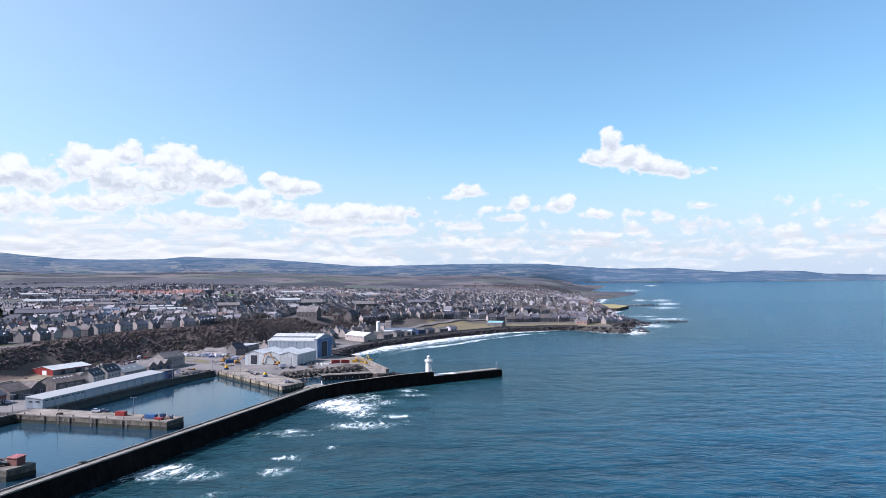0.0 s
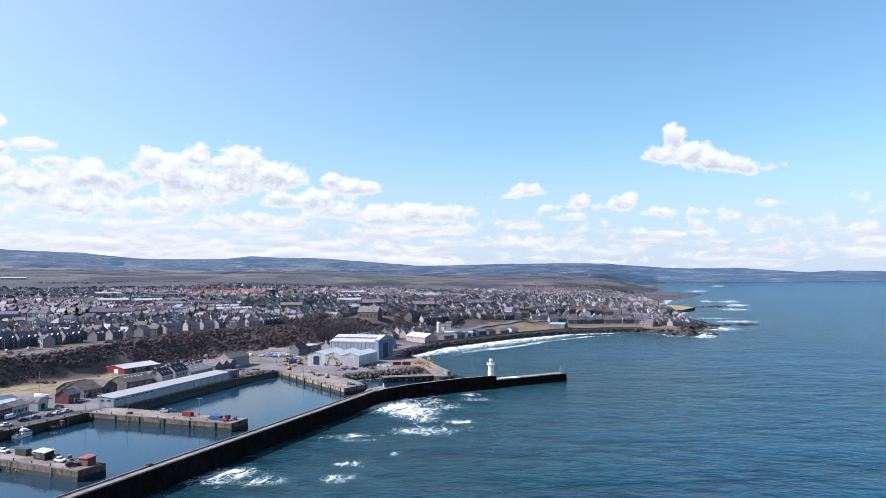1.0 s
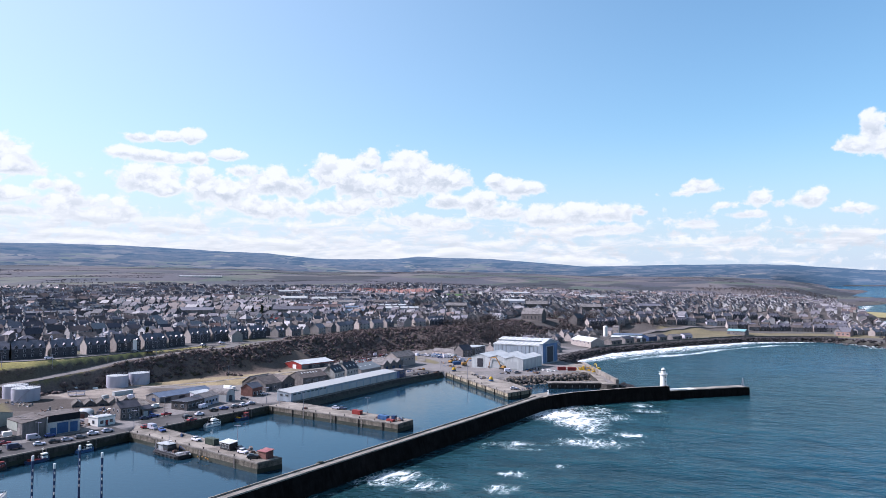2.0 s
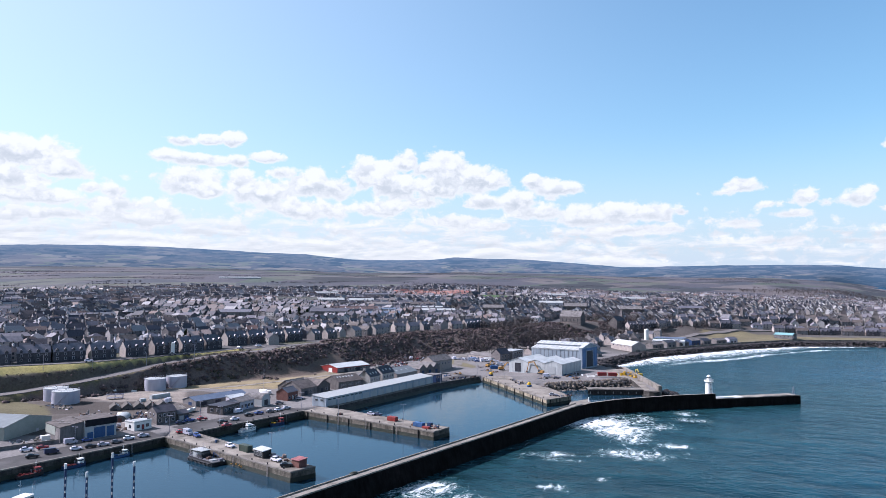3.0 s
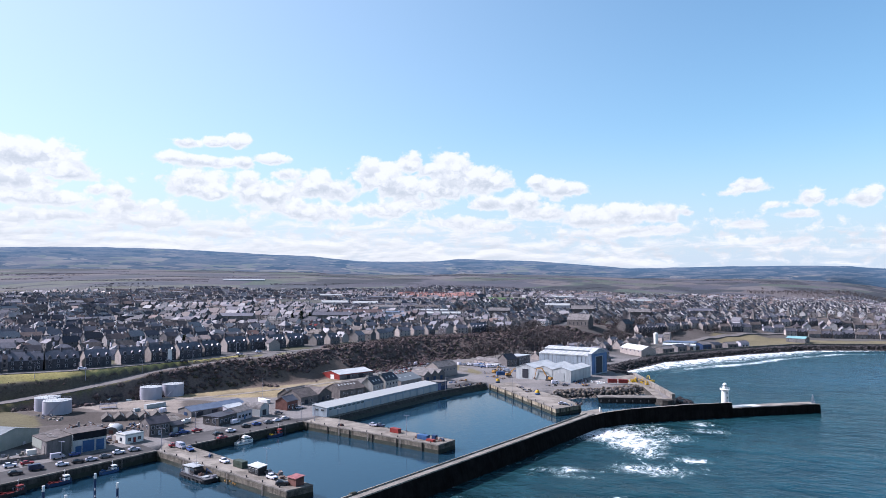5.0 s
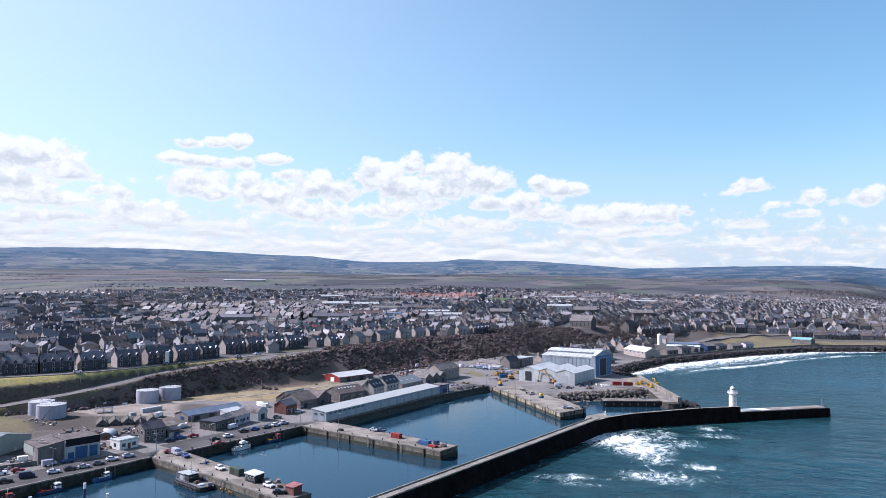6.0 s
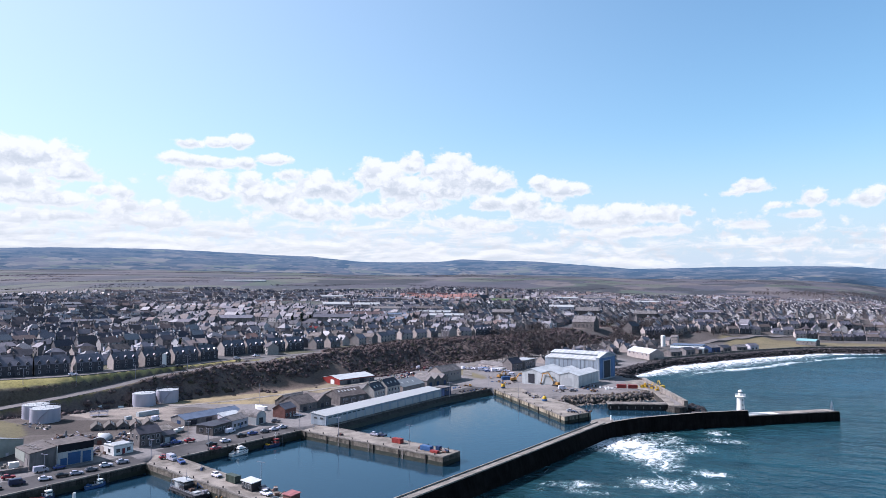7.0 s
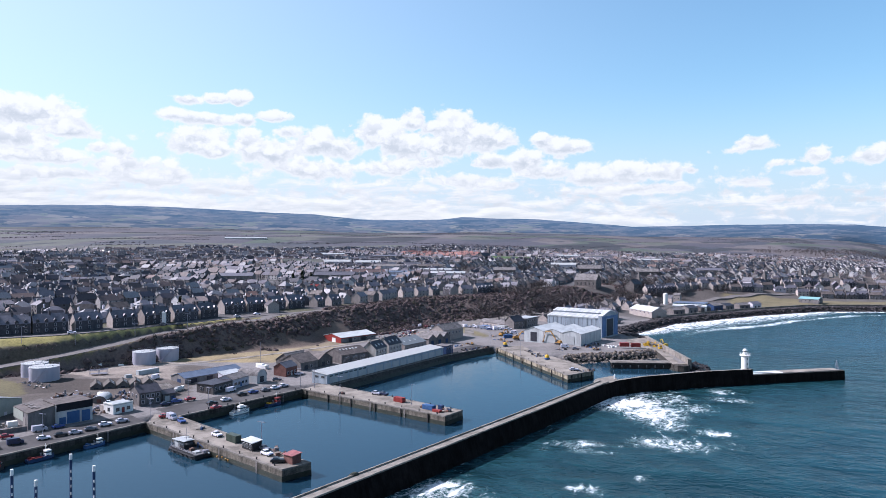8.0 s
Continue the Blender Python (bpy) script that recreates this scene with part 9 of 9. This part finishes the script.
LOOSE_ROCK = surface("grey brown armour stone", (0.085, 0.068, 0.054), (0.17, 0.142, 0.118), 0.9, 0.6, 2.5, bump=0.6, spread=0.5)
rocks = [rock_mesh(k, LOOSE_ROCK) for k in range(6)]
revet = thing("revetment", -86, 515, 0, 0, "bank of loose grey brown boulders below the yard", "revetment", kind="structure")
REVET = [(-108, 481), (-112, 490), (-100, 502), (-86, 513), (-72, 526), (-61, 540)]
for k in range(290):
    s = rng.uniform(0, len(REVET) - 1.001)
    i = int(s)
    p = Vector(REVET[i]).lerp(Vector(REVET[i + 1]), s - i)
    t = (Vector(REVET[i + 1]) - Vector(REVET[i])).normalized()
    u = rng.uniform(-6.0, 6.5)
    q = p + Vector((-t.y, t.x)) * u
    size = rng.uniform(0.7, 1.35)
    part("rock", rocks[k % 6], None, revet, at=Matrix.Translation((q.x + 86, q.y - 515, max(ground_at(q.x, q.y), -0.6) + 0.15)) @ pose(0, 0, 0, rng.uniform(0, 360), rng.uniform(0, 360), rng.uniform(0, 360)) @ Matrix.Scale(size, 4))


def ico():
    bm = bmesh.new()
    bmesh.ops.create_icosphere(bm, subdivisions=1, radius=1.0)
    v, f = np.array([q.co[:] for q in bm.verts]), np.array([[w.index for w in q.verts] for q in bm.faces])
    bm.free()
    return v, f


ICO = ico()


def scatter_rocks(name, label, spots, mat, category):
    nr = np.random.RandomState(5)
    vs, fs = [], []
    for n, (x, y, z, s) in enumerate(spots):
        v = ICO[0] * nr.uniform(0.7, 1.25, (len(ICO[0]), 1)) * np.array([nr.uniform(0.8, 1.4), nr.uniform(0.8, 1.4), nr.uniform(0.5, 0.9)]) * s
        vs.append(v + (x, y, z))
        fs.append(ICO[1] + n * len(ICO[0]))
    me = bpy.data.meshes.new(name)
    me.from_pydata(np.concatenate(vs).tolist(), [], np.concatenate(fs).tolist())
    me.materials.append(mat)
    tagged(new(name, me), label, category, kind="stuff")


def strewn(line, per_m, lo, hi, z0, slope, size):
    out = []
    for a, b in zip(line[:-1], line[1:]):
        a, b = Vector(a), Vector(b)
        t = (b - a).normalized()
        for k in range(int((b - a).length * per_m)):
            u = rng.uniform(lo, hi)
            p = a.lerp(b, rng.random()) + Vector((-t.y, t.x)) * u
            out.append((p.x, p.y, rng.uniform(*size)))
    zs = np.maximum(land_level(np.array([q[0] for q in out]), np.array([q[1] for q in out])), z0 - 0.5)
    return [(x, y, z + 0.2 * s, s) for (x, y, s), z in zip(out, zs)]


scatter_rocks("revetment_rubble", "brown rubble between the boulders below the yard", strewn(REVET, 7.0, -7, 7, 0.0, 0.4, (0.4, 0.9)), ROCK, "rocks")
SHORE = COAST[16:23]
scatter_rocks("shore_rocks", "dark rock armour along the curved shore", strewn(SHORE, 7.0, -6, 9, -0.1, 0.42, (0.8, 1.7)), ROCK_DARK, "rocks")
scatter_rocks("headland_rocks", "wet dark skerries and boulders off the headland", strewn(COAST[22:29], 1.3, -26, 16, -0.2, 0.12, (0.8, 2.6)) + strewn([(250, 985), (300, 1085), (380, 1120)], 0.9, -14, 14, -0.2, 0.0, (1.0, 2.8)) + strewn([(420, 1790), (560, 1850)], 0.6, -20, 20, 0, 0.0, (1.5, 3.5)), ROCK_DARK, "rocks")
scatter_rocks("wall_foot_rocks", "broken rocks at the foot of the breakwater bend", strewn([(-78, 385), (-72, 396), (-62, 409), (-50, 420)], 1.6, -9, -1, -0.3, 0.0, (0.5, 1.3)) + strewn([(-36, 492), (-33, 505), (-40, 520)], 3, -5, 3, 0.2, 0.5, (0.8, 1.6)), ROCK_DARK, "rocks")
seawall = offset(COAST[18:23], 11)
sw = Shape()
for a, b in zip(seawall[:-1], seawall[1:]):
    a, b = Vector(a), Vector(b)
    m, d = (a + b) / 2, b - a
    sw.box(m.x, m.y, 2.0, d.length + 0.8, 1.2, 4.4, math.degrees(math.atan2(d.y, d.x)))
tagged(part("sea_wall", sw, [CONCRETE_DARK]), "low concrete sea wall along the shore", "wall", kind="structure")
old_quay = Shape().prism([(304, 1544), (376, 1524), (438, 1666), (434, 1772), (404, 1828), (313, 1647)], -3, 5.5, 0, 1)
tagged(part("old_harbour", old_quay, [QUAY_STONE, surface("dry harbour grass", (0.17, 0.15, 0.07), (0.26, 0.22, 0.11), 0.95, 0.05, 0.8)]), "old grass topped harbour wall beyond the headland", "harbour wall", kind="structure")


# ---- scrub and trees ----
def tufts(name, label, spots, mat, per, size, category, seed=3):
    """Bushes and bare crowns: many small loose triangles in an uneven cloud at each spot (x, y, z, radius, height)."""
    nr = np.random.RandomState(seed)
    s = np.array(spots)
    n = len(s)
    d = nr.normal(size=(n, per, 3))
    d /= np.linalg.norm(d, axis=2, keepdims=True)
    d *= nr.uniform(0.25, 1.0, (n, per, 1)) ** 0.5 * nr.uniform(0.7, 1.15, (n, per, 1))
    c = s[:, None, :3] + d * np.stack([s[:, 3], s[:, 3], s[:, 4] * 0.5], 1)[:, None, :]
    c[:, :, 2] += (s[:, 4] * 0.5)[:, None]
    out = d + (0, 0, 0.35) + nr.normal(size=d.shape) * 0.25
    out /= np.linalg.norm(out, axis=2, keepdims=True)
    tri = nr.normal(size=(n, per, 3, 3)) * size * (0.6 + 0.8 * nr.rand(n, per, 1, 1))
    # sprays lie along the outside of the bush, their faces outward
    tri -= 0.8 * (tri * out[:, :, None, :]).sum(3, keepdims=True) * out[:, :, None, :]
    face = np.cross(tri[:, :, 1] - tri[:, :, 0], tri[:, :, 2] - tri[:, :, 0])
    turned = (face * out).sum(2) < 0
    tri[turned] = tri[turned][:, ::-1]
    v = (c[:, :, None, :] + tri).reshape(-1, 3)
    me = bpy.data.meshes.new(name)
    me.vertices.add(len(v))
    me.vertices.foreach_set("co", v.ravel())
    me.loops.add(len(v))
    me.loops.foreach_set("vertex_index", np.arange(len(v)))
    me.polygons.add(len(v) // 3)
    me.polygons.foreach_set("loop_start", np.arange(0, len(v), 3))
    me.update(calc_edges=True)
    me.polygons.foreach_set("use_smooth", np.ones(len(v) // 3, bool))
    me.normals_split_custom_set_from_vertices(np.repeat(out.reshape(-1, 3), 3, 0).tolist())
    me.materials.append(mat)
    return tagged(new(name, me), label, category, kind="stuff")


def bush_bodies(name, label, spots, mat, category, seed):
    """One uneven rounded body for each bush (x, y, z, radius, height)."""
    nr = np.random.RandomState(seed)
    s = np.array(spots)
    v, f = ICO
    grow = nr.uniform(0.55, 1.25, (len(s), len(v), 1)) * v[None] * np.stack([s[:, 3], s[:, 3] * nr.uniform(0.8, 1.2, len(s)), s[:, 4] * 0.5], 1)[:, None, :] * 0.8
    co = (s[:, None, :3] + grow + np.array((0, 0, 0.12)) * s[:, None, 4:5]).reshape(-1, 3)
    faces = (f[None] + (np.arange(len(s)) * len(v))[:, None, None]).reshape(-1, 3)
    me = bpy.data.meshes.new(name)
    me.vertices.add(len(co))
    me.vertices.foreach_set("co", co.ravel())
    me.loops.add(faces.size)
    me.loops.foreach_set("vertex_index", faces.ravel())
    me.polygons.add(len(faces))
    me.polygons.foreach_set("loop_start", np.arange(0, faces.size, 3))
    me.polygons.foreach_set("use_smooth", np.ones(len(faces), bool))
    me.update(calc_edges=True)
    me.materials.append(mat)
    return tagged(new(name, me), label, category, kind="stuff")


def on_bank(n, lo, hi, y0, y1, seed):
    """Places on the bank: lo..hi metres back from its top edge."""
    nr = np.random.RandomState(seed)
    px, py = nr.uniform(-470, 60, n), nr.uniform(y0, y1, n)
    ins = inside(px, py, PLATEAU)
    d = dist_to(px, py, PLATEAU[:29])[0]
    d = np.where(ins, d, -d)
    ramp = dist_to(px, py, RAMP)[0]
    terr = dist_to(px, py, TERRACE_ROAD)[0]
    keep = (d > lo) & (d < hi) & (ramp > 5.5) & (terr > 6)
    px, py = px[keep], py[keep]
    return px, py, land_level(px, py), d[keep]


px, py, pz, pd = on_bank(104000, -46, 11, 300, 1000, 1)
# the grass strips beside the slanting road stay open
open_grass = ((dist_to(px, py, RAMP)[0] < 5.6) & (py < 430)) | ((pd > -1) & (py < 480)) | (pd / np.interp(py, [0, 370, 384, 402, 418, 450, 480, 650, 760, 900], [13, 13, 17, 22, 26, 32, 30, 40, 48, 60]) < -1.2)
patch = ((pd < -1) | (py > 500)) & (value_noise(px, py, 16, 41) > np.where(py < 520, 0.04, 0.05))
low_field = inside(px, py, [(-326, 370), (-258, 400), (-258, 470), (-262, 505), (-296, 505), (-302, 480), (-307, 455), (-315, 420)]) & (pd < -20) & (value_noise(px, py, 7, 44) > 0.2)
shed_room = (np.abs(px + 267) < 20) & (np.abs(py - 494) < 21)
yard_room = (px > -250) & (py > 515) & (py < 575) & (pd < -28)
clear = np.array([not taken(x, y, 7) for x, y in zip(px, py)])
k = ~open_grass & patch & clear & ~low_field & ~shed_room & ~yard_room
nr = np.random.RandomState(2)
spots = [(x, y, z - 0.3, r, r * 1.25) for x, y, z, r in zip(px[k], py[k], pz[k], nr.uniform(0.7, 2.0, k.sum()) * nr.choice((1.0, 1.0, 1.0, 1.7), k.sum()))]
scrub_at, gorse_at = [q for n, q in enumerate(spots) if n % 8 != 1], spots[1::8]
bush_bodies("bank_bushes", "rounded bare brown bushes over the steep bank", scrub_at, SCRUB, "scrub", 5)
bush_bodies("gorse_bushes", "rounded dark gorse bushes on the bank", gorse_at, GORSE, "gorse", 6)
tufts("bank_scrub", "bare brown sprays of scrub over the steep bank", scrub_at, SCRUB, 18, 0.36, "scrub", 3)
tufts("bank_gorse", "dark green gorse sprays on the bank", gorse_at, GORSE, 18, 0.36, "gorse", 4)

nr = np.random.RandomState(31)
# scrub on the steep face above the slanting road
px, py = nr.uniform(-410, -312, 9000), nr.uniform(280, 470, 9000)
dr, dt = dist_to(px, py, RAMP)[0], dist_to(px, py, TERRACE_ROAD)[0]
v = (dr - 3.9) / np.maximum(dr + dt - 7.4, 1.0)
k = inside(px, py, [p[:2] for p in RAMP] + TERRACE_ROAD[:10][::-1]) & (v > 0.12) & (v < 0.5) & (nr.rand(9000) < 0.5)
pz = land_level(px, py)
tufts("slope_scrub", "low brown scrub on the face above the slanting road", [(x, y, z - 0.2, 0.8, 0.7) for x, y, z in zip(px[k], py[k], pz[k])], SCRUB, 14, 0.35, "scrub", 35)
px, py, pz, pd = on_bank(9000, -60, 26, 640, 1010, 5)
k = (value_noise(px, py, 40, 43) > 0.35) & ~((np.hypot(px + 172, py - 905) < 26))
trees = [(x, y, z) for x, y, z in zip(px[k], py[k], pz[k]) if not taken(x, y, 6)][:900]
far_trees = [(x, y, ground_at(x, y)) for x, y in TREE_SPOTS]
nr = np.random.RandomState(8)
for x, y in zip(nr.uniform(-1000, 560, 20000), nr.uniform(480, 2600, 20000)):
    if len(far_trees) > 3600:
        break
    if (x > 60 or math.hypot(x, y) < 1650) and inside(np.array([x]), np.array([y]), PLATEAU)[0] and value_noise(np.array([x]), np.array([y]), 120, 47)[0] > 0.46 and not taken(x, y, 8):
        far_trees.append((x, y, ground_at(x, y)))


def bare_trees(name, label, spots, height, seed):
    wood, crowns = Shape(), []
    r = random.Random(seed)
    for x, y, z in spots:
        h = r.uniform(*height)
        wood.beam((x, y, z - 0.5), (x + r.uniform(-0.4, 0.4), y + r.uniform(-0.4, 0.4), z + h * 0.55), 0.22, 5, 0, 0.1)
        for q in range(5):
            a, lean = r.uniform(0, 6.28), r.uniform(0.2, 0.36) * h
            wood.beam((x, y, z + h * r.uniform(0.25, 0.5)), (x + lean * math.cos(a), y + lean * math.sin(a), z + h * r.uniform(0.6, 0.95)), 0.09, 4, 0, 0.03)
        crowns.append((x, y, z + h * 0.25, h * r.uniform(0.28, 0.4), h * 0.78))
    tagged(part(name + "_trunks", wood, [BARK]), label + ", trunks and limbs", "trees", kind="stuff")
    tufts(name + "_twigs", label + ", fine twigs", crowns, TWIGS, 64, 0.36, "trees", seed)


bare_trees("bank_wood", "bare grey brown woodland on the bank", trees, (6, 10), 11)
bare_trees("town_trees", "bare trees between the houses", far_trees, (5, 10), 12)

nr = np.random.RandomState(19)
wood_spots = []
# twig colours made paler and bluer, in place of haze over the fields
FAR_WOOD = palette("far bare woods toned for haze", [(0.066, 0.062, 0.076), (0.074, 0.067, 0.08), (0.058, 0.058, 0.07)], 0.95, fine=0.5)
for k in range(80):
    turn, r = radians(nr.uniform(-62, 16)), 1850 + 2150 * nr.rand() ** 1.3
    L, tilt, deep = nr.uniform(60, 420), nr.uniform(-0.2, 0.2), nr.choice((3, 3, 8, 30))
    for q in range(int(L / 4)):
        u = q * 4 - L / 2
        x = r * math.sin(turn) + u * math.cos(turn + tilt) + nr.uniform(-3, 3)
        y = r * math.cos(turn) - u * math.sin(turn + tilt) + nr.uniform(-deep, deep)
        wood_spots.append((x, y, nr.uniform(1.4, 2.6) + 0.06 * deep))
wz = land_level(np.array([q[0] for q in wood_spots]), np.array([q[1] for q in wood_spots]))
tufts("far_woods", "dark hedges and shelter woods across the far fields", [(x, y, z - 1, h * 0.9, h) for (x, y, h), z in zip(wood_spots, wz)], FAR_WOOD, 14, 1.3, "woods", 20)


def conifer(x, y, h, label):
    z = ground_at(x, y)
    root = thing("conifer", x, y, z, 0, label, "tree", "dark conifers in the town")
    part("trunk", Shape().beam((0, 0, -0.5), (0, 0, h * 0.9), 0.35, 7, 0, 0.06), [BARK], root)
    nr = np.random.RandomState(int(h * 10))
    s = Shape()
    for k in range(420):
        u = nr.rand() ** 0.7
        a, rad = nr.uniform(0, 6.28), (1 - u) * h * 0.27 * nr.uniform(0.3, 1.05) + 0.2
        c = np.array([rad * math.cos(a), rad * math.sin(a), h * (0.1 + 0.9 * u)])
        d = nr.normal(size=(3, 3)) * 0.55
        s.add([tuple(c + q) for q in d], [(0, 1, 2)])
    part("crown", s, [CONIFER], root)


conifer(-441, 703, 15, "tall dark green conifer among the houses")
conifer(-436, 712, 13, "tall dark green conifer among the houses")
conifer(-448, 696, 12, "tall dark green conifer among the houses")
conifer(-395, 470, 9, "tall dark green conifer among the houses")


# ---- landmarks of the town ----
def church(name, label, x, y, turn, L, W, h, ridge, spire=0.0, roof=ROOF_GREY):
    z = ground_at(x, y)
    root = thing(name, x, y, z, turn, label, "church")
    part("nave", Shape().gable_walls(L, W, h, ridge, True, 0, -L / 2, -W / 2).box(0, 0, -3, L - 0.05, W - 0.05, 3), [STONE], root)
    part("roof", Shape().gable_roof(L, W, h, ridge, True, 0.3, 0.25, 0, -L / 2, -W / 2), [roof], root)
    me = Shape().box(0, 0, 0, 1.1, 0.15, 3.4).mesh("lancet_window", [GLASS])
    for k in range(5):
        part("lancet_window", me, None, root, at=pose(-L / 2 + L * (k + 0.7) / 5.4, -W / 2 - 0.08, 1.6))
    if spire:
        t = part("tower", Shape().box(L / 2 + 2, 0, -3, 4.6, 4.6, spire * 0.5 + 3), [STONE], root)
        part("spire", Shape().add([(L / 2 + 2 + i * 2.4, j * 2.4, spire * 0.5) for i, j in ((-1, -1), (1, -1), (1, 1), (-1, 1))] + [(L / 2 + 2, 0, spire)], [(0, 1, 4), (1, 2, 4), (2, 3, 4), (3, 0, 4)]), [STONE], t)


church("church", "large stone church with a pale grey roof", -172, 904, -15, 28, 14, 7.5, 14.5)
church("church", "stone church with a steep roof and spire", -121, 930, 70, 20, 10, 6, 11, 21, ROOF_DARK)
church("church", "dark stone church with a tall spire above the town", -448, 1343, 75, 26, 13, 9, 15, 34, ROOF_DARK)
church("chapel", "small stone chapel with a slim spire in the shore village", 24, 1050, 60, 14, 8, 5, 9, 23, ROOF_DARK)
church("chapel", "small stone chapel with a slim spire in the shore village", 72, 1118, 60, 14, 8, 5, 9, 22, ROOF_DARK)


RED_TILE = surface("faded pink tiles", (0.20, 0.125, 0.11), (0.28, 0.185, 0.165), 0.6, 0.4, 3.0, stain=0.2, spots=0.5)
PALE_TILE = surface("pale cream tiles", (0.26, 0.225, 0.18), (0.34, 0.295, 0.24), 0.6, 0.4, 3.0, stain=0.2, spots=0.5)


def hall_at(name, label, x, y, turn, L, W, h, ridge, wall, roof, category="building"):
    c, s = math.cos(radians(turn)), math.sin(radians(turn))
    a = (x - L / 2 * c, y - L / 2 * s)
    b = (x + L / 2 * c, y + L / 2 * s)
    building(name, label, category, a, b, ground_at(x, y) + 0.4, W, h, ridge, wall, roof, windows=row_of(3, L - 3, max(3, int(L / 7)), 1.4, 2.2, 1.5))


hall_at("white_warehouse", "very long low white warehouse beyond the town", -1335, 1778, 35, 120, 30, 3, 5, GREY_CLAD, ROOF_WHITE, "warehouse")
LOOKS = {"white": (HARL_WHITE, MARKET_ROOF, "pale block with a grey white roof"), "pale": (HARL_WHITE, ROOF_GREY, "pale harled block with a grey roof"), "dark": (HARL_GREY, ROOF_BROWN, "broad grey block with a brown roof"),
         "grey": (HARL_GREY, ROOF_SLATE, "two storey grey block with a slate roof"), "blue": (HARL_WHITE, ROOF_BLUE, "broad store with a slate blue roof"), "stone": (STONE, ROOF_GREY, "stone hall with a pale grey roof"),
         "pink": (HARL_WHITE, RED_TILE, "terrace with a faded pink tile roof"), "cream": (STONE_PALE, PALE_TILE, "cream gabled terrace with a pale roof")}
for x, y, turn, L, W, h, ridge, look_of in BLOCKS:
    wall, roof, words = LOOKS[look_of]
    hall_at("town_block", words + " among the houses", x, y, turn, L, W, h, ridge, wall, roof, "block")
hall_at("supermarket", "broad low store with a pale blue roof", -386, 800, 25, 46, 24, 5, 6.5, HARL_WHITE, ROOF_BLUE, "shop")
hall_at("white_block", "low white flat block in the town", -296, 1330, 13, 50, 18, 6, 7, HARL_WHITE, ROOF_WHITE, "block")
hall_at("red_roofed_hall", "low hall with a red roof among the houses", -394, 648, 30, 20, 12, 3.6, 6.2, HARL_WHITE, RED_PAINT, "hall")
hall_at("white_gable_house", "tall white gabled house on the shore road", 10, 1028, 150, 12, 9, 8, 13, HARL_WHITE, ROOF_SLATE, "house")
hall_at("red_house", "dull red gabled house on the headland", 194, 992, -30, 16, 11, 5, 10, RED_TILE, ROOF_SLATE, "house")
hall_at("white_house", "white gabled house on the headland", 219, 1030, 20, 14, 9, 5, 9, HARL_WHITE, ROOF_SLATE, "house")
hall_at("white_house", "white gabled house on the headland", 258, 1078, 10, 16, 10, 5, 9, HARL_WHITE, ROOF_SLATE, "house")
for x, y in ((-500, 1440), (-395, 1430), (-490, 1530), (-395, 1530)):
    m = thing("floodlight_mast", x, y, ground_at(x, y), 20, "tall slim floodlight mast beside the pitch", "mast", "floodlights of the pitch")
    part("pole", Shape().beam((0, 0, -1), (0, 0, 20), 0.25, 6, 0, 0.15), [STEEL], m)
    part("lamps", Shape().box(0, 0, 19.5, 2.6, 0.4, 1.6), [STEEL], m)
